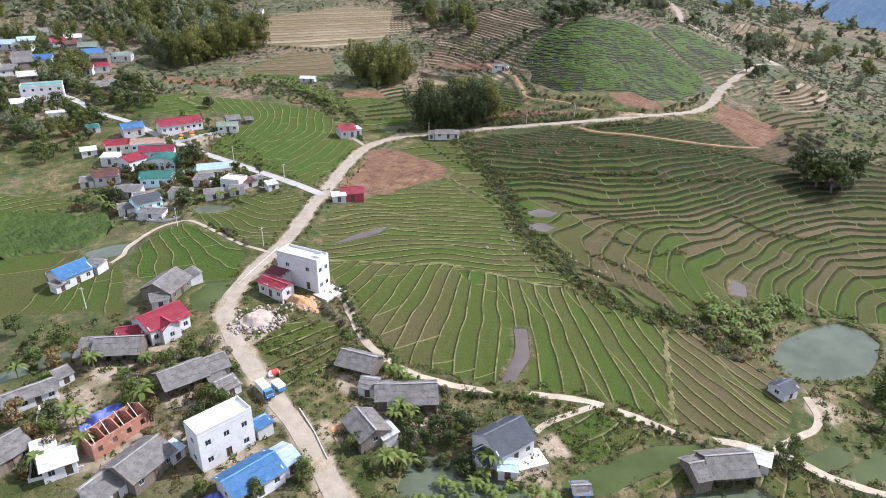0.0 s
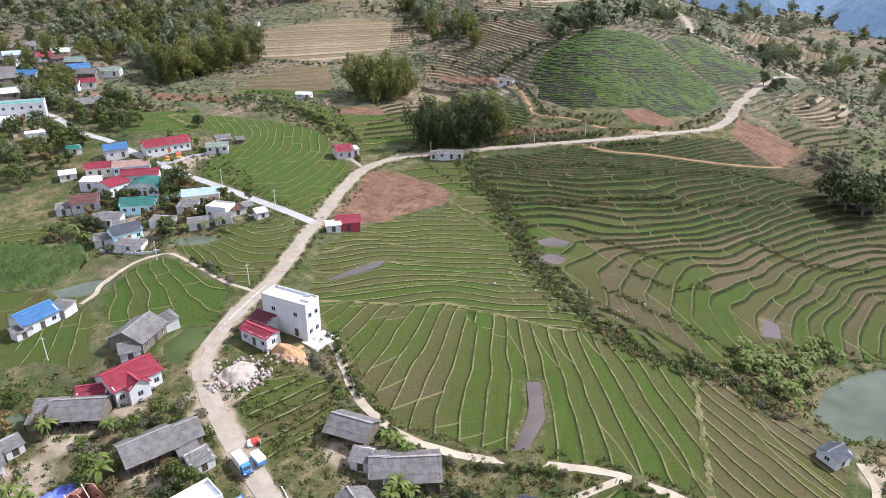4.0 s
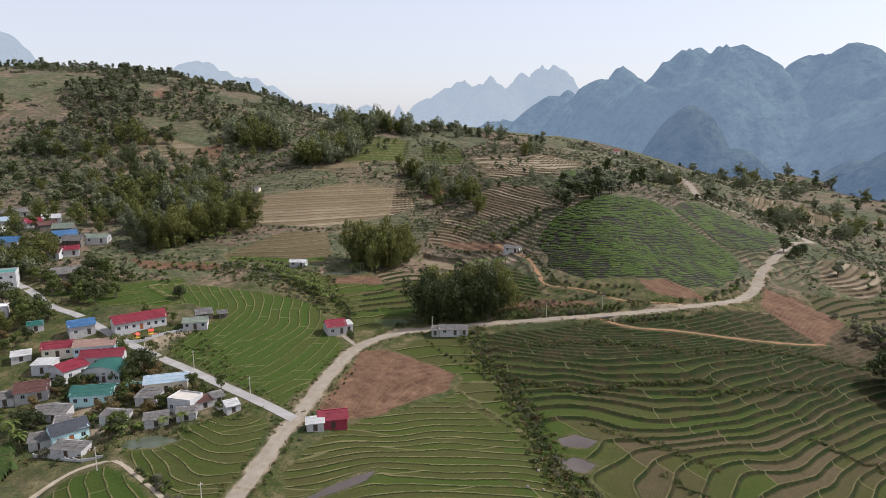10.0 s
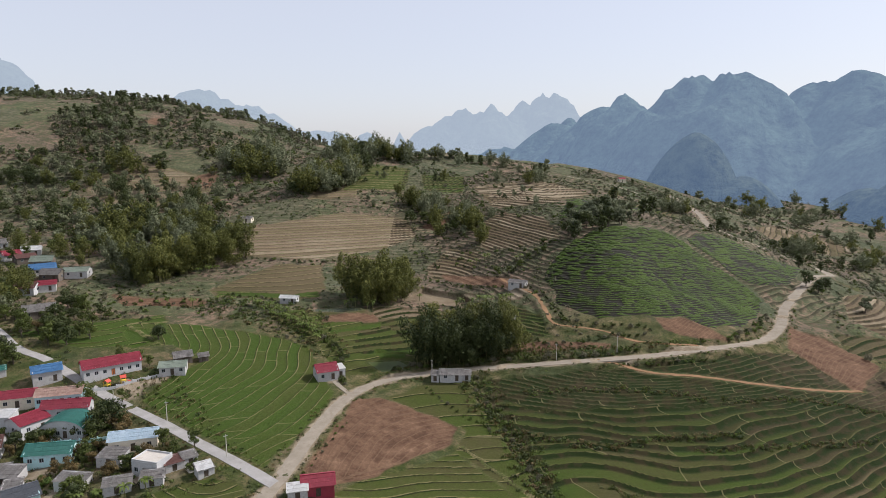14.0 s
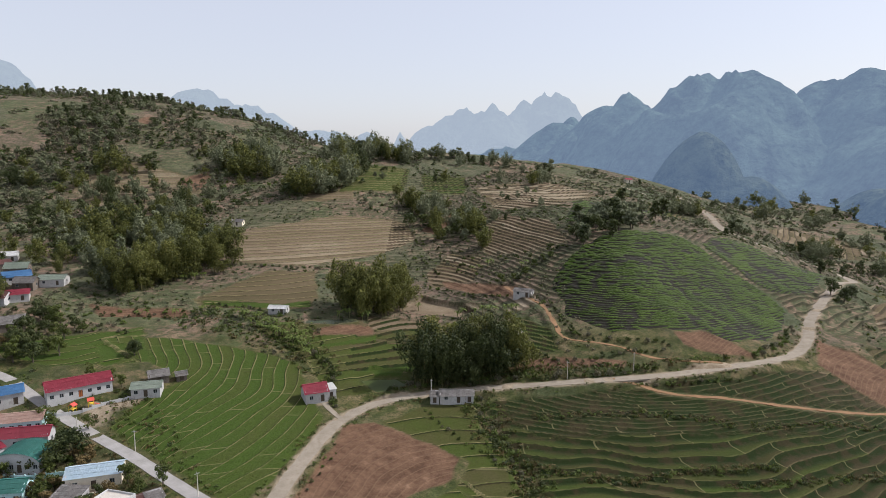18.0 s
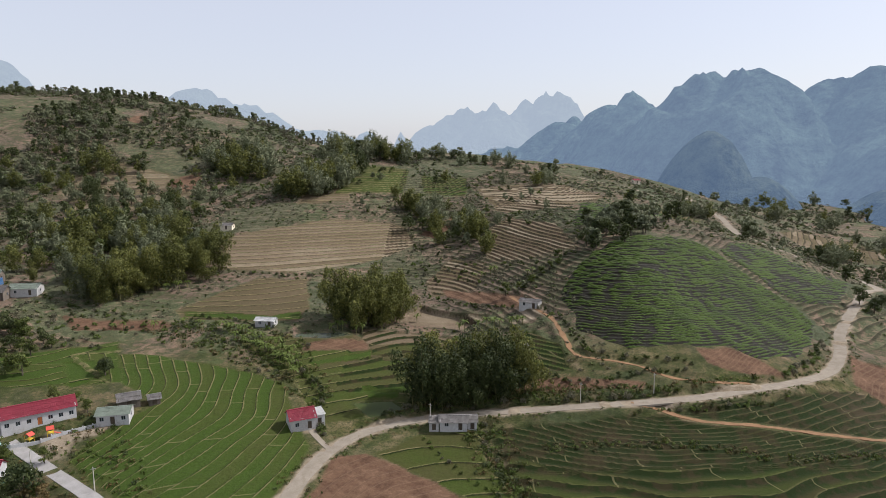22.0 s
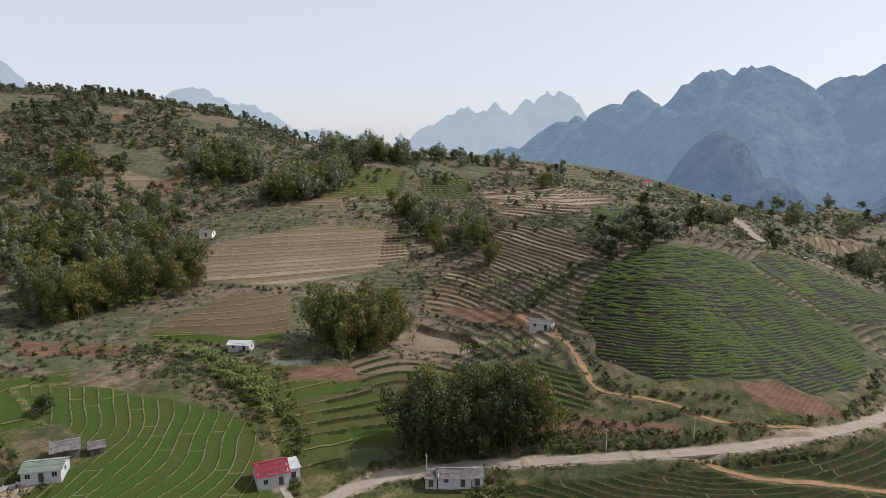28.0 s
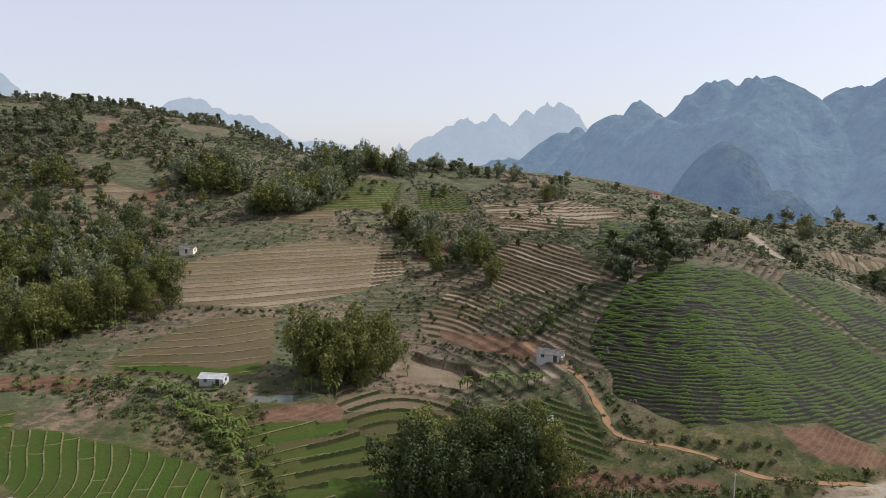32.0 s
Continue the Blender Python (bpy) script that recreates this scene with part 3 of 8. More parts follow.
def ground_material():
    m, nt, b = mat("ground", 0.95, 0, 0.1)
    pos = coords(nt)
    n1, n2, n3, n4 = noise_(nt, 0.035, 4, pos), noise_(nt, 0.22, 5, pos, 0.65), noise_(nt, 1.5, 5, pos, 0.75), noise_(nt, 5.5, 3, pos, 0.7)
    # scrub on the slopes: a patchwork of fallow plots, dead grass and low bushes
    pl = attr(nt, "plot")
    nb, nc = noise_(nt, 0.30, 6, pos, 0.78), noise_(nt, 0.11, 5, pos, 0.7)
    scrub = ramp(nt, math_(nt, "ADD", pl, math_(nt, "MULTIPLY", math_(nt, "SUBTRACT", n2, 0.5), 0.7)),
                 (0.05, (0.066, 0.080, 0.044)), (0.25, (0.112, 0.104, 0.066)), (0.42, (0.084, 0.108, 0.048)), (0.55, (0.172, 0.120, 0.088)), (0.70, (0.124, 0.098, 0.074)), (0.85, (0.215, 0.142, 0.104)), (0.97, (0.096, 0.110, 0.056)))
    scrub = mix(nt, math_(nt, "MULTIPLY", step(nt, nc, 0.54, 0.64), 0.4), scrub, ramp(nt, n2, (0.4, (0.150, 0.092, 0.062)), (0.6, (0.220, 0.150, 0.105))))
    scrub = mix(nt, math_(nt, "MULTIPLY", step(nt, nb, 0.48, 0.55), 0.8), scrub, ramp(nt, n3, (0.4, (0.022, 0.031, 0.014)), (0.65, (0.076, 0.086, 0.042))))
    scrub = mix(nt, math_(nt, "MULTIPLY", step(nt, noise_(nt, 0.065, 5, pos, 0.7), 0.50, 0.58), 0.6), scrub, ramp(nt, nb, (0.4, (0.022, 0.032, 0.013)), (0.6, (0.066, 0.078, 0.034))))
    scrub = mix(nt, math_(nt, "MULTIPLY", step(nt, n4, 0.52, 0.66), 0.4), scrub, (0.165, 0.130, 0.090))
    scrub = mix(nt, math_(nt, "MULTIPLY", step(nt, n3, 0.55, 0.66), 0.5), scrub, (0.028, 0.032, 0.016))
    verge = ramp(nt, math_(nt, "ADD", math_(nt, "MULTIPLY", n2, 0.7), math_(nt, "MULTIPLY", n1, 0.35)),
                 (0.38, (0.026, 0.040, 0.008)), (0.48, (0.052, 0.062, 0.016)), (0.57, (0.115, 0.098, 0.042)), (0.70, (0.230, 0.175, 0.105)))
    verge = mix(nt, math_(nt, "MULTIPLY", step(nt, n3, 0.46, 0.60), 0.7), verge, (0.018, 0.030, 0.009))
    verge = mix(nt, math_(nt, "MULTIPLY", step(nt, n4, 0.55, 0.70), 0.5), verge, (0.12, 0.12, 0.05))
    scrub = mix(nt, attr(nt, "green"), scrub, verge)
    scrub = mix(nt, attr(nt, "dust"), scrub, ramp(nt, math_(nt, "ADD", math_(nt, "MULTIPLY", n2, 0.6), math_(nt, "MULTIPLY", n3, 0.4)), (0.35, (0.17, 0.13, 0.085)), (0.65, (0.34, 0.285, 0.21))))
    # paddies: a tone for each plot between its banks
    ph, psi = attr(nt, "phi"), attr(nt, "psi")
    fl = math_(nt, "FLOOR", ph)
    w1 = node(nt, "ShaderNodeTexWhiteNoise")
    w1.noise_dimensions = "1D"
    put(nt, w1.inputs["W"], fl)
    cell = math_(nt, "FLOOR", math_(nt, "ADD", psi, math_(nt, "MULTIPLY", w1.outputs[0], 7.3)))
    w2 = node(nt, "ShaderNodeTexWhiteNoise")
    w2.noise_dimensions = "2D"
    cv = node(nt, "ShaderNodeCombineXYZ")
    put(nt, cv.inputs[0], fl)
    put(nt, cv.inputs[1], cell)
    put(nt, w2.inputs["Vector"], cv.outputs[0])
    rnd = w2.outputs[0]
    bk, wd = attr(nt, "bank"), attr(nt, "wide")
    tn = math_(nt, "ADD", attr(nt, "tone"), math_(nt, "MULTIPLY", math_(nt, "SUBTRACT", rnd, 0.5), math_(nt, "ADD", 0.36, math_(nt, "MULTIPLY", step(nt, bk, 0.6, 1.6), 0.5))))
    tn = math_(nt, "ADD", tn, math_(nt, "MULTIPLY", math_(nt, "SUBTRACT", n2, 0.5), 0.5))
    crop = ramp(nt, math_(nt, "MULTIPLY", tn, 0.6), (0.0, (0.040, 0.069, 0.010)), (0.15, (0.050, 0.066, 0.013)), (0.30, (0.062, 0.062, 0.020)), (0.45, (0.078, 0.062, 0.032)), (0.62, (0.112, 0.084, 0.048)), (0.80, (0.175, 0.130, 0.088)), (0.95, (0.27, 0.22, 0.155)))
    crop = mix(nt, math_(nt, "MULTIPLY", step(nt, n3, 0.40, 0.65), 0.55), crop, mix(nt, 0.6, crop, (0.024, 0.032, 0.010)))
    crop = mix(nt, math_(nt, "MULTIPLY", step(nt, n4, 0.52, 0.72), 0.3), crop, (0.105, 0.098, 0.042))
    # banks: dry grass on the lip; under it dark weeds with riser shade in the colour
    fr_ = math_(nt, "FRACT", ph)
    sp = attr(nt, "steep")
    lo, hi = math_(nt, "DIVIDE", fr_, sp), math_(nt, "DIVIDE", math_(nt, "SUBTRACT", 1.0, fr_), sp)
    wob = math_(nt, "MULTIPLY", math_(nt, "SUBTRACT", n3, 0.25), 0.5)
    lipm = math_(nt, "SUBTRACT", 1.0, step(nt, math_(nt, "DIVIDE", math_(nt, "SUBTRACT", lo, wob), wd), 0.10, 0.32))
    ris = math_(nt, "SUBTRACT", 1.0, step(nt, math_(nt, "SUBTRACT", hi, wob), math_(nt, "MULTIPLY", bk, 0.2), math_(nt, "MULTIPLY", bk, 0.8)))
    # plots between the tall terrace banks mixed towards dark brown, some more than others
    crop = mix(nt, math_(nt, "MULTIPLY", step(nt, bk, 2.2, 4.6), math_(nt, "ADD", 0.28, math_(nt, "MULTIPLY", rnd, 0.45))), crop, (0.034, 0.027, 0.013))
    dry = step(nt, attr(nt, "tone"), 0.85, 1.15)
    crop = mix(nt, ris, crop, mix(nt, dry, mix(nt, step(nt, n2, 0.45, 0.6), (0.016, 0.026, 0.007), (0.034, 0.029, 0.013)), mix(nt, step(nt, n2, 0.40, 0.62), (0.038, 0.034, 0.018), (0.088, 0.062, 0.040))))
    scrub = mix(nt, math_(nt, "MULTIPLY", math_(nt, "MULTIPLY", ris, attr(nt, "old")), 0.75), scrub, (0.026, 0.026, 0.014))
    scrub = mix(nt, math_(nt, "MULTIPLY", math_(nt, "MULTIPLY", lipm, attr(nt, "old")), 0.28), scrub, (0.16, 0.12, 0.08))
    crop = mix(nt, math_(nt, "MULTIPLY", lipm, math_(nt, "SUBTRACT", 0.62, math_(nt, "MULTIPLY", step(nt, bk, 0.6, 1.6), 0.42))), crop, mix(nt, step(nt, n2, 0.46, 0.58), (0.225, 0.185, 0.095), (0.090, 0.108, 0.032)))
    cross = math_(nt, "FRACT", math_(nt, "ADD", psi, math_(nt, "MULTIPLY", w1.outputs[0], 7.3)))
    crop = mix(nt, math_(nt, "MULTIPLY", math_(nt, "LESS_THAN", cross, 0.012), 0.6), crop, (0.17, 0.15, 0.075))
    # ploughed earth
    plough = ramp(nt, math_(nt, "ADD", n2, math_(nt, "MULTIPLY", math_(nt, "SUBTRACT", n3, 0.5), 0.35)), (0.35, (0.078, 0.044, 0.027)), (0.6, (0.142, 0.084, 0.052)), (0.75, (0.205, 0.130, 0.083)))
    plough = mix(nt, math_(nt, "MULTIPLY", lipm, 0.2), plough, (0.24, 0.16, 0.10))
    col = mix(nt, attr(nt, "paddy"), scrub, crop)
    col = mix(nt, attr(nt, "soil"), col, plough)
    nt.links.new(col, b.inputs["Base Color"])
    bump(nt, b, math_(nt, "ADD", math_(nt, "ADD", n3, n2), math_(nt, "MULTIPLY", n4, 0.5)), 0.9, 0.35)
    return m


psi_v = np.where(gx > 15, gx + 0.4 * gy, gy - 0.3 * gx) / 31 + 0.25 * wavy(gx, gy, 30, 6)
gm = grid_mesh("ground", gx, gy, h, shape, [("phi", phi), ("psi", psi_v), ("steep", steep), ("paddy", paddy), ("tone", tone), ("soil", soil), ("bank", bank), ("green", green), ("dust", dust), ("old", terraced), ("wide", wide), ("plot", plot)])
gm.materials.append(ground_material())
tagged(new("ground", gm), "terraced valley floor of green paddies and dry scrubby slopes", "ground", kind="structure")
height_grid = h.reshape(shape)


def top(x, y):
    """The finished ground's height."""
    i, j = np.clip(np.searchsorted(GX, x) - 1, 0, len(GX) - 2), np.clip(np.searchsorted(GY, y) - 1, 0, len(GY) - 2)
    u, v = (x - GX[i]) / (GX[i + 1] - GX[i]), (y - GY[j]) / (GY[j + 1] - GY[j])
    g = height_grid
    z = (g[j, i] * (1 - u) + g[j, i + 1] * u) * (1 - v) + (g[j + 1, i] * (1 - u) + g[j + 1, i + 1] * u) * v
    return z if np.ndim(z) else float(z)


# ---- roads, tracks and water ----
def ribbon(name, pts, half, lift, thick, material, label, category="road", wobble=0.0, crown=0.0):
    """A strip of road on the land, with sides."""
    p = np.array(pts)
    t = np.gradient(p, axis=0)
    t /= np.linalg.norm(t, axis=1)[:, None]
    n = np.stack([-t[:, 1], t[:, 0]], -1)
    z = land(p[:, 0], p[:, 1]) + lift
    rows, cols = len(p), (-1, -1, -0.55, 0, 0.55, 1, 1)
    co, quads = [], []
    for i in range(rows):
        for k, c in enumerate(cols):
            wv = half * c + (wobble * math.sin(i * 1.7 + k) + wobble * 0.6 * math.sin(i * 0.63 + 2 * k) if abs(c) == 1 else 0)
            co.append((p[i, 0] + n[i, 0] * wv, p[i, 1] + n[i, 1] * wv, z[i] + crown * (1 - abs(c)) - (thick if k in (0, 6) else 0)))
    for i in range(rows - 1):
        for k in range(6):
            a = i * 7 + k
            quads.append((a, a + 7, a + 8, a + 1))
    me = bpy.data.meshes.new(name)
    me.from_pydata(co, [], quads)
    me.update()
    me.materials.append(material)
    return tagged(new(name, me), label, category, kind="structure")


def road_material(name, dark, light, rut):
    m, nt, b = mat(name, 0.92, 0, 0.15)
    n1, n2 = noise_(nt, 0.35, 4), noise_(nt, 3.0, 5, None, 0.7)
    col = ramp(nt, math_(nt, "ADD", math_(nt, "MULTIPLY", n1, 0.6), math_(nt, "MULTIPLY", n2, 0.4)), (0.35, dark), (0.65, light))
    col = mix(nt, math_(nt, "MULTIPLY", step(nt, noise_(nt, 0.5, 5, None, 0.7), 0.50, 0.75), 0.6), col, rut)
    nt.links.new(col, b.inputs["Base Color"])
    bump(nt, b, n2, 0.5, 0.03)
    return m


concrete_road = road_material("road_concrete", (0.20, 0.170, 0.130), (0.275, 0.240, 0.190), (0.155, 0.125, 0.088))
grey_road = road_material("road_grey", (0.22, 0.21, 0.20), (0.31, 0.30, 0.285), (0.18, 0.17, 0.155))
dirt = road_material("track_dirt", (0.22, 0.185, 0.135), (0.35, 0.30, 0.23), (0.16, 0.15, 0.085))
red_dirt = road_material("track_red_dirt", (0.165, 0.094, 0.050), (0.26, 0.155, 0.082), (0.115, 0.075, 0.040))
ribbon("road", ROAD, 1.95, 0.10, 0.5, concrete_road, "dusty pale concrete road winding up the valley", wobble=0.12, crown=0.05)
ribbon("road", ROAD_FAR, 2.1, 0.12, 0.6, concrete_road, "far pale concrete road climbing past the hill", wobble=0.1)
ribbon("road", SIDE_ROAD, 1.7, 0.13, 0.5, grey_road, "narrow grey concrete lane into the village", wobble=0.05)
ribbon("track", TRACK, 0.95, 0.08, 0.4, dirt, "pale trodden dirt track along the paddies", "track", 0.12)
ribbon("track", TRACK_HOUSE, 0.75, 0.12, 0.4, dirt, "pale dirt path to a grey-roofed house", "track", 0.08)
ribbon("track", TRACK_POND, 0.8, 0.12, 0.4, dirt, "pale dirt path to the pond hut", "track", 0.08)
ribbon("track", PATH_LEFT, 0.55, 0.08, 0.4, dirt, "narrow pale path between paddies", "track", 0.08)
ribbon("track", PATH_DRIVE, 0.8, 0.14, 0.4, concrete_road, "short concrete drive to the red-roofed house", "track", 0.03)
ribbon("track", TEA_TRAIL, 0.8, 0.10, 0.6, red_dirt, "red earth trail below the tea slope", "track", 0.25)
ribbon("track", RED_BRANCH, 0.9, 0.10, 0.6, red_dirt, "ochre earth track branching below the road", "track", 0.3)
ribbon("track", UPPER_TRAIL, 1.4, 0.15, 0.6, dirt, "pale trail on the ridge", "track", 0.2)


def water_material(name, deep, rough, gloss=0.5):
    m, nt, b = mat(name, rough, 0, gloss)
    nt.links.new(ramp(nt, noise_(nt, 0.12, 3), (0.35, deep), (0.7, tuple(v * 1.5 for v in deep))), b.inputs["Base Color"])
    bump(nt, b, noise_(nt, 1.3, 3), 0.08, 0.05)
    return m


murky = water_material("water_murky", (0.052, 0.062, 0.040), 0.14, 0.22)
weedy = water_material("water_weedy", (0.034, 0.046, 0.012), 0.5, 0.12)
mud = water_material("water_muddy", (0.062, 0.050, 0.044), 0.4, 0.25)
for key, (poly, drop) in PONDS.items():
    px, py = np.array(poly).T
    lv = float(np.mean(land(px, py))) + 0.1 - drop
    cx, cy = px.mean(), py.mean()
    bm = bmesh.new()
    ring = [bm.verts.new((cx + (x - cx) * 1.06, cy + (y - cy) * 1.06, lv)) for x, y in curve_through([*poly, poly[0]], 2)[:-1]]
    bm.faces.new(ring)
    bmesh.ops.triangulate(bm, faces=bm.faces)
    bmesh.ops.recalc_face_normals(bm, faces=bm.faces)
    me = bpy.data.meshes.new("water")
    bm.to_mesh(me)
    bm.free()
    if me.polygons[0].normal.z < 0:
        me.flip_normals()
    me.materials.append(mud if key.startswith("mud_f") or key == "mud_east" else weedy if key in ("flooded", "reeds", "edge", "bend", "mud_road") else murky)
    tagged(new("water", me), "still murky green pond water within earth banks", "pond", kind="structure")


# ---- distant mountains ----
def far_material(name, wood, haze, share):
    """Wooded slopes in the distance, with the haze of kilometres of bright air mixed in as emission."""
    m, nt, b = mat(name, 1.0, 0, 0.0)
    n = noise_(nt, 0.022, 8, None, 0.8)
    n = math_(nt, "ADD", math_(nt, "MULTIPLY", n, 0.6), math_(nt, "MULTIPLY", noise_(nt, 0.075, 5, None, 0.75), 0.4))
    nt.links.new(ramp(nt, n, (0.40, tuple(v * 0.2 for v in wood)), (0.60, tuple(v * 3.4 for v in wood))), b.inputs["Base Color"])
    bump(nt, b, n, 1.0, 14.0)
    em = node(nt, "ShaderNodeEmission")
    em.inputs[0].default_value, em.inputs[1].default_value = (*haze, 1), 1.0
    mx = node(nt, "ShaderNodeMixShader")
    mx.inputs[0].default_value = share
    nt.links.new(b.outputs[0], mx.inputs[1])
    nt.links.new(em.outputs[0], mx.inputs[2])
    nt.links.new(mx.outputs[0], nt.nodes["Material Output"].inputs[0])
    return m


def range_of(name, peaks, material, label, floor, gap=8, seed=0, furrow=1.0):
    """A range as one sheet: the upper hull of rounded, furrowed cones (x, y, top, radius, sharpness)."""
    xs, ys = [p[0] for p in peaks], [p[1] for p in peaks]
    r = max(p[3] for p in peaks)
    ax = np.arange(min(xs) - r, max(xs) + r, gap)
    ay = np.arange(min(ys) - r, max(ys) + r * 0.6, gap * 1.6)
    x, y = np.meshgrid(ax, ay)
    shp = x.shape
    x, y = x.ravel(), y.ravel()
    wx, wy = x + 10 * wavy(x, y, 120, seed), y + 16 * wavy(x, y, 120, seed + 1)
    z = np.full(x.shape, floor)
    for px, py, tp, rad, sh in peaks:
        d = np.hypot(wx - px, wy - py) / rad
        z = np.maximum(z, floor + (tp - floor) * np.clip(1 - d**sh, 0, 1) ** 0.9)
    z = z + furrow * (z - floor) / 60 * (13 * (0.5 - np.abs(wavy(x, y, 95, seed + 2))) + 7 * (0.5 - np.abs(wavy(x, y, 42, seed + 3))) + 2.5 * wavy(x, y, 17, seed + 4)).clip(-8, 8)
    me = grid_mesh(name, x, y, z, shp)
    me.materials.append(material)
    return tagged(new(name, me), label, "mountain", kind="structure")


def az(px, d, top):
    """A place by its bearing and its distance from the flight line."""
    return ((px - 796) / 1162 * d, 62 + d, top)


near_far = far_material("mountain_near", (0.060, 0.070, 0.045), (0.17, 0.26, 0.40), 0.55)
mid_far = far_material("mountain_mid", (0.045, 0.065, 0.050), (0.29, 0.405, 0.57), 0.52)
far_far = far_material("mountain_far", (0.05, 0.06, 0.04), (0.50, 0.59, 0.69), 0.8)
EAST = [(1100, 1250, 171, 170, 1.5), (1160, 1200, 124, 180, 1.5), (1232, 1120, 192, 200, 1.6), (1288, 1090, 189, 210, 1.6), (1338, 1120, 86, 190, 1.5), (1425, 1110, 185, 170, 1.5), (1478, 1080, 196, 190, 1.5), (1540, 1050, 84, 220, 1.5), (1640, 1000, 172, 300, 1.5), (1800, 900, 190, 360, 1.5), (1060, 1400, 153, 200, 1.4), (985, 1600, 134, 230, 1.3), (890, 1800, 84, 260, 1.4), (1385, 1230, 160, 120, 1.4), (1015, 1700, 158, 160, 1.4)]
NORTH = [(968, 2600, 289, 330, 1.15), (920, 2600, 249, 270, 1.15), (868, 2450, 229, 290, 1.2), (820, 2500, 219, 260, 1.4), (790, 2520, 197, 230, 1.4), (757, 2550, 164, 190, 1.4), (710, 3000, 154, 90, 1.2), (1005, 2450, -262, 260, 1.2)]
WEST = [(365, 2050, 242, 400, 1.5), (440, 2150, 206, 360, 1.5), (500, 2250, 128, 380, 1.5), (565, 2300, 143, 380, 1.5), (15, 2300, 384, 300, 1.5), (-150, 2300, 320, 500, 1.5), (648, 1700, 120, 90, 1.6)]
CONES = [(1215, 890, 104, 84, 2.0), (1310, 850, 48, 66, 2.0), (1525, 800, 36, 80, 1.8), (1610, 700, 62, 95, 1.6)]


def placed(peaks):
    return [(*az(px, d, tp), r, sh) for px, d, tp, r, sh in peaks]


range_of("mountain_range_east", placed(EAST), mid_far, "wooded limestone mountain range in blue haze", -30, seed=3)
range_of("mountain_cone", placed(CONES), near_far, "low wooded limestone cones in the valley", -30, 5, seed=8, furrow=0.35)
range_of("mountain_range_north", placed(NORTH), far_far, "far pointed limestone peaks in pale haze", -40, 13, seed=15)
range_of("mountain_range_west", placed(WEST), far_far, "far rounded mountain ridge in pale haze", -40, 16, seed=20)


# ---- building kit ----
def mesh_of(name, bm, material):
    me = bpy.data.meshes.new(name)
    bm.normal_update()
    bm.to_mesh(me)
    bm.free()
    if material:
        me.materials.append(material)
    return me


def part(name, bm, material, parent, label=""):
    """Links a bmesh as one mesh object under a thing or a part."""
    ob = new(name, mesh_of(name, bm, material))
    ob.parent = parent
    if label:
        ob["label"] = label
    return ob


def thing(name, x, y, z, yaw, label, category, group=""):
    ob = new(name)
    ob.matrix_world = pose(x, y, z, 0, 0, yaw)
    return tagged(ob, label, category, group)


def box(bm, x0, x1, y0, y1, z0, z1, m=None):
    v = [bm.verts.new((x, y, z)) for z in (z0, z1) for x, y in ((x0, y0), (x1, y0), (x1, y1), (x0, y1))]
    for f in ((3, 2, 1, 0), (4, 5, 6, 7), (0, 1, 5, 4), (1, 2, 6, 5), (2, 3, 7, 6), (3, 0, 4, 7)):
        bm.faces.new([v[i] for i in f])
    if m is not None:
        bmesh.ops.transform(bm, matrix=m, verts=v)
    return v


def bm_box(*a, m=None):
    bm = bmesh.new()
    box(bm, *a, m=m)
    return bm


def tube(bm, a, b, r0, r1, n=6):
    a, b = Vector(a), Vector(b)
    q = (b - a).to_track_quat("Z", "Y")
    rings = [[bm.verts.new(c + q @ Vector((math.cos(2 * math.pi * k / n) * r, math.sin(2 * math.pi * k / n) * r, 0))) for k in range(n)] for c, r in ((a, r0), (b, r1))]
    for k in range(n):
        bm.faces.new((rings[0][k], rings[0][(k + 1) % n], rings[1][(k + 1) % n], rings[1][k]))
    bm.faces.new(rings[1])
    bm.faces.new(rings[0][::-1])


def wall_bm(length, low, high, thick, holes, m):
    """A wall along x from 0 to length with real rectangular openings (x0, x1, z0, z1)."""
    bm = bmesh.new()
    xs = sorted({0, length, *(v for q in holes for v in q[:2])})
    zs = sorted({low, high, *(v for q in holes for v in q[2:])})
    for x0, x1 in zip(xs, xs[1:]):
        for z0, z1 in zip(zs, zs[1:]):
            if not any(q[0] <= (x0 + x1) / 2 <= q[1] and q[2] <= (z0 + z1) / 2 <= q[3] for q in holes):
                box(bm, x0, x1, 0, thick, z0, z1)
    bmesh.ops.remove_doubles(bm, verts=bm.verts, dist=1e-4)
    bmesh.ops.transform(bm, matrix=m, verts=bm.verts)
    return bm


def sheets(name, u, v, material, m, rows, cols, thick=0.05, seed=0, wave=0.0):
    """A roof slope over u along and v down: one skin that steps at each lap and sags a little."""
    rng = random.Random(seed)
    bm = bmesh.new()
    lines, off = [], [rng.uniform(-0.03, 0.03) for _ in range(cols + 1)]
    for j in range(rows):
        for e in (0, 1):
            y = v * (j + e) / rows
            lines.append([bm.verts.new((u * i / cols, y + (rng.uniform(-0.06, 0.06) if j == rows - 1 and e else 0), off[i] + 0.05 * e - 0.02 + rng.uniform(-0.015, 0.015) - (0.0 if e == 0 else 0.01))) for i in range(cols + 1)])
    for a, b in zip(lines, lines[1:]):
        for i in range(cols):
            bm.faces.new((a[i], a[i + 1], b[i + 1], b[i]))
    bmesh.ops.solidify(bm, geom=bm.faces[:], thickness=-thick)
    bmesh.ops.transform(bm, matrix=m, verts=bm.verts)
    return bm


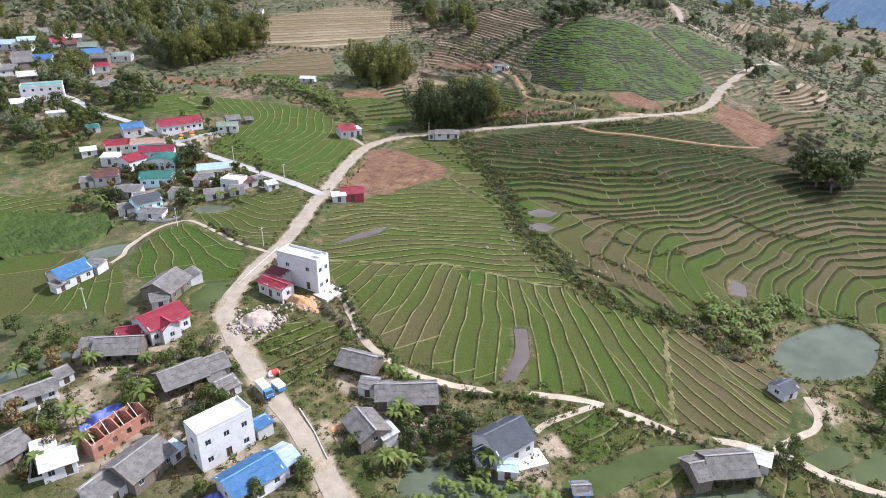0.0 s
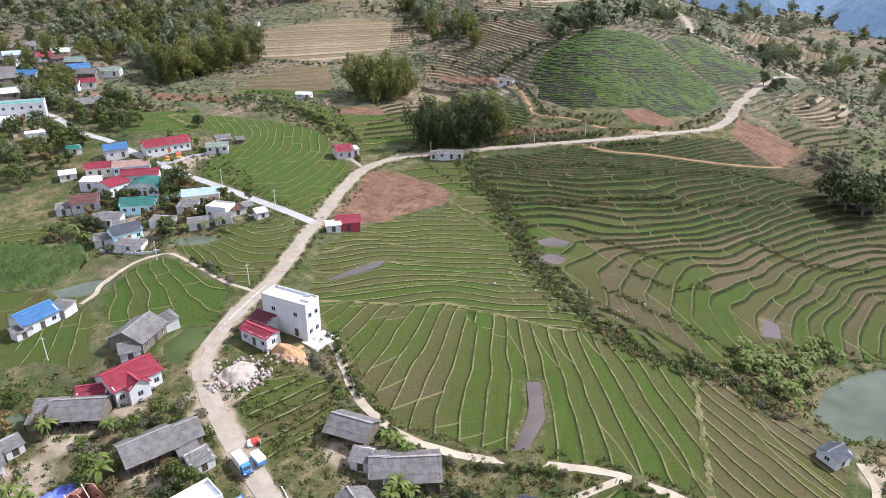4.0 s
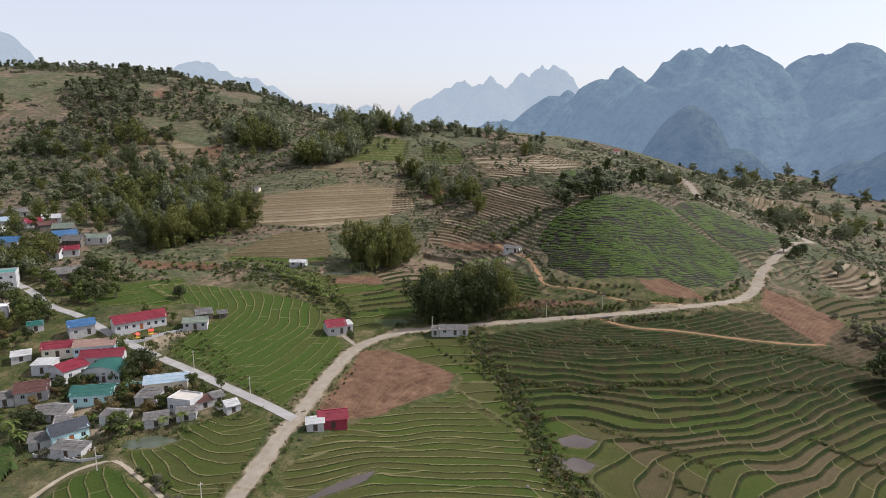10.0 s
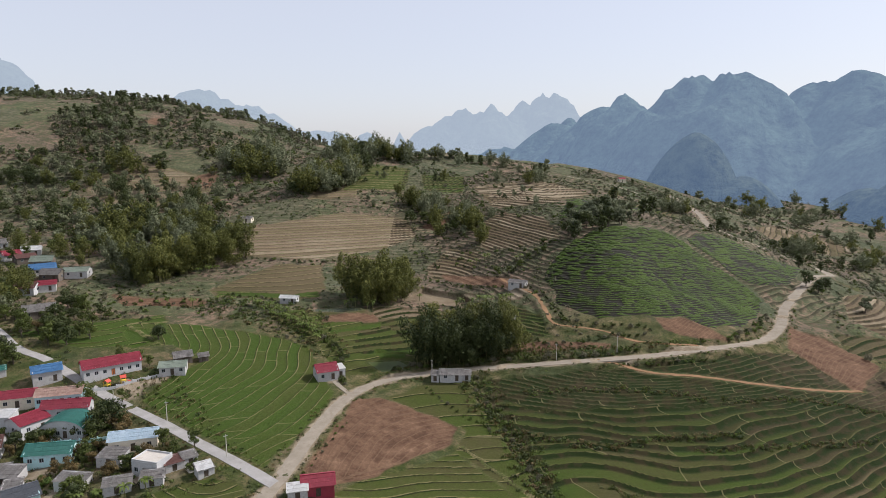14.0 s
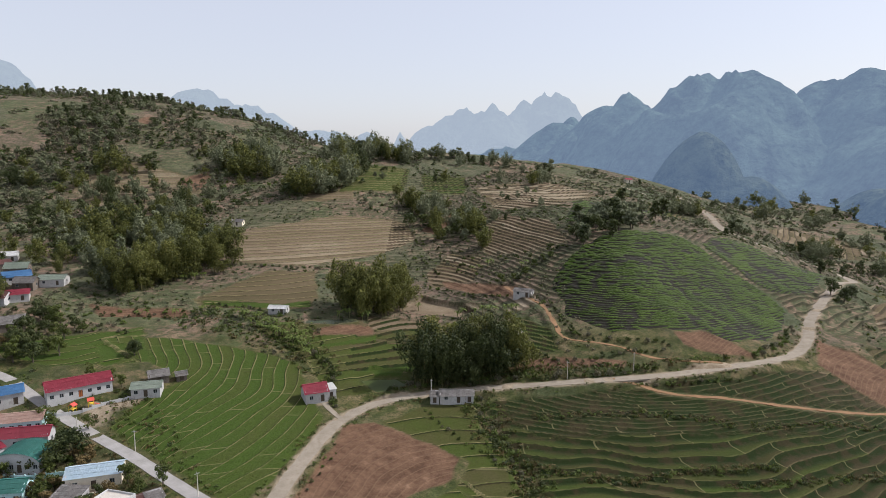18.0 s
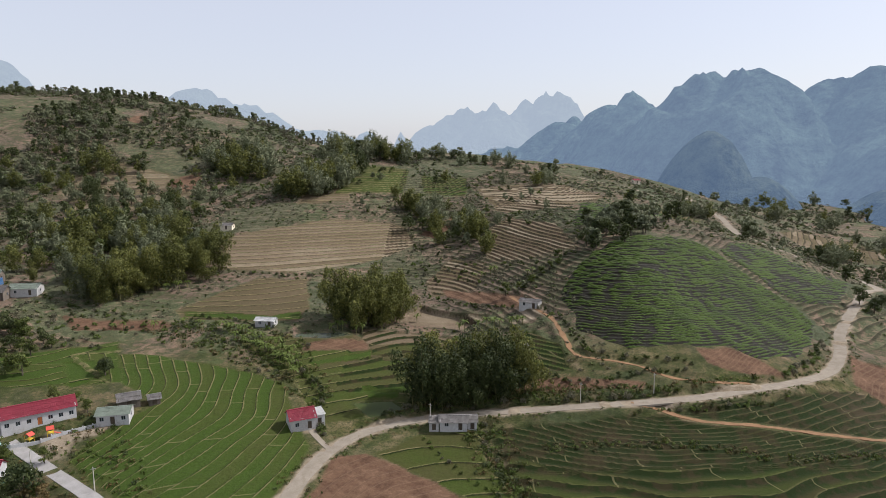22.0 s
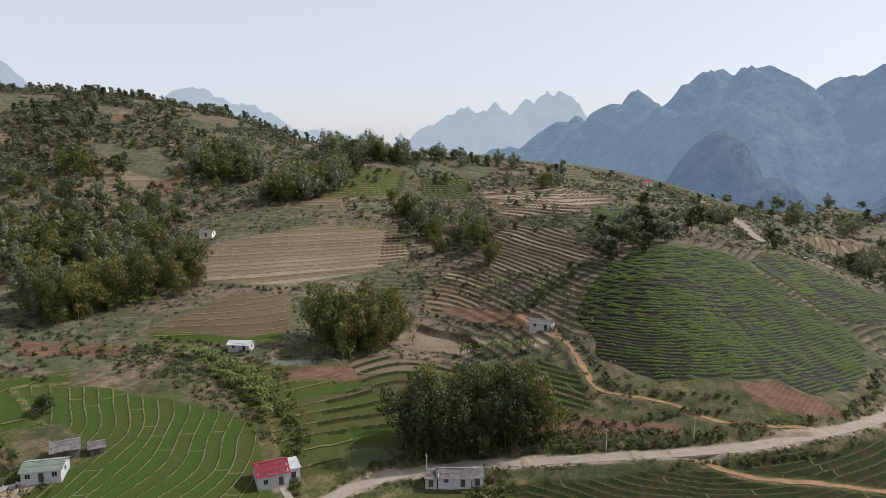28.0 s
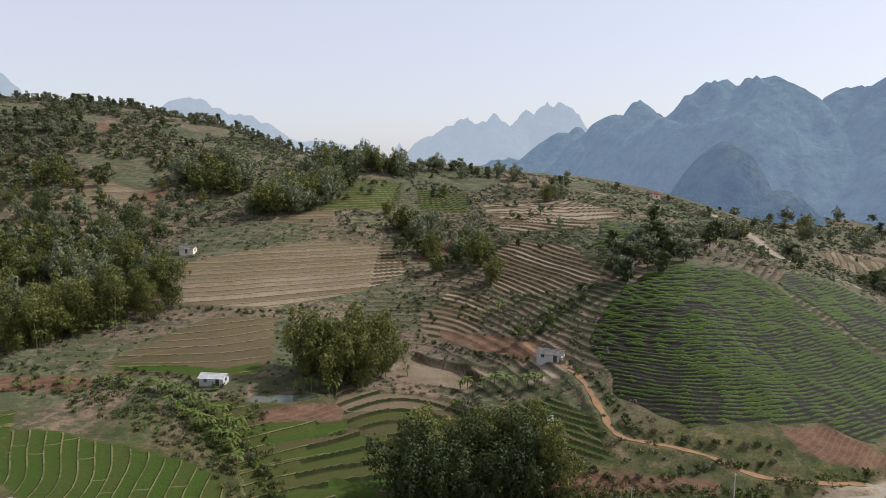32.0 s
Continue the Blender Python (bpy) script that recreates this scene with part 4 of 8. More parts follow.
def roof_material(name, dark, light, rough, stain=None, rib=5.0, metal=0.0):
    m, nt, b = mat(name, rough, metal, 0.4)
    co = node(nt, "ShaderNodeTexCoord").outputs["Object"]
    snap = node(nt, "ShaderNodeVectorMath", op="SNAP")
    put(nt, snap.inputs[0], co)
    snap.inputs[1].default_value = (1.1, 1.3, 50)
    wn_ = node(nt, "ShaderNodeTexWhiteNoise")
    put(nt, wn_.inputs["Vector"], snap.outputs[0])
    isl = wn_.outputs[0]
    n1, n2 = noise_(nt, 0.7, 4, co, 0.65), noise_(nt, 5.0, 4, co, 0.7)
    f = math_(nt, "ADD", math_(nt, "MULTIPLY", n1, 0.6), math_(nt, "ADD", math_(nt, "MULTIPLY", n2, 0.28), math_(nt, "MULTIPLY", isl, 0.12)))
    col = ramp(nt, f, (0.3, dark), (0.7, light))
    if stain:
        col = mix(nt, step(nt, noise_(nt, 1.6, 5, co, 0.75), 0.53, 0.72), col, stain)
    nt.links.new(col, b.inputs["Base Color"])
    w = node(nt, "ShaderNodeTexWave")
    w.inputs["Scale"].default_value = rib
    put(nt, w.inputs["Vector"], co)
    bump(nt, b, w.outputs[1], 0.5, 0.04)
    return m


R_GREY = roof_material("roof_fibre_cement", (0.15, 0.14, 0.13), (0.33, 0.31, 0.295), 0.9, (0.10, 0.09, 0.08))
R_DARK = roof_material("roof_dark_tile", (0.075, 0.085, 0.10), (0.12, 0.13, 0.15), 0.6, (0.07, 0.07, 0.07))
R_RED = roof_material("roof_crimson_metal", (0.26, 0.026, 0.048), (0.36, 0.046, 0.072), 0.6, (0.22, 0.055, 0.06))
R_MAROON = roof_material("roof_maroon_metal", (0.14, 0.022, 0.035), (0.20, 0.04, 0.055), 0.55)
R_BROWN = roof_material("roof_brown_tile", (0.13, 0.060, 0.050), (0.20, 0.10, 0.085), 0.8, (0.10, 0.06, 0.05))
R_BLUE = roof_material("roof_blue_metal", (0.060, 0.17, 0.36), (0.10, 0.25, 0.46), 0.5, (0.09, 0.19, 0.33))
R_PALE = roof_material("roof_pale_blue_metal", (0.42, 0.55, 0.64), (0.58, 0.68, 0.75), 0.5, (0.36, 0.45, 0.50))
R_TEAL = roof_material("roof_teal_metal", (0.030, 0.155, 0.125), (0.055, 0.23, 0.19), 0.5, (0.05, 0.16, 0.14))
R_GREEN = roof_material("roof_grey_green_metal", (0.23, 0.28, 0.22), (0.33, 0.38, 0.31), 0.6, (0.2, 0.22, 0.17))
R_BEIGE = roof_material("roof_faded_beige", (0.40, 0.25, 0.20), (0.55, 0.40, 0.33), 0.7, (0.32, 0.17, 0.13))
R_WHITE = roof_material("roof_white_metal", (0.62, 0.62, 0.60), (0.80, 0.80, 0.79), 0.5, (0.45, 0.44, 0.41))
W_WHITE = surface("wall_whitewash", (0.38, 0.38, 0.378), (0.54, 0.54, 0.535), 0.5, 0.05, 0.85, 0.01, (0.40, 0.39, 0.37))
W_GREY = surface("wall_bare_render", (0.36, 0.35, 0.34), (0.50, 0.49, 0.475), 0.5, 0.06, 0.9, 0.01, (0.29, 0.28, 0.26))
W_CYAN = surface("wall_pale_cyan", (0.42, 0.66, 0.68), (0.55, 0.76, 0.77), 0.5, 0.05, 0.85, 0.01, (0.4, 0.5, 0.5))
W_CREAM = surface("wall_cream", (0.62, 0.55, 0.42), (0.74, 0.67, 0.54), 0.5, 0.05, 0.85, 0.01, (0.45, 0.4, 0.32))
W_WOOD = surface("wall_weathered_boards", (0.085, 0.070, 0.055), (0.19, 0.16, 0.13), 1.2, 0.08, 0.9, 0.02, (0.06, 0.05, 0.04), 0.0, (6, 6, 0.5))
W_BRICK = surface("wall_red_brick", (0.24, 0.105, 0.070), (0.36, 0.175, 0.125), 1.6, 0.06, 0.9, 0.02, (0.40, 0.30, 0.24))
CONCRETE = surface("concrete_slab", (0.40, 0.37, 0.33), (0.56, 0.52, 0.46), 0.4, 0.05, 0.9, 0.01, (0.33, 0.29, 0.24))
WHITE_TILE = surface("white_roof_screed", (0.70, 0.70, 0.70), (0.84, 0.83, 0.81), 0.3, 0.04, 0.7, 0.005, (0.58, 0.57, 0.55))
FRAME = surface("window_frame_paint", (0.28, 0.30, 0.31), (0.42, 0.44, 0.45), 1.0, 0.2, 0.5)
ORANGE = surface("door_orange_wood", (0.36, 0.10, 0.03), (0.50, 0.17, 0.06), 1.5, 0.2, 0.5)
TIMBER = surface("dark_timber", (0.05, 0.038, 0.028), (0.11, 0.085, 0.06), 2.0, 0.3, 0.8)
GLASS, gnt, gb = mat("window_glass", 0.08, 0.0, 0.6)
gb.inputs["Base Color"].default_value = (0.025, 0.032, 0.036, 1)


def opening(parent, m, x0, x1, z0, z1, kind, leaf):
    """A window or door set into a wall's opening: frame, and a pane or a leaf."""
    w = part(kind, None or frame_bm(x0, x1, z0, z1, m), FRAME if kind == "window" else TIMBER, parent)
    part("pane" if kind == "window" else "door_leaf", bm_box(x0 + 0.06, x1 - 0.06, 0.10, 0.13, z0 + 0.05, z1 - 0.05, m=m), leaf, w)
    return w


def frame_bm(x0, x1, z0, z1, m):
    bm = bmesh.new()
    for a in ((x0, x0 + 0.07, z0, z1), (x1 - 0.07, x1, z0, z1), (x0 + 0.07, x1 - 0.07, z0, z0 + 0.06), (x0 + 0.07, x1 - 0.07, z1 - 0.07, z1), ((x0 + x1) / 2 - 0.03, (x0 + x1) / 2 + 0.03, z0 + 0.06, z1 - 0.07)):
        box(bm, a[0], a[1], 0.04, 0.16, a[2], a[3], m=m)
    return bm


def footing(x, y, yaw, l, w):
    """The least and the mean ground height under a footprint."""
    c, s = math.cos(radians(yaw)), math.sin(radians(yaw))
    z = [top(x + c * u * l / 2 - s * v * w / 2, y + s * u * l / 2 + c * v * w / 2) for u in (-1, 0, 1) for v in (-1, 0, 1)]
    return min(z), sum(z) / len(z)


def walls(house, l, w, low, eave, wall, front, ends=1, storeys=1, leaf=None, both=True):
    """Four walls with thickness; windows and doors along the long sides (front: openings a storey) and in the ends."""
    t = 0.2
    sides = [("wall", l, pose(-l / 2, -w / 2, 0), front), ("wall", l, pose(l / 2, w / 2, 0, 0, 0, 180), front if both else 0),
             ("wall", w - 2 * t, pose(l / 2, -w / 2 + t, 0, 0, 0, 90), ends), ("wall", w - 2 * t, pose(-l / 2, w / 2 - t, 0, 0, 0, -90), ends)]
    hs = eave / storeys
    for n, (nm, length, m, count) in enumerate(sides):
        holes = []
        for s in range(storeys):
            for k in range(count):
                c = length * (k + 0.5) / count
                door = s == 0 and n == 0 and k == count // 2 and count > 0
                hw = 0.55 if door else min(0.55, length / count * 0.3)
                z0, z1 = (s * hs + (0.1 if door else 1.0), s * hs + min(2.15, hs - 0.35))
                holes.append((c - hw, c + hw, z0, z1, door))
        wl = part(nm, wall_bm(length, low, eave, t, [q[:4] for q in holes], m), wall, house)
        for x0, x1, z0, z1, door in holes:
            opening(wl, m, x0, x1, z0, z1, "door" if door else "window", (leaf or TIMBER) if door else GLASS)
    return t


def house(x, y, yaw, l, w, eave, ridge, roof, wall, label, over=0.45, front=3, ends=1, leaf=None, name="house", open_front=False, group="village houses"):
    """A gabled house, its ridge along its own x."""
    zmin, zmean = footing(x, y, yaw, l, w)
    ob = thing(name, x, y, zmean, yaw, label, "house" if name == "house" else name.replace("_", " "), group)
    low = zmin - zmean - 0.4
    if open_front:
        t = 0.2
        for m, ln in ((pose(l / 2, w / 2, 0, 0, 0, 180), l), (pose(l / 2, -w / 2 + t, 0, 0, 0, 90), w - 2 * t), (pose(-l / 2, w / 2 - t, 0, 0, 0, -90), w - 2 * t)):
            part("wall", wall_bm(ln, low, eave, t, [], m), wall, ob)
        part("wall", wall_bm(l - 0.4, low, eave, 0.15, [(l * q - 0.5, l * q + 0.5, 0.1, 2.0) for q in (0.25, 0.6)], pose(-l / 2 + 0.2, -w / 2 + 1.6, 0)), W_WOOD, ob, "dark board front under the eaves")
        for k in range(5):
            bm = bmesh.new()
            tube(bm, (-l / 2 + 0.3 + (l - 0.6) * k / 4, -w / 2 + 0.1, low), (-l / 2 + 0.3 + (l - 0.6) * k / 4, -w / 2 + 0.1, eave), 0.09, 0.08)
            part("post", bm, TIMBER, ob)
    else:
        walls(ob, l, w, low, eave, wall, front, ends, 1, leaf)
    for sx in (-1, 1):                                         # gable triangles
        bm = bmesh.new()
        xa, xb = sx * l / 2, sx * (l / 2 - 0.2)
        vs = [[bm.verts.new((q, yy, zz)) for yy, zz in ((-w / 2, eave), (w / 2, eave), (0, ridge - 0.06))] for q in (xa, xb)]
        bm.faces.new(vs[0]), bm.faces.new(vs[1][::-1])
        for i in range(3):
            bm.faces.new((vs[0][i], vs[1][i], vs[1][(i + 1) % 3], vs[0][(i + 1) % 3]))
        bmesh.ops.recalc_face_normals(bm, faces=bm.faces)
        part("gable", bm, wall, ob)
    rise, run = ridge - eave, w / 2
    slope = math.hypot(rise, run) * (1 + over / run)
    tilt = math.degrees(math.atan2(rise, run))
    for sy in (-1, 1):
        m = pose(sy * (l / 2 + over), 0, ridge, 0, 0, 180 if sy > 0 else 0) @ pose(0, 0, 0, tilt, 0, 0) @ pose(0, 0, 0) @ Matrix.Scale(-1, 4, (0, 1, 0))
        bm = sheets("roof_slope", l + 2 * over, slope, roof, m, max(2, round(slope / 1.5)), max(3, round((l + 2 * over) / 1.1)), 0.05, round(abs(x) * 7 + sy))
        bmesh.ops.recalc_face_normals(bm, faces=bm.faces)
        part("roof_slope", bm, roof, ob)
    bm = bmesh.new()
    box(bm, -l / 2 - over, l / 2 + over, -0.18, 0.18, ridge - 0.01, ridge + 0.09)
    part("ridge_cap", bm, roof, ob)
    return ob


def lean_to(x, y, yaw, l, w, low_eave, high_eave, roof, wall, label, over=0.3, name="shed", front=1, group="sheds"):
    """A shed with a single pitch falling towards its own -y."""
    zmin, zmean = footing(x, y, yaw, l, w)
    ob = thing(name, x, y, zmean, yaw, label, "shed", group)
    low = zmin - zmean - 0.4
    walls(ob, l, w, low, low_eave, wall, front, 0)
    for sx in (-1, 1):
        bm = bmesh.new()
        vs = [[bm.verts.new((q, yy, zz)) for yy, zz in ((-w / 2, low_eave), (w / 2, low_eave), (w / 2, high_eave))] for q in (sx * l / 2, sx * (l / 2 - 0.2))]
        bm.faces.new(vs[0]), bm.faces.new(vs[1][::-1])
        for i in range(3):
            bm.faces.new((vs[0][i], vs[1][i], vs[1][(i + 1) % 3], vs[0][(i + 1) % 3]))
        bmesh.ops.recalc_face_normals(bm, faces=bm.faces)
        part("gable", bm, wall, ob)
    part("wall", bm_box(-l / 2 + 0.2, l / 2 - 0.2, w / 2 - 0.2, w / 2, low_eave, high_eave), wall, ob)
    tilt = math.degrees(math.atan2(high_eave - low_eave, w))
    slope = math.hypot(w, high_eave - low_eave) + 2 * over
    m = pose(-l / 2 - over, w / 2 + over * math.cos(radians(tilt)), high_eave + 0.02 + over * math.sin(radians(tilt)), tilt) @ Matrix.Scale(-1, 4, (0, 1, 0))
    bm = sheets("roof", l + 2 * over, slope, roof, m, max(2, round(slope / 1.5)), max(2, round((l + 2 * over) / 1.1)), 0.05, round(abs(x) * 5))
    bmesh.ops.recalc_face_normals(bm, faces=bm.faces)
    part("roof", bm, roof, ob)
    return ob


def flat_house(x, y, yaw, l, w, height, wall, label, storeys=2, front=4, ends=2, parapet=0.7, deck=WHITE_TILE, name="house"):
    zmin, zmean = footing(x, y, yaw, l, w)
    ob = thing(name, x, y, zmean, yaw, label, "house", "village houses")
    walls(ob, l, w, zmin - zmean - 0.4, height, wall, front, ends, storeys)
    part("roof_deck", bm_box(-l / 2 + 0.2, l / 2 - 0.2, -w / 2 + 0.2, w / 2 - 0.2, height - 0.25, height), deck, ob)
    for a in ((-l / 2, l / 2, -w / 2, -w / 2 + 0.16), (-l / 2, l / 2, w / 2 - 0.16, w / 2), (-l / 2, -l / 2 + 0.16, -w / 2 + 0.16, w / 2 - 0.16), (l / 2 - 0.16, l / 2, -w / 2 + 0.16, w / 2 - 0.16)):
        part("parapet", bm_box(*a, height, height + parapet), wall, ob)
    part("cornice", bm_box(-l / 2 - 0.06, l / 2 + 0.06, -w / 2 - 0.06, w / 2 + 0.06, height - 0.12, height - 0.02), wall, ob)
    return ob


def slab(x, y, yaw, l, w, label, material=CONCRETE, thick=0.25, name="courtyard"):
    zmin, zmean = footing(x, y, yaw, l, w)
    ob = new(name, mesh_of(name, bm_box(-l / 2, l / 2, -w / 2, w / 2, zmin - zmean - 0.5, thick), material))
    ob.matrix_world = pose(x, y, zmean, 0, 0, yaw)
    return tagged(ob, label, "courtyard", kind="structure")


# ---- houses by the road ----
house(-98.5, 155.5, 60, 8.5, 6.5, 3.2, 5.0, R_BLUE, W_WHITE, "white single-storey house with a blue metal roof among paddies", front=3)
lean_to(-94.5, 160.5, -14, 5, 4, 2.4, 3.0, R_GREY, W_GREY, "grey cement shed beside the blue-roofed house")
lean_to(-99.0, 150.5, 60, 3.5, 3.0, 2.0, 2.6, R_GREY, W_GREY, "low open grey porch shed by the blue-roofed house")
house(-69.2, 146.2, 77, 9.0, 8.5, 2.9, 5.0, R_GREY, W_WOOD, "old wooden house under a worn grey sheet roof", front=3)
lean_to(-68.5, 139.8, 28, 4, 3.5, 2.3, 3.0, R_GREY, W_GREY, "small grey-roofed shed beside the old house")
lean_to(-64.8, 152.0, -45, 5, 3.2, 2.3, 3.0, R_GREY, W_GREY, "grey-roofed lean-to shed by the paddies")
house(-64.2, 129.7, 52, 9.6, 8.0, 3.6, 5.6, R_RED, W_WHITE, "white house with a crimson roof and orange doors", front=4, leaf=ORANGE)
house(-61.6, 126.8, -38, 3.4, 4.2, 3.5, 4.9, R_RED, W_WHITE, "white gabled porch with a crimson roof", front=1, leaf=ORANGE, name="porch", group="annexes")
house(-69.6, 126.0, 15, 5.4, 4.0, 2.7, 3.8, R_RED, W_WHITE, "low annex with a crimson roof", front=1, name="annex", group="annexes")
house(-69.5, 120.6, 6, 9.4, 7.4, 2.6, 4.5, R_GREY, W_WOOD, "long timber house with a pale grey sheet roof", open_front=True)
lean_to(-76.0, 119.2, 6, 3.8, 5.5, 2.2, 3.6, R_GREY, W_WOOD, "grey-roofed side shed of a timber house")
house(-52.9, 110.7, 40, 8.4, 7.4, 2.6, 4.5, R_GREY, W_WOOD, "long timber house with a weathered grey roof and open front", open_front=True)
house(-47.4, 114.8, 38, 4.0, 6.0, 2.6, 4.2, R_GREY, W_WOOD, "timber house end under a weathered grey roof", front=1)
lean_to(-45.6, 110.6, 38, 3.4, 3.2, 2.1, 2.9, R_GREY, W_WOOD, "small grey-roofed cook shed of timber")
lean_to(-43.0, 108.8, 45, 4.0, 3.2, 2.1, 2.9, R_GREY, W_GREY, "small store shed with grey roof")
house(-81.0, 105.2, 41, 9.4, 4.6, 2.5, 3.5, R_GREY, W_WHITE, "long low white outbuilding with a grey roof", front=4)
lean_to(-77.6, 111.6, 50, 3.0, 3.0, 2.0, 2.6, R_GREY, W_GREY, "tiny grey-roofed shed beside a garden")
house(-66.2, 88.0, 33, 5.2, 5.2, 2.7, 3.6, R_WHITE, W_WHITE, "white shed-like house with a bright white metal roof", front=2)
lean_to(-70.0, 90.5, 33, 3.6, 3.6, 2.2, 2.9, R_WHITE, W_GREY, "shed with a pale metal roof")
house(-77.5, 89.5, 60, 8.0, 7.0, 2.7, 4.5, R_GREY, W_WOOD, "timber house under a light grey sheet roof", front=3)
house(-52.2, 88.1, 63, 8.6, 7.6, 2.7, 4.5, R_GREY, W_WOOD, "timber house with a large mottled grey roof", front=3)
lean_to(-55.6, 82.6, 63, 6.5, 4.5, 2.2, 3.3, R_GREY, W_GREY, "grey-roofed back shed beside a house")
lean_to(-47.6, 91.0, 63, 3.0, 2.6, 2.1, 2.7, R_PALE, W_GREY, "tin-roofed lean-to by the mottled roof")
flat_house(-39.6, 93.6, 45, 10.4, 4.9, 7.4, W_WHITE, "white two-storey concrete house with a flat roof", 2, 3, 1)
lean_to(-33.6, 98.2, 45, 3.2, 2.6, 2.6, 3.0, R_BLUE, W_GREY, "blue awning shed beside the white house", front=0)
house(-32.6, 86.0, 46, 9.4, 6.6, 3.1, 4.6, R_BLUE, W_WHITE, "white house with a bright blue metal roof beside the road", front=3)
house(-28.0, 90.6, 46, 3.2, 5.4, 3.0, 3.9, R_PALE, W_WHITE, "white front wing with a pale blue metal roof", front=1, name="annex", group="annexes")
tall = flat_house(-35.6, 151.6, -27, 12.6, 4.9, 8.3, W_WHITE, "tall white narrow house with a flat roof beside paddies", 2, 2, 2)
house(-41.6, 145.9, -33, 8.3, 4.0, 3.3, 4.0, R_RED, W_GREY, "low grey annex with a crimson metal roof", front=3, name="annex", group="annexes")
lean_to(-42.0, 150.3, -30, 5.6, 4.0, 3.6, 4.3, R_MAROON, W_GREY, "dark red canopy between house and annex", front=1)
slab(-28.6, 147.4, -38, 5.2, 6.8, "pale concrete terrace beside the tall white house")
house(-17.5, 118.2, -22, 8.0, 6.4, 2.5, 4.2, R_GREY, W_WOOD, "timber house with a grey roof below the track", open_front=True)
lean_to(-14.8, 110.9, -10, 3.8, 3.2, 2.3, 2.9, R_GREY, W_GREY, "small block shed with a grey roof")
house(-5.8, 109.4, 4, 9.4, 7.6, 2.6, 4.6, R_GREY, W_WOOD, "long stilt-style house with a pale grey roof", open_front=True)
house(-11.6, 109.3, 4, 2.9, 6.6, 2.6, 4.2, R_GREY, W_WOOD, "short grey-roofed end bay of the long house", front=0, ends=0, name="annex", group="annexes")
house(-14.2, 99.8, -56, 7.4, 6.2, 2.4, 3.9, R_GREY, W_WOOD, "dark weathered house with a sagging grey roof", front=2)
lean_to(-10.4, 99.0, -56, 4.0, 3.0, 1.9, 2.4, R_WHITE, W_GREY, "pale tin lean-to under banana plants")
house(11.8, 97.8, 36, 8.8, 7.6, 3.6, 6.0, R_DARK, W_WHITE, "white house with a slate-grey tiled roof and terrace", front=3)
lean_to(9.6, 94.9, 36, 6.8, 3.4, 2.6, 3.6, R_DARK, W_WHITE, "slate-grey verandah roof on the white house", front=2)
lean_to(12.2, 91.9, -6, 3.4, 2.6, 2.1, 2.6, R_PALE, W_GREY, "pale concrete pigsty shed")
slab(16.6, 95.8, 20, 6.0, 4.6, "sunlit concrete courtyard beside a tiled house")
house(25.0, 88.6, 3, 2.8, 3.0, 2.2, 2.8, R_GREY, R_BLUE, "tiny blue-walled pond hut with a grey roof", front=1, name="hut", group="huts")
house(76.8, 121.0, 29, 4.6, 4.2, 2.3, 3.3, R_DARK, W_WHITE, "small pale hut with a dark roof beside the pond", front=1, name="hut", group="huts")
house(53.5, 95.0, 6, 8.6, 7.0, 2.6, 4.5, R_GREY, W_WOOD, "timber house with a broad grey roof", open_front=True)
house(47.4, 93.6, 14, 3.0, 6.0, 2.4, 3.7, R_GREY, W_WOOD, "grey-roofed side wing of a timber house", front=0, ends=0, name="annex", group="annexes")
lean_to(60.6, 97.2, -30, 4.2, 3.2, 2.1, 2.8, R_WHITE, W_GREY, "shed with a pale tin roof by the track")
slab(52.2, 90.6, 8, 8.4, 2.6, "concrete yard before a timber house")

# ---- hamlet on the lane ----
for x, y, yaw, l, w, r in ((-76.8, 208.5, 20, 6.0, 3.6, 0), (-67.5, 217.0, 38, 4.2, 3.4, 1), (-69.5, 210.5, 15, 5.0, 3.2, 0), (-58.5, 213.5, 35, 3.4, 2.8, 2), (-112.5, 219.5, 24, 5.6, 4.0, 0), (-138, 248.5, 30, 5.5, 4.0, 2), (-103, 203.5, 44, 4.0, 3.0, 0), (-100.5, 206.5, 44, 3.4, 3.0, 0)):
    lean_to(x, y, yaw, l, w, 2.1, 2.8, (R_GREY, R_BROWN, R_WHITE)[r], W_GREY, ("low grey-roofed shed between village houses", "small brown-roofed store shed by a house", "small pale-roofed shed beside a yard")[r])
slab(-78.5, 224.8, 18, 7, 3.0, "swept concrete yard before a cream house")
slab(-61.5, 217.0, 38, 5, 3.4, "small sunlit concrete yard beside the lane")
house(-99.0, 205.9, 44, 8.4, 6.6, 3.3, 5.0, R_DARK, W_CYAN, "pale cyan house with a dark tiled roof and orange door", front=3, leaf=ORANGE)
lean_to(-104.6, 203.4, 25, 5.2, 4.6, 2.3, 2.9, R_GREY, W_GREY, "grey-roofed shed at the hamlet's edge")
lean_to(-93.5, 197.6, -8, 8.4, 4.0, 2.1, 2.7, R_GREY, W_GREY, "long low cattle shed with grey roof")
slab(-94.6, 202.0, 44, 5, 3.5, "sunlit concrete yard of the cyan house")
house(-102.5, 225.6, 11, 11.0, 6.0, 3.3, 5.0, R_TEAL, W_CYAN, "cyan house with a teal metal roof", front=4)
house(-118.0, 240.2, 64, 8.0, 7.4, 3.4, 5.0, R_RED, W_WHITE, "white hall wing with a crimson roof", front=2)
house(-110.5, 247.0, 12, 12.5, 5.0, 3.4, 5.0, R_RED, W_WHITE, "long white wing with a crimson roof", front=4)
lean_to(-126.7, 242.6, 7, 6.2, 5.2, 3.0, 3.5, R_WHITE, W_WHITE, "white shed with a bright flat roof")
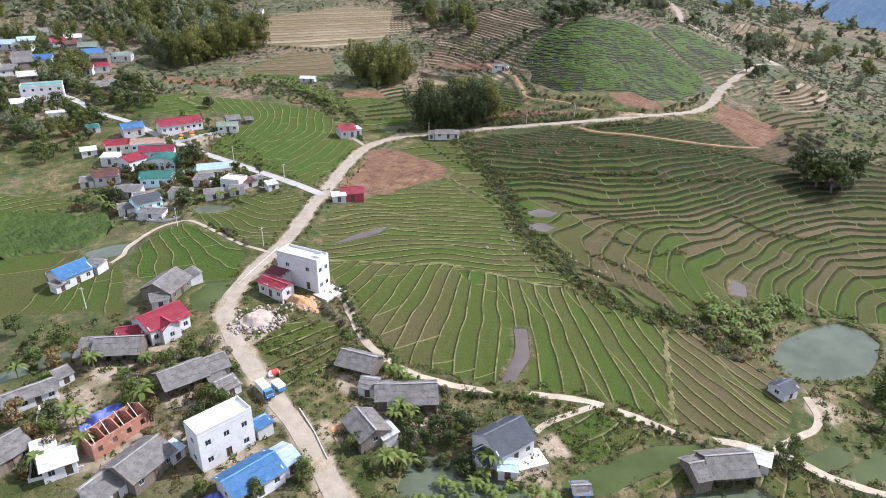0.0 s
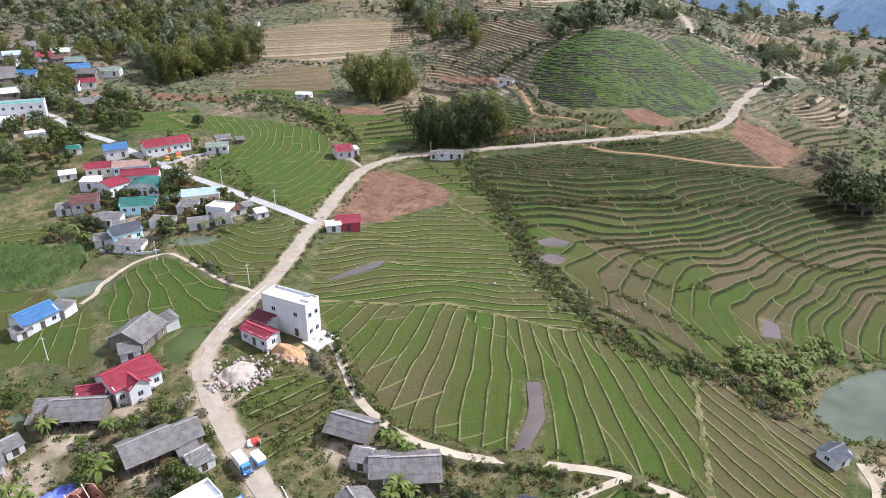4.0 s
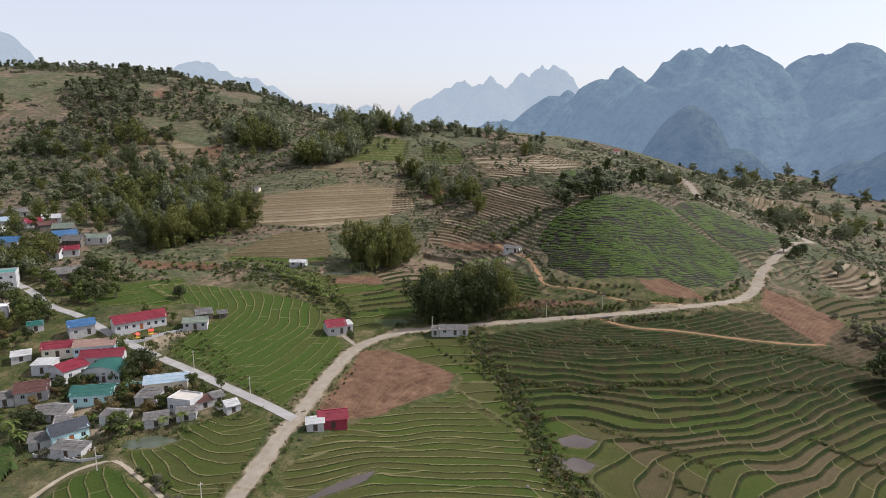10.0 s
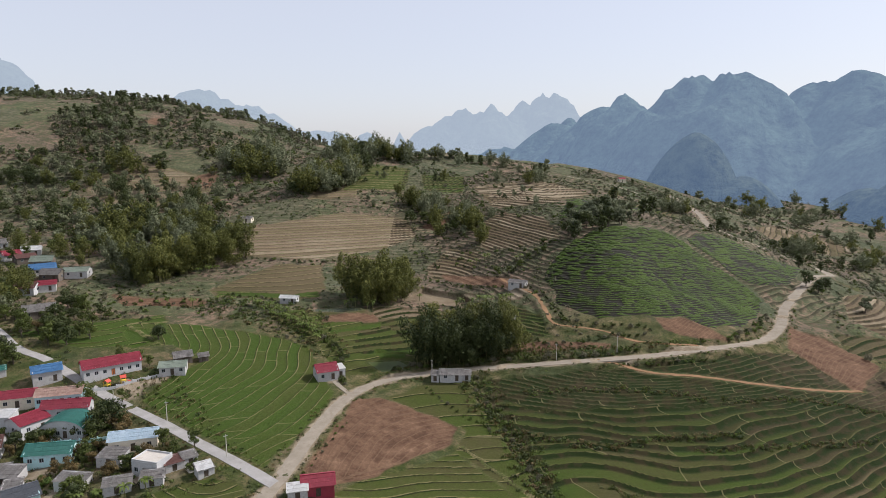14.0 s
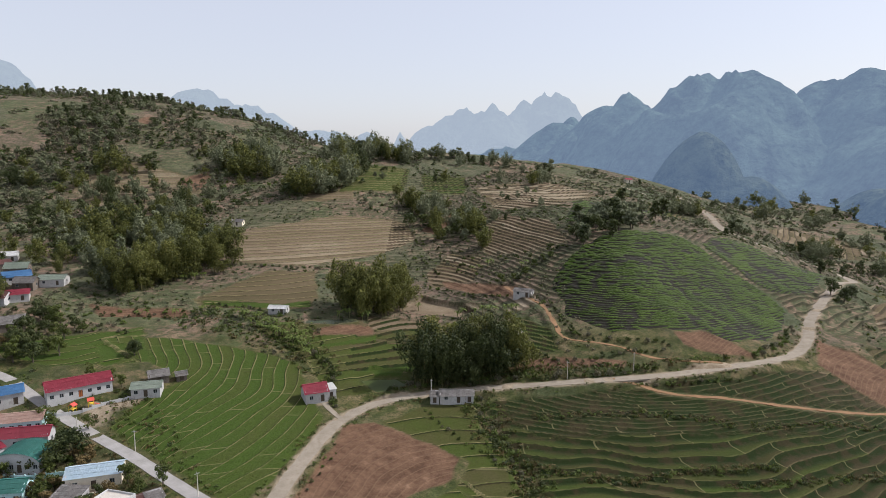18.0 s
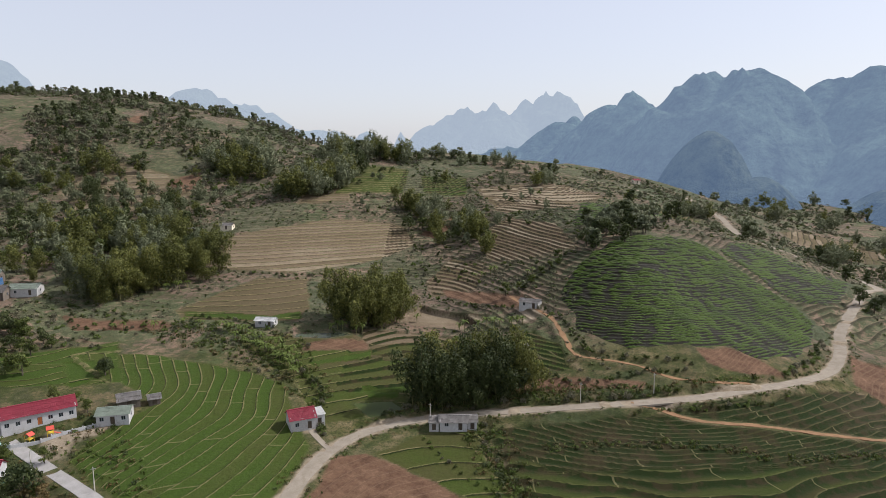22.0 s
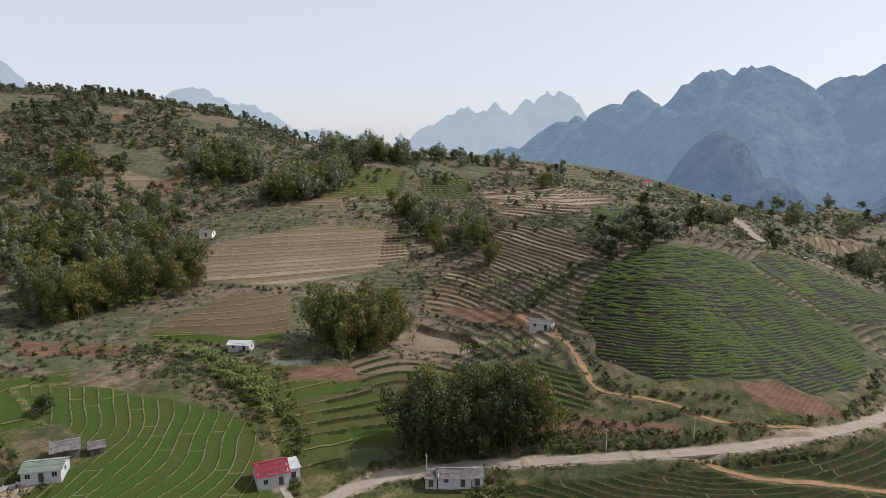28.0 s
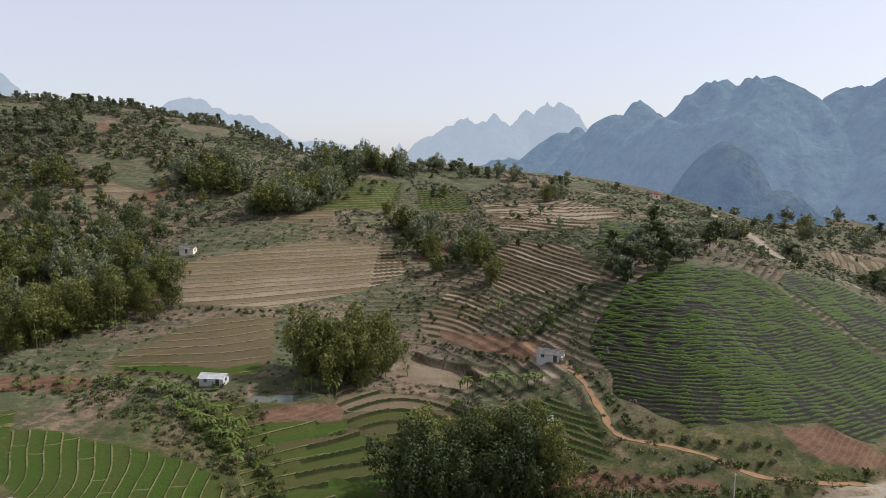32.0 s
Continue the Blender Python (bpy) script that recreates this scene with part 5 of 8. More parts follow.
house(-127.7, 252.0, 21, 9.0, 6.0, 3.2, 4.6, R_RED, W_CREAM, "schoolroom with a red roof", front=3)
house(-116.5, 254.0, 17, 12.2, 6.4, 3.2, 4.5, R_BEIGE, W_CYAN, "long schoolroom with a faded beige roof", front=6)
house(-127.5, 265.4, 36, 8.0, 6.6, 3.6, 5.0, R_BLUE, W_GREY, "grey building with a blue metal roof", front=2)
house(-110.3, 271.8, 38, 17.0, 7.0, 3.5, 5.4, R_RED, W_WHITE, "long white nursery school with a crimson roof", front=7, leaf=ORANGE)
house(-90.8, 274.0, 14, 8.0, 6.0, 2.8, 3.8, R_GREEN, W_GREY, "grey store with a pale green metal roof", front=3)
house(-91.2, 282.4, 30, 5.6, 5.0, 2.3, 3.6, R_GREY, W_WOOD, "small timber house with a grey roof", front=1)
house(-85.0, 284.6, 30, 3.0, 3.0, 1.8, 2.6, R_GREY, W_WOOD, "tiny field hut with a grey roof", front=1, name="hut", group="huts")
house(-83.0, 230.0, 18, 11.6, 6.6, 3.4, 4.6, R_PALE, W_CREAM, "cream house with a pale blue metal roof", front=3)
lean_to(-84.6, 221.8, -3, 6.2, 4.6, 2.5, 3.2, R_GREY, W_GREY, "grey-roofed shed by the lane")
flat_house(-72.0, 216.0, -15, 7.2, 5.6, 3.7, W_WHITE, "small white flat-roofed shop house", 1, 3, 1, 0.4, CONCRETE)
lean_to(-64.5, 219.4, 40, 3.4, 3.0, 2.2, 2.8, R_GREY, W_GREY, "little grey shed at the lane's edge")
lean_to(-58.5, 213.6, 38, 3.8, 3.2, 2.0, 2.6, R_GREY, W_GREY, "low grey shed standing beside the lane")
house(-122.6, 229.4, 23, 8.4, 7.6, 3.0, 4.8, R_BROWN, W_GREY, "house with a brown tiled roof", front=2)
lean_to(-128.5, 226.0, 23, 4.5, 4.5, 2.2, 2.9, R_GREY, W_GREY, "grey lean-to beside the brown-roofed house")
lean_to(-108.6, 217.6, 1, 6.4, 4.8, 2.3, 3.4, R_GREY, W_GREY, "weathered barn with a grey sheet roof")
lean_to(-104.4, 212.8, 20, 4.0, 3.6, 2.0, 2.8, R_GREY, W_GREY, "weathered little grey shed")
lean_to(-89.6, 212.6, -7, 7.6, 3.6, 2.1, 2.9, R_GREY, W_GREY, "long low pigsty with grey roof")
flat_house(-183.0, 303.0, 26, 17, 9, 6.2, W_WHITE, "large pale building with a flat roof at the village edge", 2, 5, 2, 0.6, R_TEAL)
house(-185.0, 290.0, 37, 9.5, 7, 3.0, 4.4, R_WHITE, W_WHITE, "white house with a pale metal roof", front=3)
flat_house(-164.0, 276.4, 28, 7.0, 5.0, 3.8, W_WHITE, "small white box-shaped house", 1, 2, 1, 0.3)
house(-163.0, 319.6, 34, 11, 8, 2.8, 4.8, R_GREY, W_WOOD, "timber house with a grey roof in trees", front=3)
lean_to(-144.0, 266.4, 34, 4.8, 4.0, 2.4, 3.0, R_TEAL, W_GREY, "shed with a dull teal roof")
house(-41.6, 278.2, 26, 6.8, 6.2, 3.2, 5.0, R_RED, W_GREY, "small grey house with a crimson roof in the green paddy", front=2)
lean_to(-37.6, 281.0, 26, 3.0, 5.0, 3.0, 3.3, R_WHITE, W_WHITE, "white flat-roofed side room", front=1)
house(0.6, 280.0, -2, 7.6, 4.8, 2.4, 3.5, R_GREY, W_GREY, "grey block hut with a sheet roof beside the road", front=2, name="hut", group="huts")
lean_to(-4.8, 279.6, -2, 2.6, 3.8, 2.2, 2.7, R_GREY, W_GREY, "lean-to of the roadside hut")
lean_to(5.8, 280.0, -2, 2.6, 3.8, 2.2, 2.7, R_GREY, W_GREY, "end shed of the roadside hut")
house(-30.6, 209.6, 14, 7.2, 6.0, 2.9, 4.2, R_RED, R_RED, "crimson metal shed beside the road", front=1)
lean_to(-34.4, 205.6, 14, 4.4, 3.2, 2.3, 2.8, R_WHITE, W_GREY, "small shed with a pale tin roof beside the road")
house(-70.2, 347.6, -6, 7.4, 4.0, 2.4, 3.2, R_WHITE, W_GREY, "small white-roofed farm hut on a bank", front=2, name="hut", group="huts")
house(30.4, 354.0, -25, 7.6, 4.4, 2.5, 3.3, R_GREY, W_GREY, "grey farm hut at the foot of the tea slope", front=2, name="hut", group="huts")
house(-124.0, 466.0, -3, 6.6, 4.4, 2.5, 3.6, R_GREY, W_CREAM, "lone cream farm hut on the hillside", front=1, name="hut", group="huts")
house(-140.0, 462.0, -3, 6.6, 4.4, 2.2, 3.0, R_GREY, W_WOOD, "lone timber farm hut on the hillside", front=1, name="hut", group="huts")
house(150.0, 646.0, 20, 6.0, 4.5, 2.8, 3.8, R_RED, W_CREAM, "far small house on the ridge road", front=1)

# ---- far village on the slope ----
rng = random.Random(5)
roofs = [R_GREY] * 8 + [R_BLUE, R_RED, R_WHITE, R_BROWN, R_PALE, R_GREEN]
for k in range(34):
    hx, hy = -172 - rng.uniform(0, 110), 318 + rng.uniform(0, 105)
    if hx > -192 and hy < 335:
        continue
    r = rng.choice(roofs)
    house(hx, hy, rng.uniform(0, 50), rng.uniform(7, 11), rng.uniform(6, 8), 2.9, rng.uniform(4.2, 5.0), r, rng.choice([W_WHITE, W_GREY, W_WOOD]),
          {R_GREY: "village house with a grey sheet roof", R_BLUE: "village house with a blue metal roof", R_RED: "village house with a red roof", R_WHITE: "village house with a white roof",
           R_BROWN: "village house with a brown roof", R_PALE: "village house with a pale blue roof", R_GREEN: "village house with a green roof"}[r], front=2, group="far village houses")


# ---- plants ----
def leaf_material(name, dark, light, glow=0.25):
    m, nt, b = mat(name, 0.6, 0, 0.25)
    rnd = node(nt, "ShaderNodeObjectInfo").outputs["Random"]
    isl = node(nt, "ShaderNodeNewGeometry").outputs["Random Per Island"]
    f = math_(nt, "ADD", math_(nt, "MULTIPLY", isl, 0.65), math_(nt, "MULTIPLY", rnd, 0.35))
    col = ramp(nt, f, (0.1, dark), (0.9, light))
    nt.links.new(col, b.inputs["Base Color"])
    tr = node(nt, "ShaderNodeBsdfTranslucent")
    nt.links.new(col, tr.inputs[0])
    mx = node(nt, "ShaderNodeMixShader")
    mx.inputs[0].default_value = glow
    nt.links.new(b.outputs[0], mx.inputs[1])
    nt.links.new(tr.outputs[0], mx.inputs[2])
    nt.links.new(mx.outputs[0], nt.nodes["Material Output"].inputs[0])
    return m


L_BROAD = leaf_material("leaves_broad", (0.028, 0.044, 0.009), (0.112, 0.136, 0.028))
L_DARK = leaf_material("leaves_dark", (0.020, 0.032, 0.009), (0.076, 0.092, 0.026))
L_BAMBOO = leaf_material("leaves_bamboo", (0.042, 0.056, 0.013), (0.205, 0.205, 0.052), 0.4)
L_DRY = leaf_material("leaves_rusty", (0.058, 0.045, 0.016), (0.185, 0.130, 0.050))
L_BANANA = leaf_material("leaves_banana", (0.048, 0.082, 0.013), (0.150, 0.185, 0.040), 0.35)
L_BRIGHT = leaf_material("leaves_bright", (0.060, 0.100, 0.018), (0.130, 0.165, 0.038), 0.3)
# hill leaf colours, greyed and lightened to carry the haze of the distance
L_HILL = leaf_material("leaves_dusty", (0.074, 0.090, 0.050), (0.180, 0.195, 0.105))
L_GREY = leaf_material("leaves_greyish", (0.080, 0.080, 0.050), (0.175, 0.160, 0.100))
BARK = surface("bark", (0.060, 0.048, 0.036), (0.140, 0.115, 0.090), 2.0, 0.3, 0.95)
CULM = surface("bamboo_culm", (0.090, 0.095, 0.030), (0.190, 0.175, 0.070), 2.0, 0.3, 0.6)


def leaf_cloud(rng, spots, n, size, droop=0.3, narrow=0.6):
    """Leaf sprays (folded quads) strewn over the shells of overlapping clumps (centre, radii)."""
    co, faces = [], []
    wts = [r[0] * r[1] + r[2] * r[0] for _, r in spots]
    for _ in range(n):
        c, r = rng.choices(spots, wts)[0]
        while True:
            d = Vector((rng.uniform(-1, 1), rng.uniform(-1, 1), rng.uniform(-0.75, 1)))
            if 0.1 < d.length < 1:
                break
        d = d.normalized() * (0.55 + 0.5 * rng.random() ** 0.6)
        p = Vector(c) + Vector((d.x * r[0], d.y * r[1], d.z * r[2]))
        out = (d + Vector((rng.uniform(-0.6, 0.6), rng.uniform(-0.6, 0.6), rng.uniform(-0.3, 0.5)))).normalized()
        side = out.cross(Vector((rng.uniform(-1, 1), rng.uniform(-1, 1), rng.uniform(-1, 1)))).normalized()
        along = side.cross(out).normalized() + Vector((0, 0, -droop))
        s = size * rng.uniform(0.6, 1.4)
        k = len(co)
        a, b = along * s, side * s * narrow
        co += [p - b * 0.2 - a * 0.5, p + b * 0.5 - out * s * 0.12, p + a * 0.6, p - b * 0.55 - out * s * 0.1]
        faces.append((k, k + 1, k + 2, k + 3))
    return co, faces


def cloud_mesh(name, co, faces, material):
    me = bpy.data.meshes.new(name)
    me.from_pydata([tuple(c) for c in co], [], faces)
    me.update()
    me.materials.append(material)
    return me


def broad_tree(name, label, height, width, leaves, seed, n=900, size=0.55, clumps=11, bare=0.28, category="tree"):
    """A tapered, forked trunk and a ragged crown."""
    rng = random.Random(seed)
    ob = new(name)
    tagged(ob, label, category, "trees")
    bm = bmesh.new()
    fork = height * bare
    tube(bm, (0, 0, -0.6), (0.05 * height * rng.uniform(-1, 1), 0, fork), 0.035 * height, 0.024 * height, 7)
    spots = []
    for k in range(clumps):
        a, q = k * 2.4 + rng.uniform(-0.4, 0.4), rng.uniform(0.15, 1.0) ** 0.7
        z = fork + (height - fork) * rng.uniform(0.12, 0.86)
        shrink = 1 - 0.55 * max(0, (z - fork) / (height - fork) - 0.35)
        c = (math.cos(a) * q * width * 0.36 * shrink, math.sin(a) * q * width * 0.36 * shrink, z)
        r = width * rng.uniform(0.14, 0.25)
        spots.append((c, (r, r * rng.uniform(0.8, 1.2), r * rng.uniform(0.6, 0.9))))
        if k % 2 == 0:
            tube(bm, (0, 0, fork * rng.uniform(0.7, 1)), c, 0.014 * height, 0.005 * height, 5)
    part("trunk", bm, BARK, ob)
    crown = new("crown", cloud_mesh("crown", *leaf_cloud(rng, spots, n, size), leaves))
    crown.parent = ob
    return ob


def bamboo_clump(label, height, spreadm, seed, n=2500, plumes=10, leaves=None, size=0.6):
    """Culms that lean outwards from one root in billowing plumes with drooping tips."""
    rng = random.Random(seed)
    ob = tagged(new("bamboo_clump"), label, "bamboo", "bamboo clumps")
    bm, spots = bmesh.new(), []
    for k in range(plumes):
        a, q = k * 2.4 + rng.uniform(-0.4, 0.4), (k + 0.5) / plumes
        hgt = height * rng.uniform(0.50, 1.0) * (1 - 0.30 * q)
        way = Vector((math.cos(a), math.sin(a), 0))
        b = way * q * spreadm * 0.22 + Vector((0, 0, -0.4))
        prev = b
        for j in range(1, 7):
            f = j / 6
            c = b + way * q * spreadm * (0.10 * f + 0.34 * f * f) + Vector((0, 0, hgt * (f - 0.16 * max(0, f - 0.75) * 4 * 0.25)))
            tube(bm, prev, c, 0.09 * (1.1 - f) + 0.02, 0.09 * (0.95 - f) + 0.02, 4)
            prev = c
            if j in (2, 4, 5, 6):
                r = spreadm * 0.155 * (1.2 - 0.7 * abs(f - 0.65)) * rng.uniform(0.75, 1.2)
                spots.append((tuple(c + Vector((rng.uniform(-0.5, 0.5), rng.uniform(-0.5, 0.5), 0))), (r * 1.05, r * 1.05, r * 1.15)))
        for j in (1, 2):                                     # the tip nods over
            spots.append((tuple(prev + way * spreadm * 0.075 * j + Vector((0, 0, -0.05 * height * j * j + 0.5))), (spreadm * 0.07, spreadm * 0.07, spreadm * 0.09)))
    tagged(part("culm", bm, CULM, ob), kind="stuff")
    crown = new("foliage", cloud_mesh("foliage", *leaf_cloud(rng, spots, n, size, 0.3, 0.65), leaves or L_BAMBOO))
    crown.parent = ob
    return ob


def banana(label, height, seed):
    """A soft stem and long arching leaves, each a part."""
    rng = random.Random(seed)
    ob = tagged(new("banana_plant"), label, "banana plant", "banana plants")
    bm = bmesh.new()
    for k in range(rng.randint(1, 2)):
        tube(bm, (k * 0.5, 0, -0.3), (k * 0.5 + rng.uniform(-0.2, 0.2), 0.1, height * 0.55), 0.16, 0.10, 6)
    part("stem", bm, CULM, ob)
    for k in range(11):
        a = k * 2.4 + rng.uniform(-0.3, 0.3)
        ln, up = height * rng.uniform(0.42, 0.62), rng.uniform(0.6, 1.7)
        dirn = Vector((math.cos(a), math.sin(a), 0))
        side = Vector((-math.sin(a), math.cos(a), 0))
        co, faces = [], []
        for i in range(6):
            s = i / 5
            p = Vector((0, 0, height * 0.52)) + dirn * ln * s * (0.95 - 0.15 * up) + Vector((0, 0, ln * (up * s - (0.55 + 0.5 * up) * s * s)))
            wd = 0.34 * (0.35 + 1.3 * s * (1 - s) * 2) * (0.15 if i == 5 else 1)
            co += [p + side * wd + Vector((0, 0, 0.10 * wd)), p, p - side * wd + Vector((0, 0, 0.10 * wd))]
            if i:
                q = 3 * i
                faces += [(q - 3, q - 2, q + 1, q), (q - 2, q - 1, q + 2, q + 1)]
        lf = new("leaf", cloud_mesh("leaf", co, faces, L_BANANA))
        lf.parent = ob
    return ob


def plant(proto, x, y, scale=1.0, turn=None, sink=0.0):
    """A copy of a plant on the ground."""
    bushy = proto["category"] == "bush"
    if y > (255 if bushy else 425) or (not bushy and x < -175):
        return to_bulk([proto], x, y, scale, sink, "scrub" if bushy else "woodland")
    return copy_thing(proto, pose(x, y, top(x, y) - sink, 0, 0, rng.uniform(0, 360) if turn is None else turn) @ Matrix.Scale(scale, 4))


rng = random.Random(11)
P_ROUND = [broad_tree("tree", "round dark-green broadleaf tree", 8, 8, L_DARK, s, 800, 0.66, 12, 0.2) for s in (1, 2)]
P_BROAD = [broad_tree("tree", "leafy green broadleaf tree", 8, 6.5, L_BROAD, s, 700, 0.64, 11, 0.22) for s in (3, 4, 5)]
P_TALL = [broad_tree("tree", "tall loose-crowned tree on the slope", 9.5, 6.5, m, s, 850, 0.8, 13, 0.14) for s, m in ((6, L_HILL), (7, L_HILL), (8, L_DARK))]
P_DRY = [broad_tree("tree", "rusty-leaved fruit tree in dry season", 5.5, 5.5, L_DRY, s, 800, 0.5, 10, 0.2) for s in (9, 10)]
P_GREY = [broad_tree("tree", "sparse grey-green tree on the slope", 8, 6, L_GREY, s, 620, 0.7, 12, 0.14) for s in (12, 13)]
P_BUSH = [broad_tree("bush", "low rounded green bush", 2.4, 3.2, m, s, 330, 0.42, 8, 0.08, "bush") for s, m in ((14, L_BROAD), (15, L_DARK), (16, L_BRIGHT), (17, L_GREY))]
P_BAMBOO = [bamboo_clump("tall yellow-green bamboo clump with drooping plumes", 14.5, 8.5, s, 4200, 10, None, 0.46) for s in (21, 22, 23)]
# leaves coloured dark to stand for the clump's unlit side
P_BAMBOO_DARK = [bamboo_clump("tall bamboo clump with dark shade-coloured leaves", 14.5, 9, s, 4200, 10, L_DARK, 0.46) for s in (24, 25)]
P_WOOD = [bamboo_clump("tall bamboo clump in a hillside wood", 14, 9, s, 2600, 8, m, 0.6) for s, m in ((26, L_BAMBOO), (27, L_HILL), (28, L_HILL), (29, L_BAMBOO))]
P_BANANA = [banana("banana plant with ragged arching leaves", h_, s) for s, h_ in ((31, 5.2), (32, 4.4), (33, 5.8))]
P_SCRUB = []
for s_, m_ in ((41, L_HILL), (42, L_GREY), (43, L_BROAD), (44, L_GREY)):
    q_ = random.Random(s_)
    ob = tagged(new("scrub"), "low haze-toned scrub on the slope", "bush", "scrub")
    cr = new("foliage", cloud_mesh("foliage", *leaf_cloud(q_, [((q_.uniform(-0.9, 0.9), q_.uniform(-0.9, 0.9), 0.5), (0.9, 0.9, 0.7)) for _ in range(5)], 30, 0.72, 0.2, 0.8), m_))
    cr.parent = ob
    P_SCRUB.append(ob)
P_WEED = []
for s_, m_ in ((51, L_BROAD), (52, L_BRIGHT), (53, L_DARK), (54, L_DRY)):
    q_ = random.Random(s_)
    ob = tagged(new("weed"), "rank weeds and tall grass", "weeds", "weeds")
    cr = new("foliage", cloud_mesh("foliage", *leaf_cloud(q_, [((q_.uniform(-0.6, 0.6), q_.uniform(-0.6, 0.6), 0.2), (0.5, 0.5, 0.45)) for _ in range(4)], 22, 0.46, 0.1, 0.45), m_))
    cr.parent = ob
    P_WEED.append(ob)
protos = P_WOOD + P_SCRUB + P_WEED + P_ROUND + P_BROAD + P_TALL + P_DRY + P_GREY + P_BUSH + P_BAMBOO + P_BAMBOO_DARK + P_BANANA


bulk = {}


def to_bulk(kinds, x, y, scale, sink, key):
    """Adds plants of mixed kinds, turned at random, to a joined mass."""
    x, y, scale = np.atleast_1d(x).astype(float), np.atleast_1d(y).astype(float), np.atleast_1d(scale)
    z = np.atleast_1d(top(x, y)) - sink
    r = np.random.RandomState(rng.randrange(10**6))
    which, turn = r.randint(len(kinds), size=len(x)), r.uniform(0, 2 * math.pi, len(x))
    for q, proto in enumerate(kinds):
        k = np.nonzero(which == q)[0]
        if not len(k):
            continue
        c, s = (np.cos(turn[k]) * scale[k])[:, None], (np.sin(turn[k]) * scale[k])[:, None]
        for ob in proto.children:
            me = ob.data
            n = len(me.vertices)
            co, lv, ls = np.empty(n * 3, np.float32), np.empty(len(me.loops), np.int32), np.empty(len(me.polygons), np.int32)
            me.vertices.foreach_get("co", co)
            me.loops.foreach_get("vertex_index", lv)
            me.polygons.foreach_get("loop_start", ls)
            if key != "weeds" and len(ls) > 250:             # far off: fewer, larger sprays
                skip = 3 if y.min() > 540 else 2
                quads = co.reshape(-1, 4, 3)[::skip]
                mid = quads.mean(1, keepdims=True)
                co = (mid + (quads - mid) * (1.5 if skip == 3 else 1.28)).astype(np.float32)
                n, lv, ls = len(quads) * 4, np.arange(len(quads) * 4), np.arange(0, len(quads) * 4, 4)
            vx, vy, vz = co.reshape(-1, 3).T
            all_co = np.stack([vx * c - vy * s + x[k, None], vx * s + vy * c + y[k, None], vz * scale[k, None] + z[k, None]], -1).reshape(-1, 3)
            m = np.arange(len(k))[:, None]
            bulk.setdefault((key, me.materials[0].name), []).append((all_co, (lv + n * m).ravel(), (ls + len(lv) * m).ravel()))


def pour():
    """Turns the masses into one mesh object for each key and material."""
    for (key, mname), items in bulk.items():
        cos, loops, starts, nv, nl = [], [], [], 0, 0
        for co, lv, ls in items:
            cos.append(co), loops.append(lv + nv), starts.append(ls + nl)
            nv, nl = nv + len(co), nl + len(lv)
        me = bpy.data.meshes.new(key)
        me.vertices.add(nv)
        me.vertices.foreach_set("co", np.concatenate(cos).ravel().astype(np.float32))
        me.loops.add(nl)
        me.loops.foreach_set("vertex_index", np.concatenate(loops).astype(np.int32))
        st = np.concatenate(starts)
        me.polygons.add(len(st))
        me.polygons.foreach_set("loop_start", st.astype(np.int32))
        me.update()
        me.materials.append(bpy.data.materials[mname])
        tagged(new(key, me), {"scrub": "dense low scrub and bushes on the slopes", "woodland": "mixed trees scattered over the hillside", "weeds": "rank weeds and grass round houses and banks"}[key], {"woodland": "woods", "scrub": "scrub", "weeds": "weeds"}[key], kind="stuff")


def grow(kind, *places, scale=1.0, jitter=0.18, sink=0.0):
    for x, y in places:
        plant(rng.choice(kind), x, y, scale * rng.uniform(1 - jitter, 1 + jitter), sink=sink)


BUILT = np.array([(*ob.matrix_world.translation.xy, 0.5 * math.hypot(*[max(c.dimensions[k] for c in ob.children if c.type == "MESH") for k in (0, 1)])) for ob in bpy.data.objects
                  if ob.parent is None and ob.type == "EMPTY" and any(c.name.split(".")[0] == "wall" for c in ob.children)])


def scatter(kind, poly, count, scale=1.0, jitter=0.25, gap=2.0, sink=0.0):
    """So many plants strewn inside an outline, off the roads."""
    px, py = zip(*poly)
    r = np.random.RandomState(rng.randrange(10**6))
    x, y = r.uniform(min(px), max(px), count * 7), r.uniform(min(py), max(py), count * 7)
    ok = inside(x, y, poly) > 0
    x, y = x[ok], y[ok]
    for w, hw in WAYS[:3]:
        wx, wy = np.array(w).T
        ok = ((wx[None] - x[:, None]) ** 2 + (wy[None] - y[:, None]) ** 2).min(1) > (hw + 2.2) ** 2
        x, y = x[ok], y[ok]
    if min(py) < 400 and len(BUILT) and kind is not P_WEED:
        ok = (np.hypot(BUILT[None, :, 0] - x[:, None], BUILT[None, :, 1] - y[:, None]) - BUILT[None, :, 2]).min(1) > 0.8
        x, y = x[ok], y[ok]
    if kind is P_SCRUB:                                      # not in the crops
        i, j = np.clip(np.searchsorted(GX, x), 0, len(GX) - 1), np.clip(np.searchsorted(GY, y), 0, len(GY) - 1)
        ok = (paddy.reshape(shape)[j, i] < 0.2) & (soil.reshape(shape)[j, i] < 0.2)
        x, y = x[ok], y[ok]
    if min(py) > 440:                                        # thickets and bare ground
        ok = wavy(x, y, 42, 71) + 0.6 * wavy(x, y, 16, 72) > -0.3
        x, y = x[ok], y[ok]
    first = np.unique(np.round(x / gap) * 10000 + np.round(y / gap), return_index=True)[1]
    first = np.sort(first)[:count]
    strew(kind, x[first], y[first], scale * r.uniform(1 - jitter, 1 + jitter, len(first)), sink)


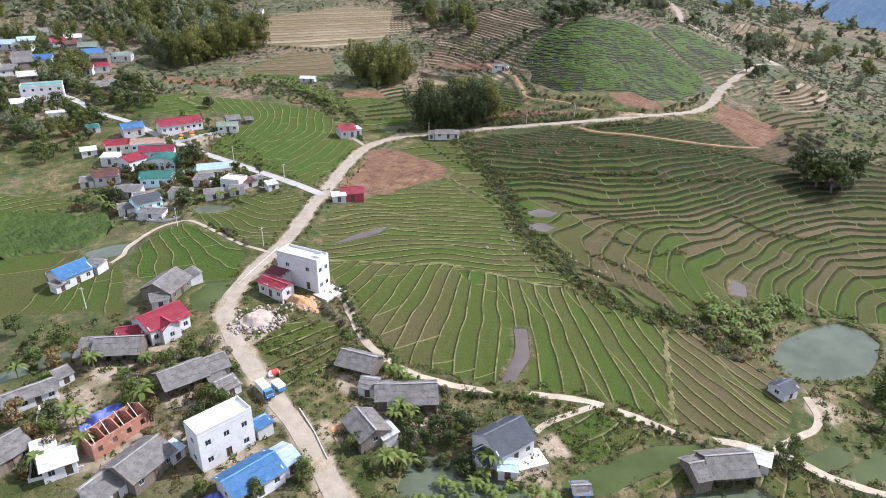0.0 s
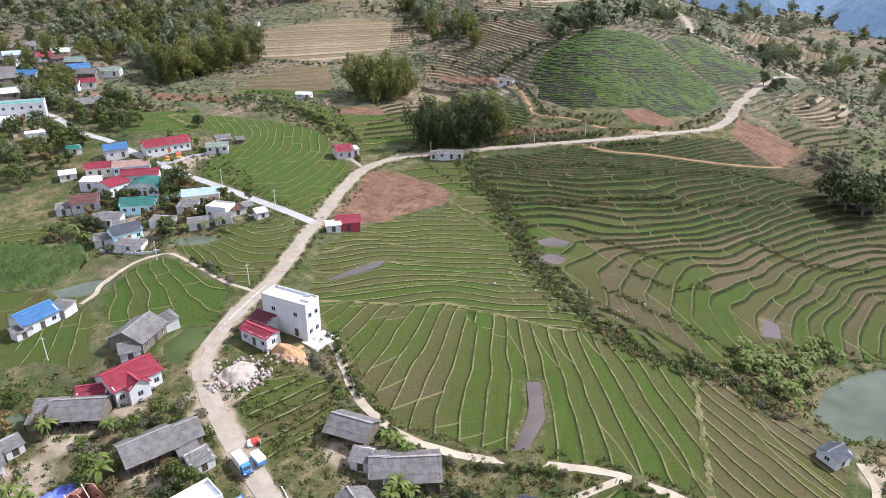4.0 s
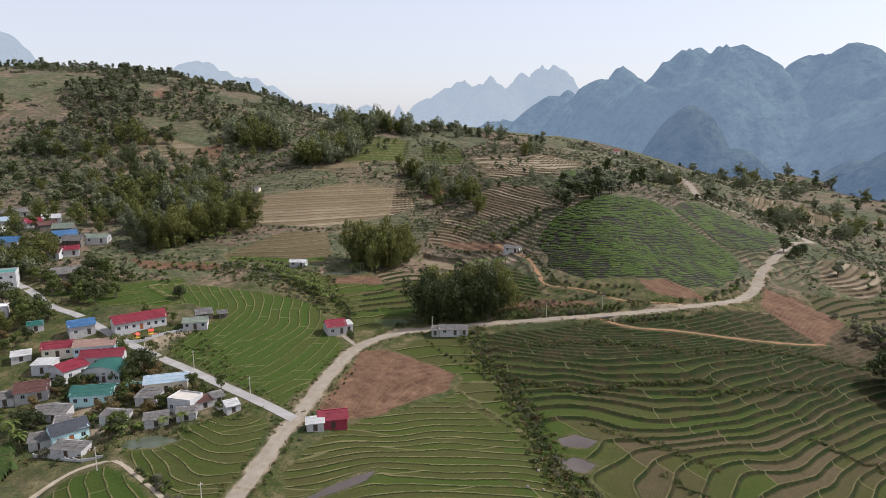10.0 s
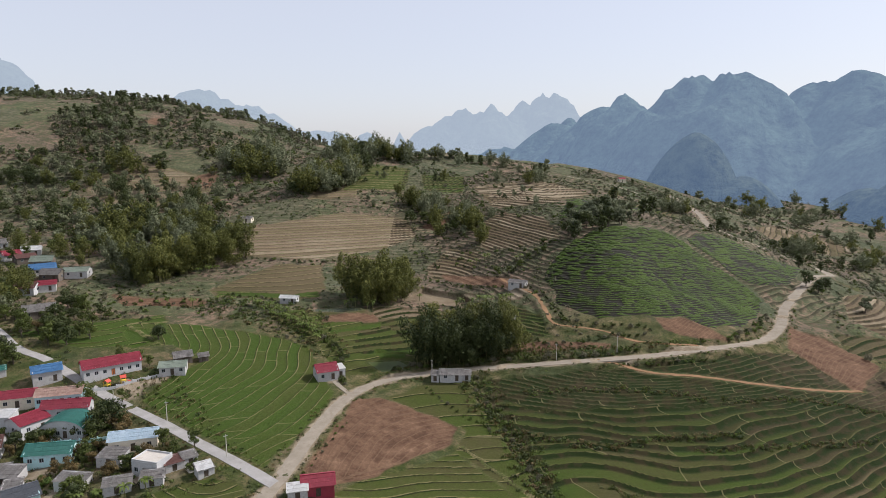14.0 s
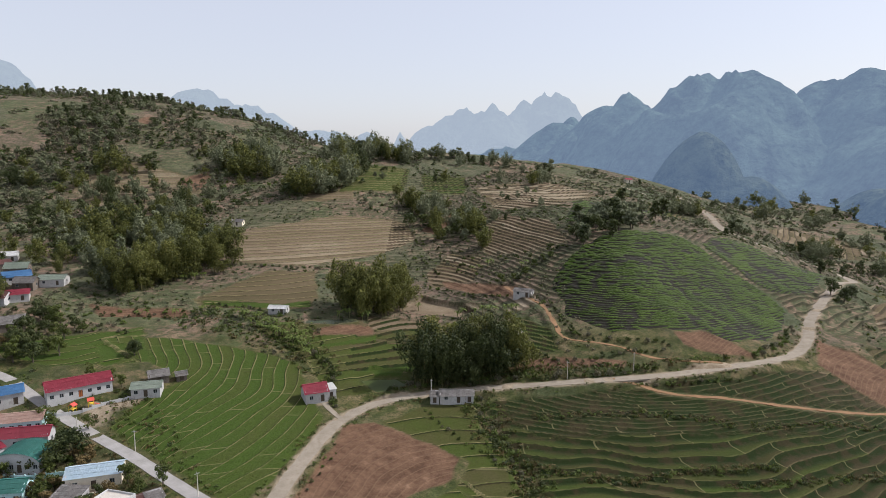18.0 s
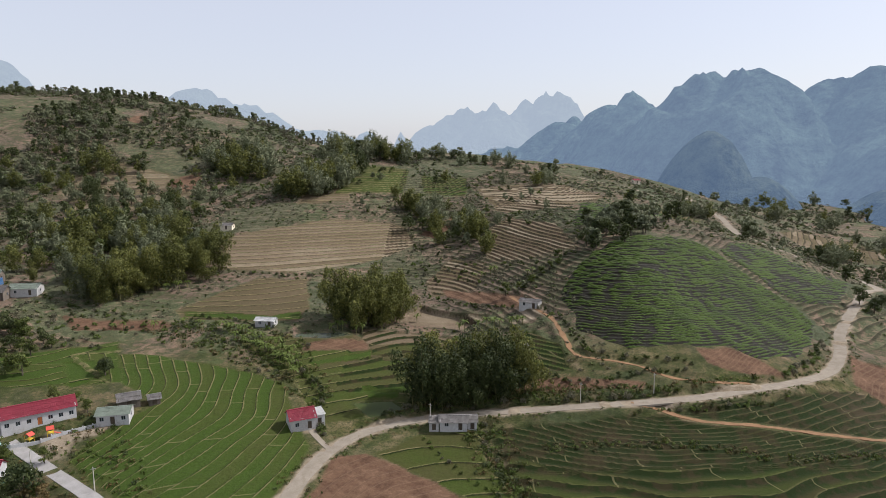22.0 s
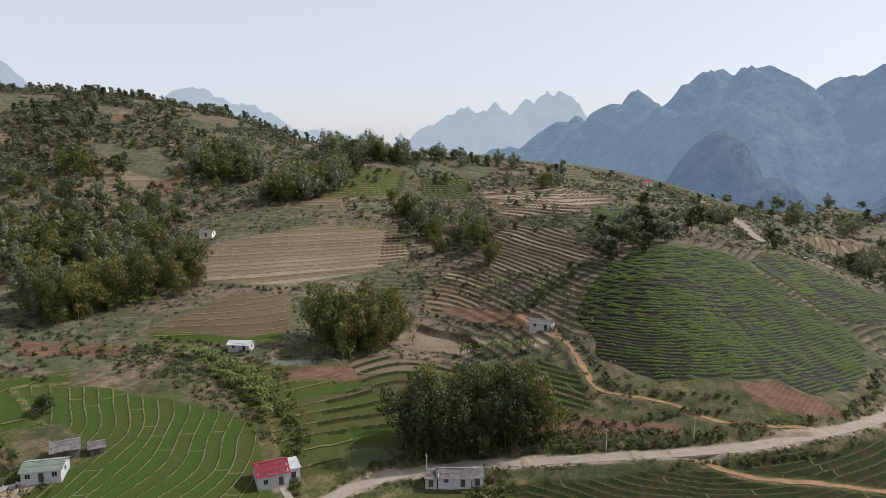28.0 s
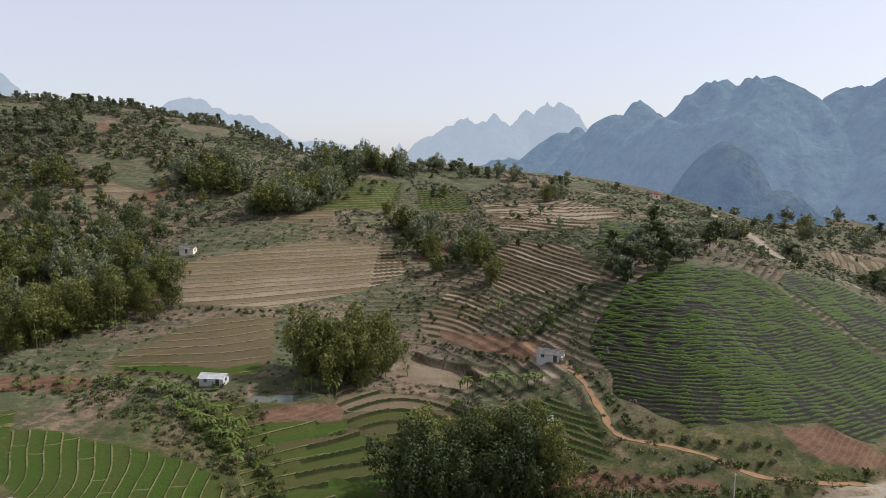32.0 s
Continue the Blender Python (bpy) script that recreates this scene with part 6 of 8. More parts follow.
def strew(kind, x, y, scale, sink=0.0):
    if kind in (P_WEED, P_SCRUB):
        to_bulk(kind, x, y, scale, sink, "weeds" if kind is P_WEED else "scrub")
    else:
        for a, b, s in zip(x, y, scale):
            plant(rng.choice(kind), float(a), float(b), float(s), sink=sink)


def along(kind, pts, gap, scale=1.0, off=1.0, jitter=0.3):
    """Plants along a line, a little to both sides."""
    r = np.random.RandomState(rng.randrange(10**6))
    x, y = np.array(curve_through(pts, gap)).T
    n = len(x)
    strew(kind, x + r.uniform(-off, off, n), y + r.uniform(-off, off, n), scale * r.uniform(1 - jitter, 1 + jitter, n))


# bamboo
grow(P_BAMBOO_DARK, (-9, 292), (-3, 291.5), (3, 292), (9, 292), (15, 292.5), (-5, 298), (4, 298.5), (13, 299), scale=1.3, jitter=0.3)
grow(P_BAMBOO, (18.5, 297), (10, 303), (19, 303), (1, 303), (-6, 303), (22, 295), scale=1.35, jitter=0.3)
grow(P_BAMBOO, (-45, 358), (-38, 357), (-30, 360), (-23, 362), (-40, 364), (-31, 368), (-22, 370), (-36, 352), (-27, 354), scale=1.5, jitter=0.25)
grow(P_BAMBOO, (-137, 371), (-130, 383), (-122, 391), (-113, 397), (-110, 410), (-143, 366), (-136, 378), (-128, 396), (-120, 405), (-150, 372), (-117, 417), (-142, 390), scale=1.45, jitter=0.25)
grow(P_BAMBOO + P_BROAD, (-185, 346), (-184, 331), (-200, 360), (-170, 400), (-190, 410), (-155, 420), (-160, 440), (-215, 440), scale=1.0)
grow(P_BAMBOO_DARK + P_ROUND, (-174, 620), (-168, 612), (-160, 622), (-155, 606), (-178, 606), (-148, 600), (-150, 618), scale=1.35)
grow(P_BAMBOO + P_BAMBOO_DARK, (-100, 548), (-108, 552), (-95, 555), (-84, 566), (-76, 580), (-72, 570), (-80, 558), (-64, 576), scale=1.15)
grow(P_ROUND + P_BAMBOO, (-52, 630), (-43, 632), (-35, 634), (-60, 640), (-70, 648), (-28, 632), (-84, 655), (-95, 662), scale=1.2)
grow(P_BAMBOO, (-257, 591), (-265, 586), (-250, 584), scale=1.3)
grow(P_ROUND + P_BROAD, (-20, 527), (-14, 523), (-24, 521), (9, 508), (14, 503), (6, 500), (-17, 488), (-12, 484), (17, 492), (3, 476), (-2, 470), (18, 470), (20, 460), scale=0.95)
grow(P_BAMBOO + P_BAMBOO_DARK + P_TALL, (-215, 520), (-222, 512), (-208, 530), (-200, 505), (-190, 520), (-180, 490), (-172, 505), (-235, 540), (-245, 548), (-228, 556), (-190, 470), (-180, 455), (-168, 462), (-200, 450), (-212, 470), (-150, 440), (-158, 430), (-145, 452), (-230, 470), (-240, 490), scale=1.15)
grow(P_TALL + P_ROUND, (72, 622), (76, 618), (80, 624), scale=1.3)
grow(P_TALL, (83, 430), (88, 436), (93, 432), (98, 440), (104, 444), (80, 424), (77, 418), (109, 436), (112, 446), (118, 452), (90, 446), (72, 424), (84, 416), (66, 428), (123, 470), (136, 520), (108, 556), (120, 548), (150, 545), scale=1.0)
grow(P_ROUND, (166, 565), (171, 570), (176, 562), (162, 556), (192, 532), (197, 526), (224, 490), (232, 486), (240, 480), scale=0.8)
grow(P_TALL + P_ROUND, (193, 534), (215, 500), (199, 545), (209, 520), (228, 510), scale=0.8)
grow(P_ROUND, (148, 247), (154, 250), (150, 254), (158, 246), (145, 252), (152, 243), (163, 250), scale=1.8)
grow(P_GREY, (164, 280), (160, 284), (168, 286), (155, 288), scale=1.1)
grow(P_WOOD + P_ROUND, (162, 558), (168, 563), (172, 557), (240, 524), (246, 529), (253, 530), (261, 533), (268, 536), (271, 502), (278, 506), (286, 516), (294, 524), scale=1.05)
grow(P_ROUND + P_BUSH, (173, 371), (177, 374), (170, 376), (181, 379), (168, 368), (183, 386), (214, 627), scale=0.85)
grow(P_TALL, (187, 357), (185, 412), (190, 520), (194, 528), scale=1.0)
scatter(P_SCRUB, [(215, 380), (200, 340), (180, 300), (260, 300), (330, 420), (360, 600), (300, 660), (250, 640), (225, 560), (200, 480)], 900, 0.8, 0.5, 1.5)
scatter(P_WOOD + P_TALL + P_BUSH, [(260, 400), (240, 330), (300, 330), (380, 520), (400, 680), (330, 660), (300, 540)], 60, 0.9, 0.4, 6)
scatter(P_SCRUB, [(230, 640), (330, 640), (460, 620), (520, 800), (480, 1000), (260, 1000), (240, 760)], 900, 1.6, 0.5, 3)
scatter(P_WOOD + P_ROUND + P_TALL, [(240, 660), (340, 650), (460, 640), (520, 800), (480, 980), (280, 980)], 60, 1.1, 0.4, 8)
scatter(P_TALL + P_ROUND, [(-720, 700), (-470, 640), (-430, 800), (-560, 930), (-760, 900)], 110, 0.95, 0.35, 7)
scatter(P_SCRUB, [(-720, 700), (-470, 640), (-400, 820), (-560, 930), (-760, 900)], 1100, 1.6, 0.5, 3)
scatter(P_ROUND + P_WOOD, [(-330, 520), (-240, 470), (-150, 470), (-140, 560), (-210, 640), (-330, 640)], 60, 0.75, 0.4, 7)
# left hill
scatter(P_TALL + P_BROAD + P_ROUND, [(-213, 366), (-284, 472), (-239, 526), (-136, 480), (-118, 425), (-150, 400)], 46, 0.95, 0.3, 6)
scatter(P_BAMBOO + P_BROAD, [(-150, 405), (-240, 470), (-215, 520), (-136, 478), (-125, 430)], 16, 0.95, 0.25, 7)
scatter(P_TALL + P_GREY + P_ROUND, [(-332, 545), (-435, 706), (-349, 800), (-208, 680), (-165, 556), (-240, 530)], 60, 0.8, 0.35, 6)
scatter(P_TALL + P_GREY, [(-205, 665), (-345, 810), (-500, 900), (-480, 930), (-300, 850), (-140, 757), (-40, 700), (-33, 656), (-140, 640)], 40, 0.8, 0.35, 6)
scatter(P_BUSH, [(-173, 545), (-203, 665), (-140, 700), (-33, 656), (60, 600), (70, 500), (30, 430), (-25, 500), (-62, 527)], 90, 1.1, 0.4, 5)
scatter(P_BUSH, [(-240, 530), (-332, 560), (-400, 690), (-250, 680), (-180, 560)], 70, 1.4, 0.4, 6)
scatter(P_TALL + P_GREY + P_BUSH, [(149, 500), (189, 608), (252, 546), (301, 513), (222, 400), (223, 460)], 6, 0.6, 0.35, 7)
scatter(P_TALL + P_BUSH + P_GREY, [(80, 560), (70, 640), (160, 640), (170, 580)], 8, 0.6, 0.3, 8)
scatter(P_BUSH + P_TALL, [(45, 412), (60, 395), (80, 405), (105, 408), (160, 420), (150, 470), (80, 480)], 26, 0.6, 0.3, 5)
scatter(P_BROAD + P_DRY + P_ROUND, [(-150, 240), (-180, 235), (-200, 285), (-165, 330), (-135, 330), (-150, 300), (-138, 262)], 40, 0.85, 0.3, 5)
# woods behind the village and up the hill
scatter(P_WOOD + P_ROUND + P_WOOD, [(-169, 375), (-148, 369), (-127, 373), (-131, 396), (-110, 406), (-117, 435), (-143, 463), (-180, 470), (-200, 440), (-190, 400)], 26, 1.25, 0.3, 8)
scatter(P_WOOD + P_ROUND + P_TALL, [(-180, 380), (-143, 463), (-209, 540), (-246, 566), (-260, 558), (-241, 480), (-215, 400)], 40, 1.1, 0.35, 9)
scatter(P_WOOD, [(-190, 610), (-160, 577), (-130, 578), (-145, 643), (-170, 641), (-191, 633)], 26, 1.5, 0.25, 7)
scatter(P_WOOD + P_ROUND, [(-113, 521), (-97, 510), (-80, 524), (-63, 547), (-74, 586), (-99, 580), (-116, 546)], 30, 1.35, 0.25, 6)
scatter(P_WOOD + P_ROUND, [(-108, 680), (-76, 598), (-32, 610), (-39, 670), (-99, 741)], 30, 1.4, 0.25, 8)
scatter(P_TALL + P_GREY, [(-399, 725), (-326, 611), (-275, 620), (-304, 698), (-357, 739)], 70, 0.85, 0.3, 5)
scatter(P_WOOD + P_ROUND, [(-26, 484), (-6, 478), (-6, 530), (-28, 520)], 9, 1.2, 0.2, 6)
scatter(P_TALL + P_ROUND, [(54, 391), (66, 383), (88, 401), (101, 452), (69, 435)], 26, 0.95, 0.25, 5)
scatter(P_WOOD + P_TALL, [(218, 503), (226, 481), (273, 556), (239, 535)], 10, 1.0, 0.25, 6)
scatter(P_WOOD + P_BROAD, [(-1, 478), (13, 473), (18, 432), (23, 471), (8, 513)], 10, 1.1, 0.2, 5)
grow(P_WOOD, (62, 585), (68, 590), (73, 598), (157, 550), (166, 556), (176, 560), (200, 550), scale=1.0)
scatter(P_ROUND + P_BROAD + P_WOOD, [(-172, 246), (-136, 244), (-146, 273), (-205, 305), (-215, 260)], 26, 0.75, 0.25, 6)
scatter(P_ROUND + P_WOOD, [(-186, 312), (-168, 311), (-196, 370), (-204, 347)], 14, 0.95, 0.2, 6)
scatter(P_ROUND + P_BROAD, [(-152, 290), (-129, 288), (-132, 320), (-164, 344)], 20, 0.8, 0.25, 6)
scatter(P_WOOD + P_ROUND + P_TALL, [(-300, 470), (-330, 560), (-240, 640), (-150, 560), (-125, 455), (-170, 400)], 30, 0.85, 0.4, 8)
scatter(P_WOOD + P_TALL + P_ROUND, [(-60, 480), (-60, 600), (60, 640), (60, 480), (20, 430)], 24, 0.7, 0.4, 8)
scatter(P_TALL + P_ROUND + P_WOOD, [(105, 470), (120, 620), (200, 620), (300, 520), (225, 410), (190, 440)], 14, 0.6, 0.4, 7)
scatter(P_WOOD + P_ROUND + P_TALL, [(-120, 640), (-60, 700), (60, 660), (60, 630), (-30, 640)], 26, 0.95, 0.4, 7)
scatter(P_TALL + P_GREY + P_ROUND, [(-330, 640), (-240, 640), (-160, 690), (-140, 740), (-260, 790), (-380, 790)], 60, 0.75, 0.4, 6)
scatter(P_TALL + P_ROUND + P_GREY, [(-420, 800), (-300, 880), (-140, 860), (-60, 740), (-100, 700), (-260, 790)], 70, 0.9, 0.4, 7)
scatter(P_TALL + P_GREY + P_ROUND, [(54, 635), (105, 640), (200, 615), (250, 595), (320, 590), (320, 660), (60, 700)], 14, 0.6, 0.4, 6)
scatter(P_SCRUB, [(54, 620), (105, 630), (200, 600), (320, 560), (320, 660), (60, 700)], 500, 0.7, 0.5, 2)
# low scrub all over the slopes
scatter(P_SCRUB, [(-170, 345), (-100, 345), (-60, 300), (-20, 296), (20, 300), (60, 300), (44, 330), (56, 400), (110, 420), (60, 520), (-30, 500), (-130, 520), (-160, 420)], 2300, 0.5, 0.5, 1.2)
scatter(P_SCRUB, [(-165, 240), (-250, 280), (-300, 420), (-160, 400), (-130, 345), (-120, 300), (-140, 270)], 700, 0.6, 0.5, 1.5)
scatter(P_SCRUB, [(140, 300), (150, 320), (175, 380), (230, 420), (260, 330), (210, 240), (170, 250)], 700, 0.5, 0.5, 1.5)
scatter(P_SCRUB, [(-150, 450), (-330, 480), (-470, 640), (-560, 800), (-420, 900), (-200, 800), (-110, 640), (-120, 520)], 3000, 1.15, 0.5, 2.0)
scatter(P_SCRUB, [(-120, 520), (-110, 640), (-140, 720), (60, 700), (240, 640), (210, 600), (100, 520), (40, 505), (-30, 500), (-60, 500)], 1500, 0.85, 0.5, 2.0)
scatter(P_TALL + P_GREY + P_ROUND, [(-600, 780), (-480, 700), (-330, 740), (-200, 700), (-140, 760), (-260, 860), (-420, 930), (-600, 930)], 150, 0.8, 0.35, 5)
scatter(P_TALL + P_GREY + P_ROUND, [(-470, 640), (-330, 500), (-200, 470), (-130, 500), (-150, 640), (-240, 720), (-380, 740)], 130, 0.7, 0.4, 5)
scatter(P_SCRUB, [(-135, 400), (-300, 470), (-330, 560), (-240, 600), (-170, 545), (-125, 455)], 1000, 0.75, 0.6, 1.2)
scatter(P_SCRUB, [(-240, 600), (-330, 560), (-450, 720), (-360, 810), (-205, 670), (-170, 560)], 1200, 0.8, 0.6, 1.2)
scatter(P_SCRUB, [(-170, 545), (-203, 665), (-140, 720), (-33, 656), (60, 620), (70, 500), (56, 460), (20, 500), (-25, 500), (-62, 527), (-125, 500)], 1100, 0.7, 0.6, 1.2)
scatter(P_SCRUB, [(50, 410), (70, 500), (80, 620), (190, 620), (300, 515), (225, 400), (170, 412), (110, 410)], 1100, 0.7, 0.6, 1.2)
scatter(P_BUSH, [(-30, 420), (-20, 470), (5, 470), (18, 430), (40, 400), (30, 372), (0, 410)], 70, 0.65, 0.4, 2.5)
scatter(P_SCRUB, [(-330, 800), (-205, 690), (-60, 690), (-120, 790), (-420, 900)], 600, 1.4, 0.5, 2)
scatter(P_BUSH, [(-60, 305), (-110, 345), (-100, 352), (-56, 340), (-44, 318)], 60, 0.5, 0.4, 2)
scatter(P_BUSH, [(-128, 318), (-165, 340), (-150, 362), (-105, 352), (-100, 330)], 60, 0.6, 0.4, 2.2)
scatter(P_BUSH, [(150, 300), (180, 330), (230, 400), (280, 380), (240, 300), (200, 250)], 120, 0.8, 0.5, 3)
scatter(P_TALL + P_BROAD, [(-135, 410), (-300, 480), (-330, 560), (-240, 600), (-170, 545), (-125, 470)], 60, 0.7, 0.3, 6)
scatter(P_TALL + P_GREY + P_ROUND, [(-240, 600), (-330, 560), (-450, 720), (-360, 810), (-205, 670), (-170, 560)], 90, 0.65, 0.35, 5)
scatter(P_BROAD + P_BAMBOO + P_BUSH, [(-172, 320), (-280, 340), (-290, 430), (-200, 425), (-165, 350)], 70, 0.8, 0.3, 7)


# ---- plants round the houses ----
grow(P_BROAD, (-57, 114), (-60, 103.5), (-40, 102), (-46, 104.5), (-43, 103), (-24, 88.5), (-31, 82.5), scale=0.72)
grow(P_DRY, (-55, 100.5), (-75, 116.5), (-82, 116.5), (-78, 119), (-72, 123), (-80, 99), (-70, 92), (-74, 94), scale=0.85)
grow(P_BUSH, (-66, 124), (-50, 119), (-54, 118), (-47, 121), (-51, 123), (-57, 118), (-62, 117), (-44, 116), (-86, 101), (-84, 96), (-81, 112), (-66, 113), (-63, 111), (-88, 120), (-93, 124), (-78, 126), (-72, 131), (-68, 133), scale=1.0)
grow(P_ROUND, (-3, 99.5), (-0.5, 101), (-6, 98.5), (2, 99), scale=0.55)
grow(P_BROAD, (-15, 97), (-17, 95.5), (-12, 122), (-10, 118.5), (66, 99.5), (70, 102), (68, 97), (63, 99), scale=0.5)
grow(P_ROUND, (-95, 241.5), (-97, 237.5), scale=0.95)
grow(P_BROAD, (-108, 254), (-111, 256), (-98, 254), (-104, 279), (-100, 277), (-112, 282), (-122, 235), (-112, 232), (-70, 224), (-66, 227), scale=0.6)
grow(P_DRY, (-94, 218), (-90, 222), (-78, 219), (-82, 215), (-118, 222), (-96, 226), scale=0.85)
grow(P_DRY + P_ROUND, (-108, 302), (-107, 300), scale=0.7)
grow(P_BUSH, (-70, 220), (-76, 221), (-62, 216), (-86, 208), (-80, 206), (-100, 197), (-108, 207), (-114, 212), (-98, 214), (-118, 236), (-130, 236), scale=1.1)
grow(P_BANANA, (-88, 205), (-84, 203), (-80, 205), (-74, 206), (-70, 208), (-113, 206), (-116, 209), (-110, 203), (-73, 115), (-60, 106), (-57, 107), (-58, 104), (-71, 100), (-68, 98), (-88, 113), (-8, 105), (-6, 104), (-9, 103), (-9, 115), (-7, 113.5), (-11, 116),
     (-8, 93), (-10, 92), (-6, 93.5), (9, 93), (8, 91), (-64, 92), (-70, 88), (-62, 116), scale=0.95)
for k in range(16):
    grow(P_BANANA, (-4 + k * 1.6 + rng.uniform(-0.5, 0.5), 87 + rng.uniform(-2.5, 2.5)), scale=0.7)
# pond-side thicket
scatter(P_BANANA, [(68, 152), (74, 160), (84, 158), (98, 166), (104, 164), (90, 152), (82, 142), (80, 133), (76, 134), (70, 146)], 44, 0.8, 0.2, 1.8)
scatter(P_BUSH + P_BROAD, [(66, 150), (74, 162), (98, 168), (106, 163), (90, 152), (82, 142), (80, 132), (76, 133), (68, 146)], 34, 0.42, 0.25, 2.0)
scatter(P_BANANA + P_BUSH + P_BROAD, [(84, 107), (94, 112), (104, 126), (116, 140), (124, 132), (104, 108), (90, 103)], 46, 0.85, 0.2, 2.0)
# trees between the houses
scatter(P_ROUND + P_BROAD + P_DRY, [(-125, 205), (-128, 250), (-112, 255), (-84, 237), (-64, 221), (-64, 216), (-85, 203)], 34, 0.55, 0.3, 4)
scatter(P_BUSH + P_DRY, [(-125, 205), (-128, 250), (-112, 255), (-84, 237), (-64, 221), (-64, 216), (-85, 203)], 30, 0.7, 0.3, 3)
scatter(P_ROUND + P_BROAD + P_DRY, [(-95, 86), (-98, 130), (-64, 126), (-52, 120), (-40, 100), (-24, 82)], 26, 0.55, 0.3, 4)
scatter(P_ROUND + P_BROAD, [(-140, 262), (-215, 300), (-230, 350), (-175, 335), (-140, 300)], 40, 0.75, 0.3, 5)
scatter(P_BROAD + P_ROUND, [(-8, 110), (8, 105), (20, 96), (12, 90), (-14, 96)], 14, 0.5, 0.2, 3)
# hedges along the track, the road and the creek
along(P_BUSH, [(-26.5, 149.5), (-23.5, 143.5), (-20.5, 136), (-17, 129)], 1.7, 0.62, 0.5)
along(P_BUSH, [(-29, 141), (-25, 136), (-21.5, 129)], 2.0, 0.6, 0.6)
along(P_BUSH, [(-14, 121), (-8, 117), (2, 112.6), (12, 112), (24, 111.2)], 1.9, 0.6, 0.6)
along(P_BUSH, [(36, 109.5), (44, 105), (50, 102.6)], 1.8, 0.5, 0.4)
along(P_BUSH, CREEK[:6], 2.2, 0.62, 1.0)
along(P_BUSH, CREEK[5:], 2.6, 0.6, 2.0)
along(P_BUSH, [(-8, 274), (-2, 265), (4, 256), (12, 248)], 3.0, 0.4, 0.6)
for line in ([(54, 199), (60, 192), (66, 188), (78, 192)], [(103, 222), (115, 211), (136, 209)], [(46, 184), (61, 168), (75, 155)], [(68, 238), (96, 243), (126, 250)], [(39, 223), (55, 213), (69, 204)], [(84, 262), (120, 268), (150, 262)], [(24, 268), (60, 266), (80, 262)]):
    along(P_WEED, line, 0.4, 0.9, 1.5)
along(P_WEED, [(20, 247), (40, 240), (60, 243), (85, 246)], 0.4, 1.1, 1.6)
along(P_BUSH, [(-56, 171), (-66, 182), (-62, 178), (-70, 185)], 2.0, 0.6, 1.0)
along(P_BUSH, [(-37, 196), (-36, 212), (-33, 228), (-30, 246)], 4.0, 0.3, 0.5)
along(P_BUSH, [(-39, 291), (-41, 299), (-44, 305), (-48, 311), (-54, 318)], 1.5, 0.75, 1.4)
along(P_BUSH, [(-34.5, 273), (-36.5, 280), (-38.5, 288)], 1.6, 0.62, 0.7)
along(P_BUSH, [(-20, 286), (-14, 290), (22, 290), (30, 288.5), (40, 287.5), (52, 286.5), (64, 288)], 2.4, 0.7, 0.8)
along(P_BUSH, [(22, 300), (28, 306), (36, 296), (46, 295), (58, 296), (70, 296)], 2.4, 0.6, 0.8)
along(P_BUSH, [(30, 360), (38, 342), (42, 326), (44, 312), (58, 304), (74, 301)], 2.6, 0.62, 1.0)
along(P_BUSH, [(104, 303), (112, 310), (120, 318), (131, 334)], 2.6, 0.75, 1.0)
along(P_BUSH, [(58, 280), (66, 279), (90, 284)], 2.4, 0.5, 0.6)
along(P_BUSH, [(-10, 395), (4, 378), (16, 366), (24, 358)], 2.2, 0.6, 1.2)
along(P_BUSH, [(2, 340), (8, 330), (12, 322), (6, 314)], 2.0, 0.95, 1.8)
along(P_BUSH + P_BROAD, [(24, 372), (34, 378), (44, 386), (52, 396)], 3.0, 0.62, 2.0)
along(P_BUSH, [(-100, 356), (-84, 352), (-66, 344)], 3.0, 0.6, 1.0)
along(P_BUSH, [(-112, 404), (-92, 408), (-70, 410), (-52, 420)], 3.0, 0.6, 1.0)
# bananas on the bank above the green paddies
along(P_BANANA, [(-84, 342), (-76, 337), (-70, 332), (-63, 327), (-57, 322), (-53, 318)], 1.7, 0.85, 1.6)
along(P_BANANA, [(-76, 330), (-68, 325), (-60, 319), (-52, 312), (-49, 306)], 2.0, 0.85, 1.2)
grow(P_BANANA, (-126, 342), (-123, 344), (-111, 343), (-101, 346), (-94, 344), (-45, 345), (-43, 346.5), (-41, 346), (-36, 347), (-34, 348), (-14, 365), (3, 352), (5, 350), (10, 348), (13, 348), (16, 346), (18, 345), (22, 342), (24, 341), (26, 341), (11, 408), (14, 406), (18, 405), (20, 407), (33, 387), (35, 388), (-124, 384), (-118, 384), (-121, 387), (-116, 388), scale=0.9)
for k, ob in enumerate(protos):                              # the first of each kind stands on the western slope
    px_, py_ = -300 - 13 * (k % 6), 470 + 17 * (k // 6)
    ob.matrix_world = pose(px_, py_, top(px_, py_))
# weeds and grass
scatter(P_WEED, [(-95, 85), (-95, 135), (-60, 140), (-56, 128), (-30, 96), (-20, 80)], 700, 1.0, 0.5, 0.8)
scatter(P_WEED, [(-34, 104), (-48, 128), (-36, 140), (-22, 132), (-14, 120), (-4, 116), (30, 111), (60, 100), (84, 92), (60, 78), (-10, 80)], 1200, 0.9, 0.5, 0.8)
scatter(P_WEED, [(64, 150), (76, 164), (120, 168), (125, 130), (100, 100), (78, 104), (84, 125)], 700, 1.1, 0.5, 0.8)
scatter(P_WEED, [(-130, 195), (-130, 250), (-95, 280), (-50, 222), (-50, 212), (-82, 192)], 900, 1.0, 0.5, 1.0)
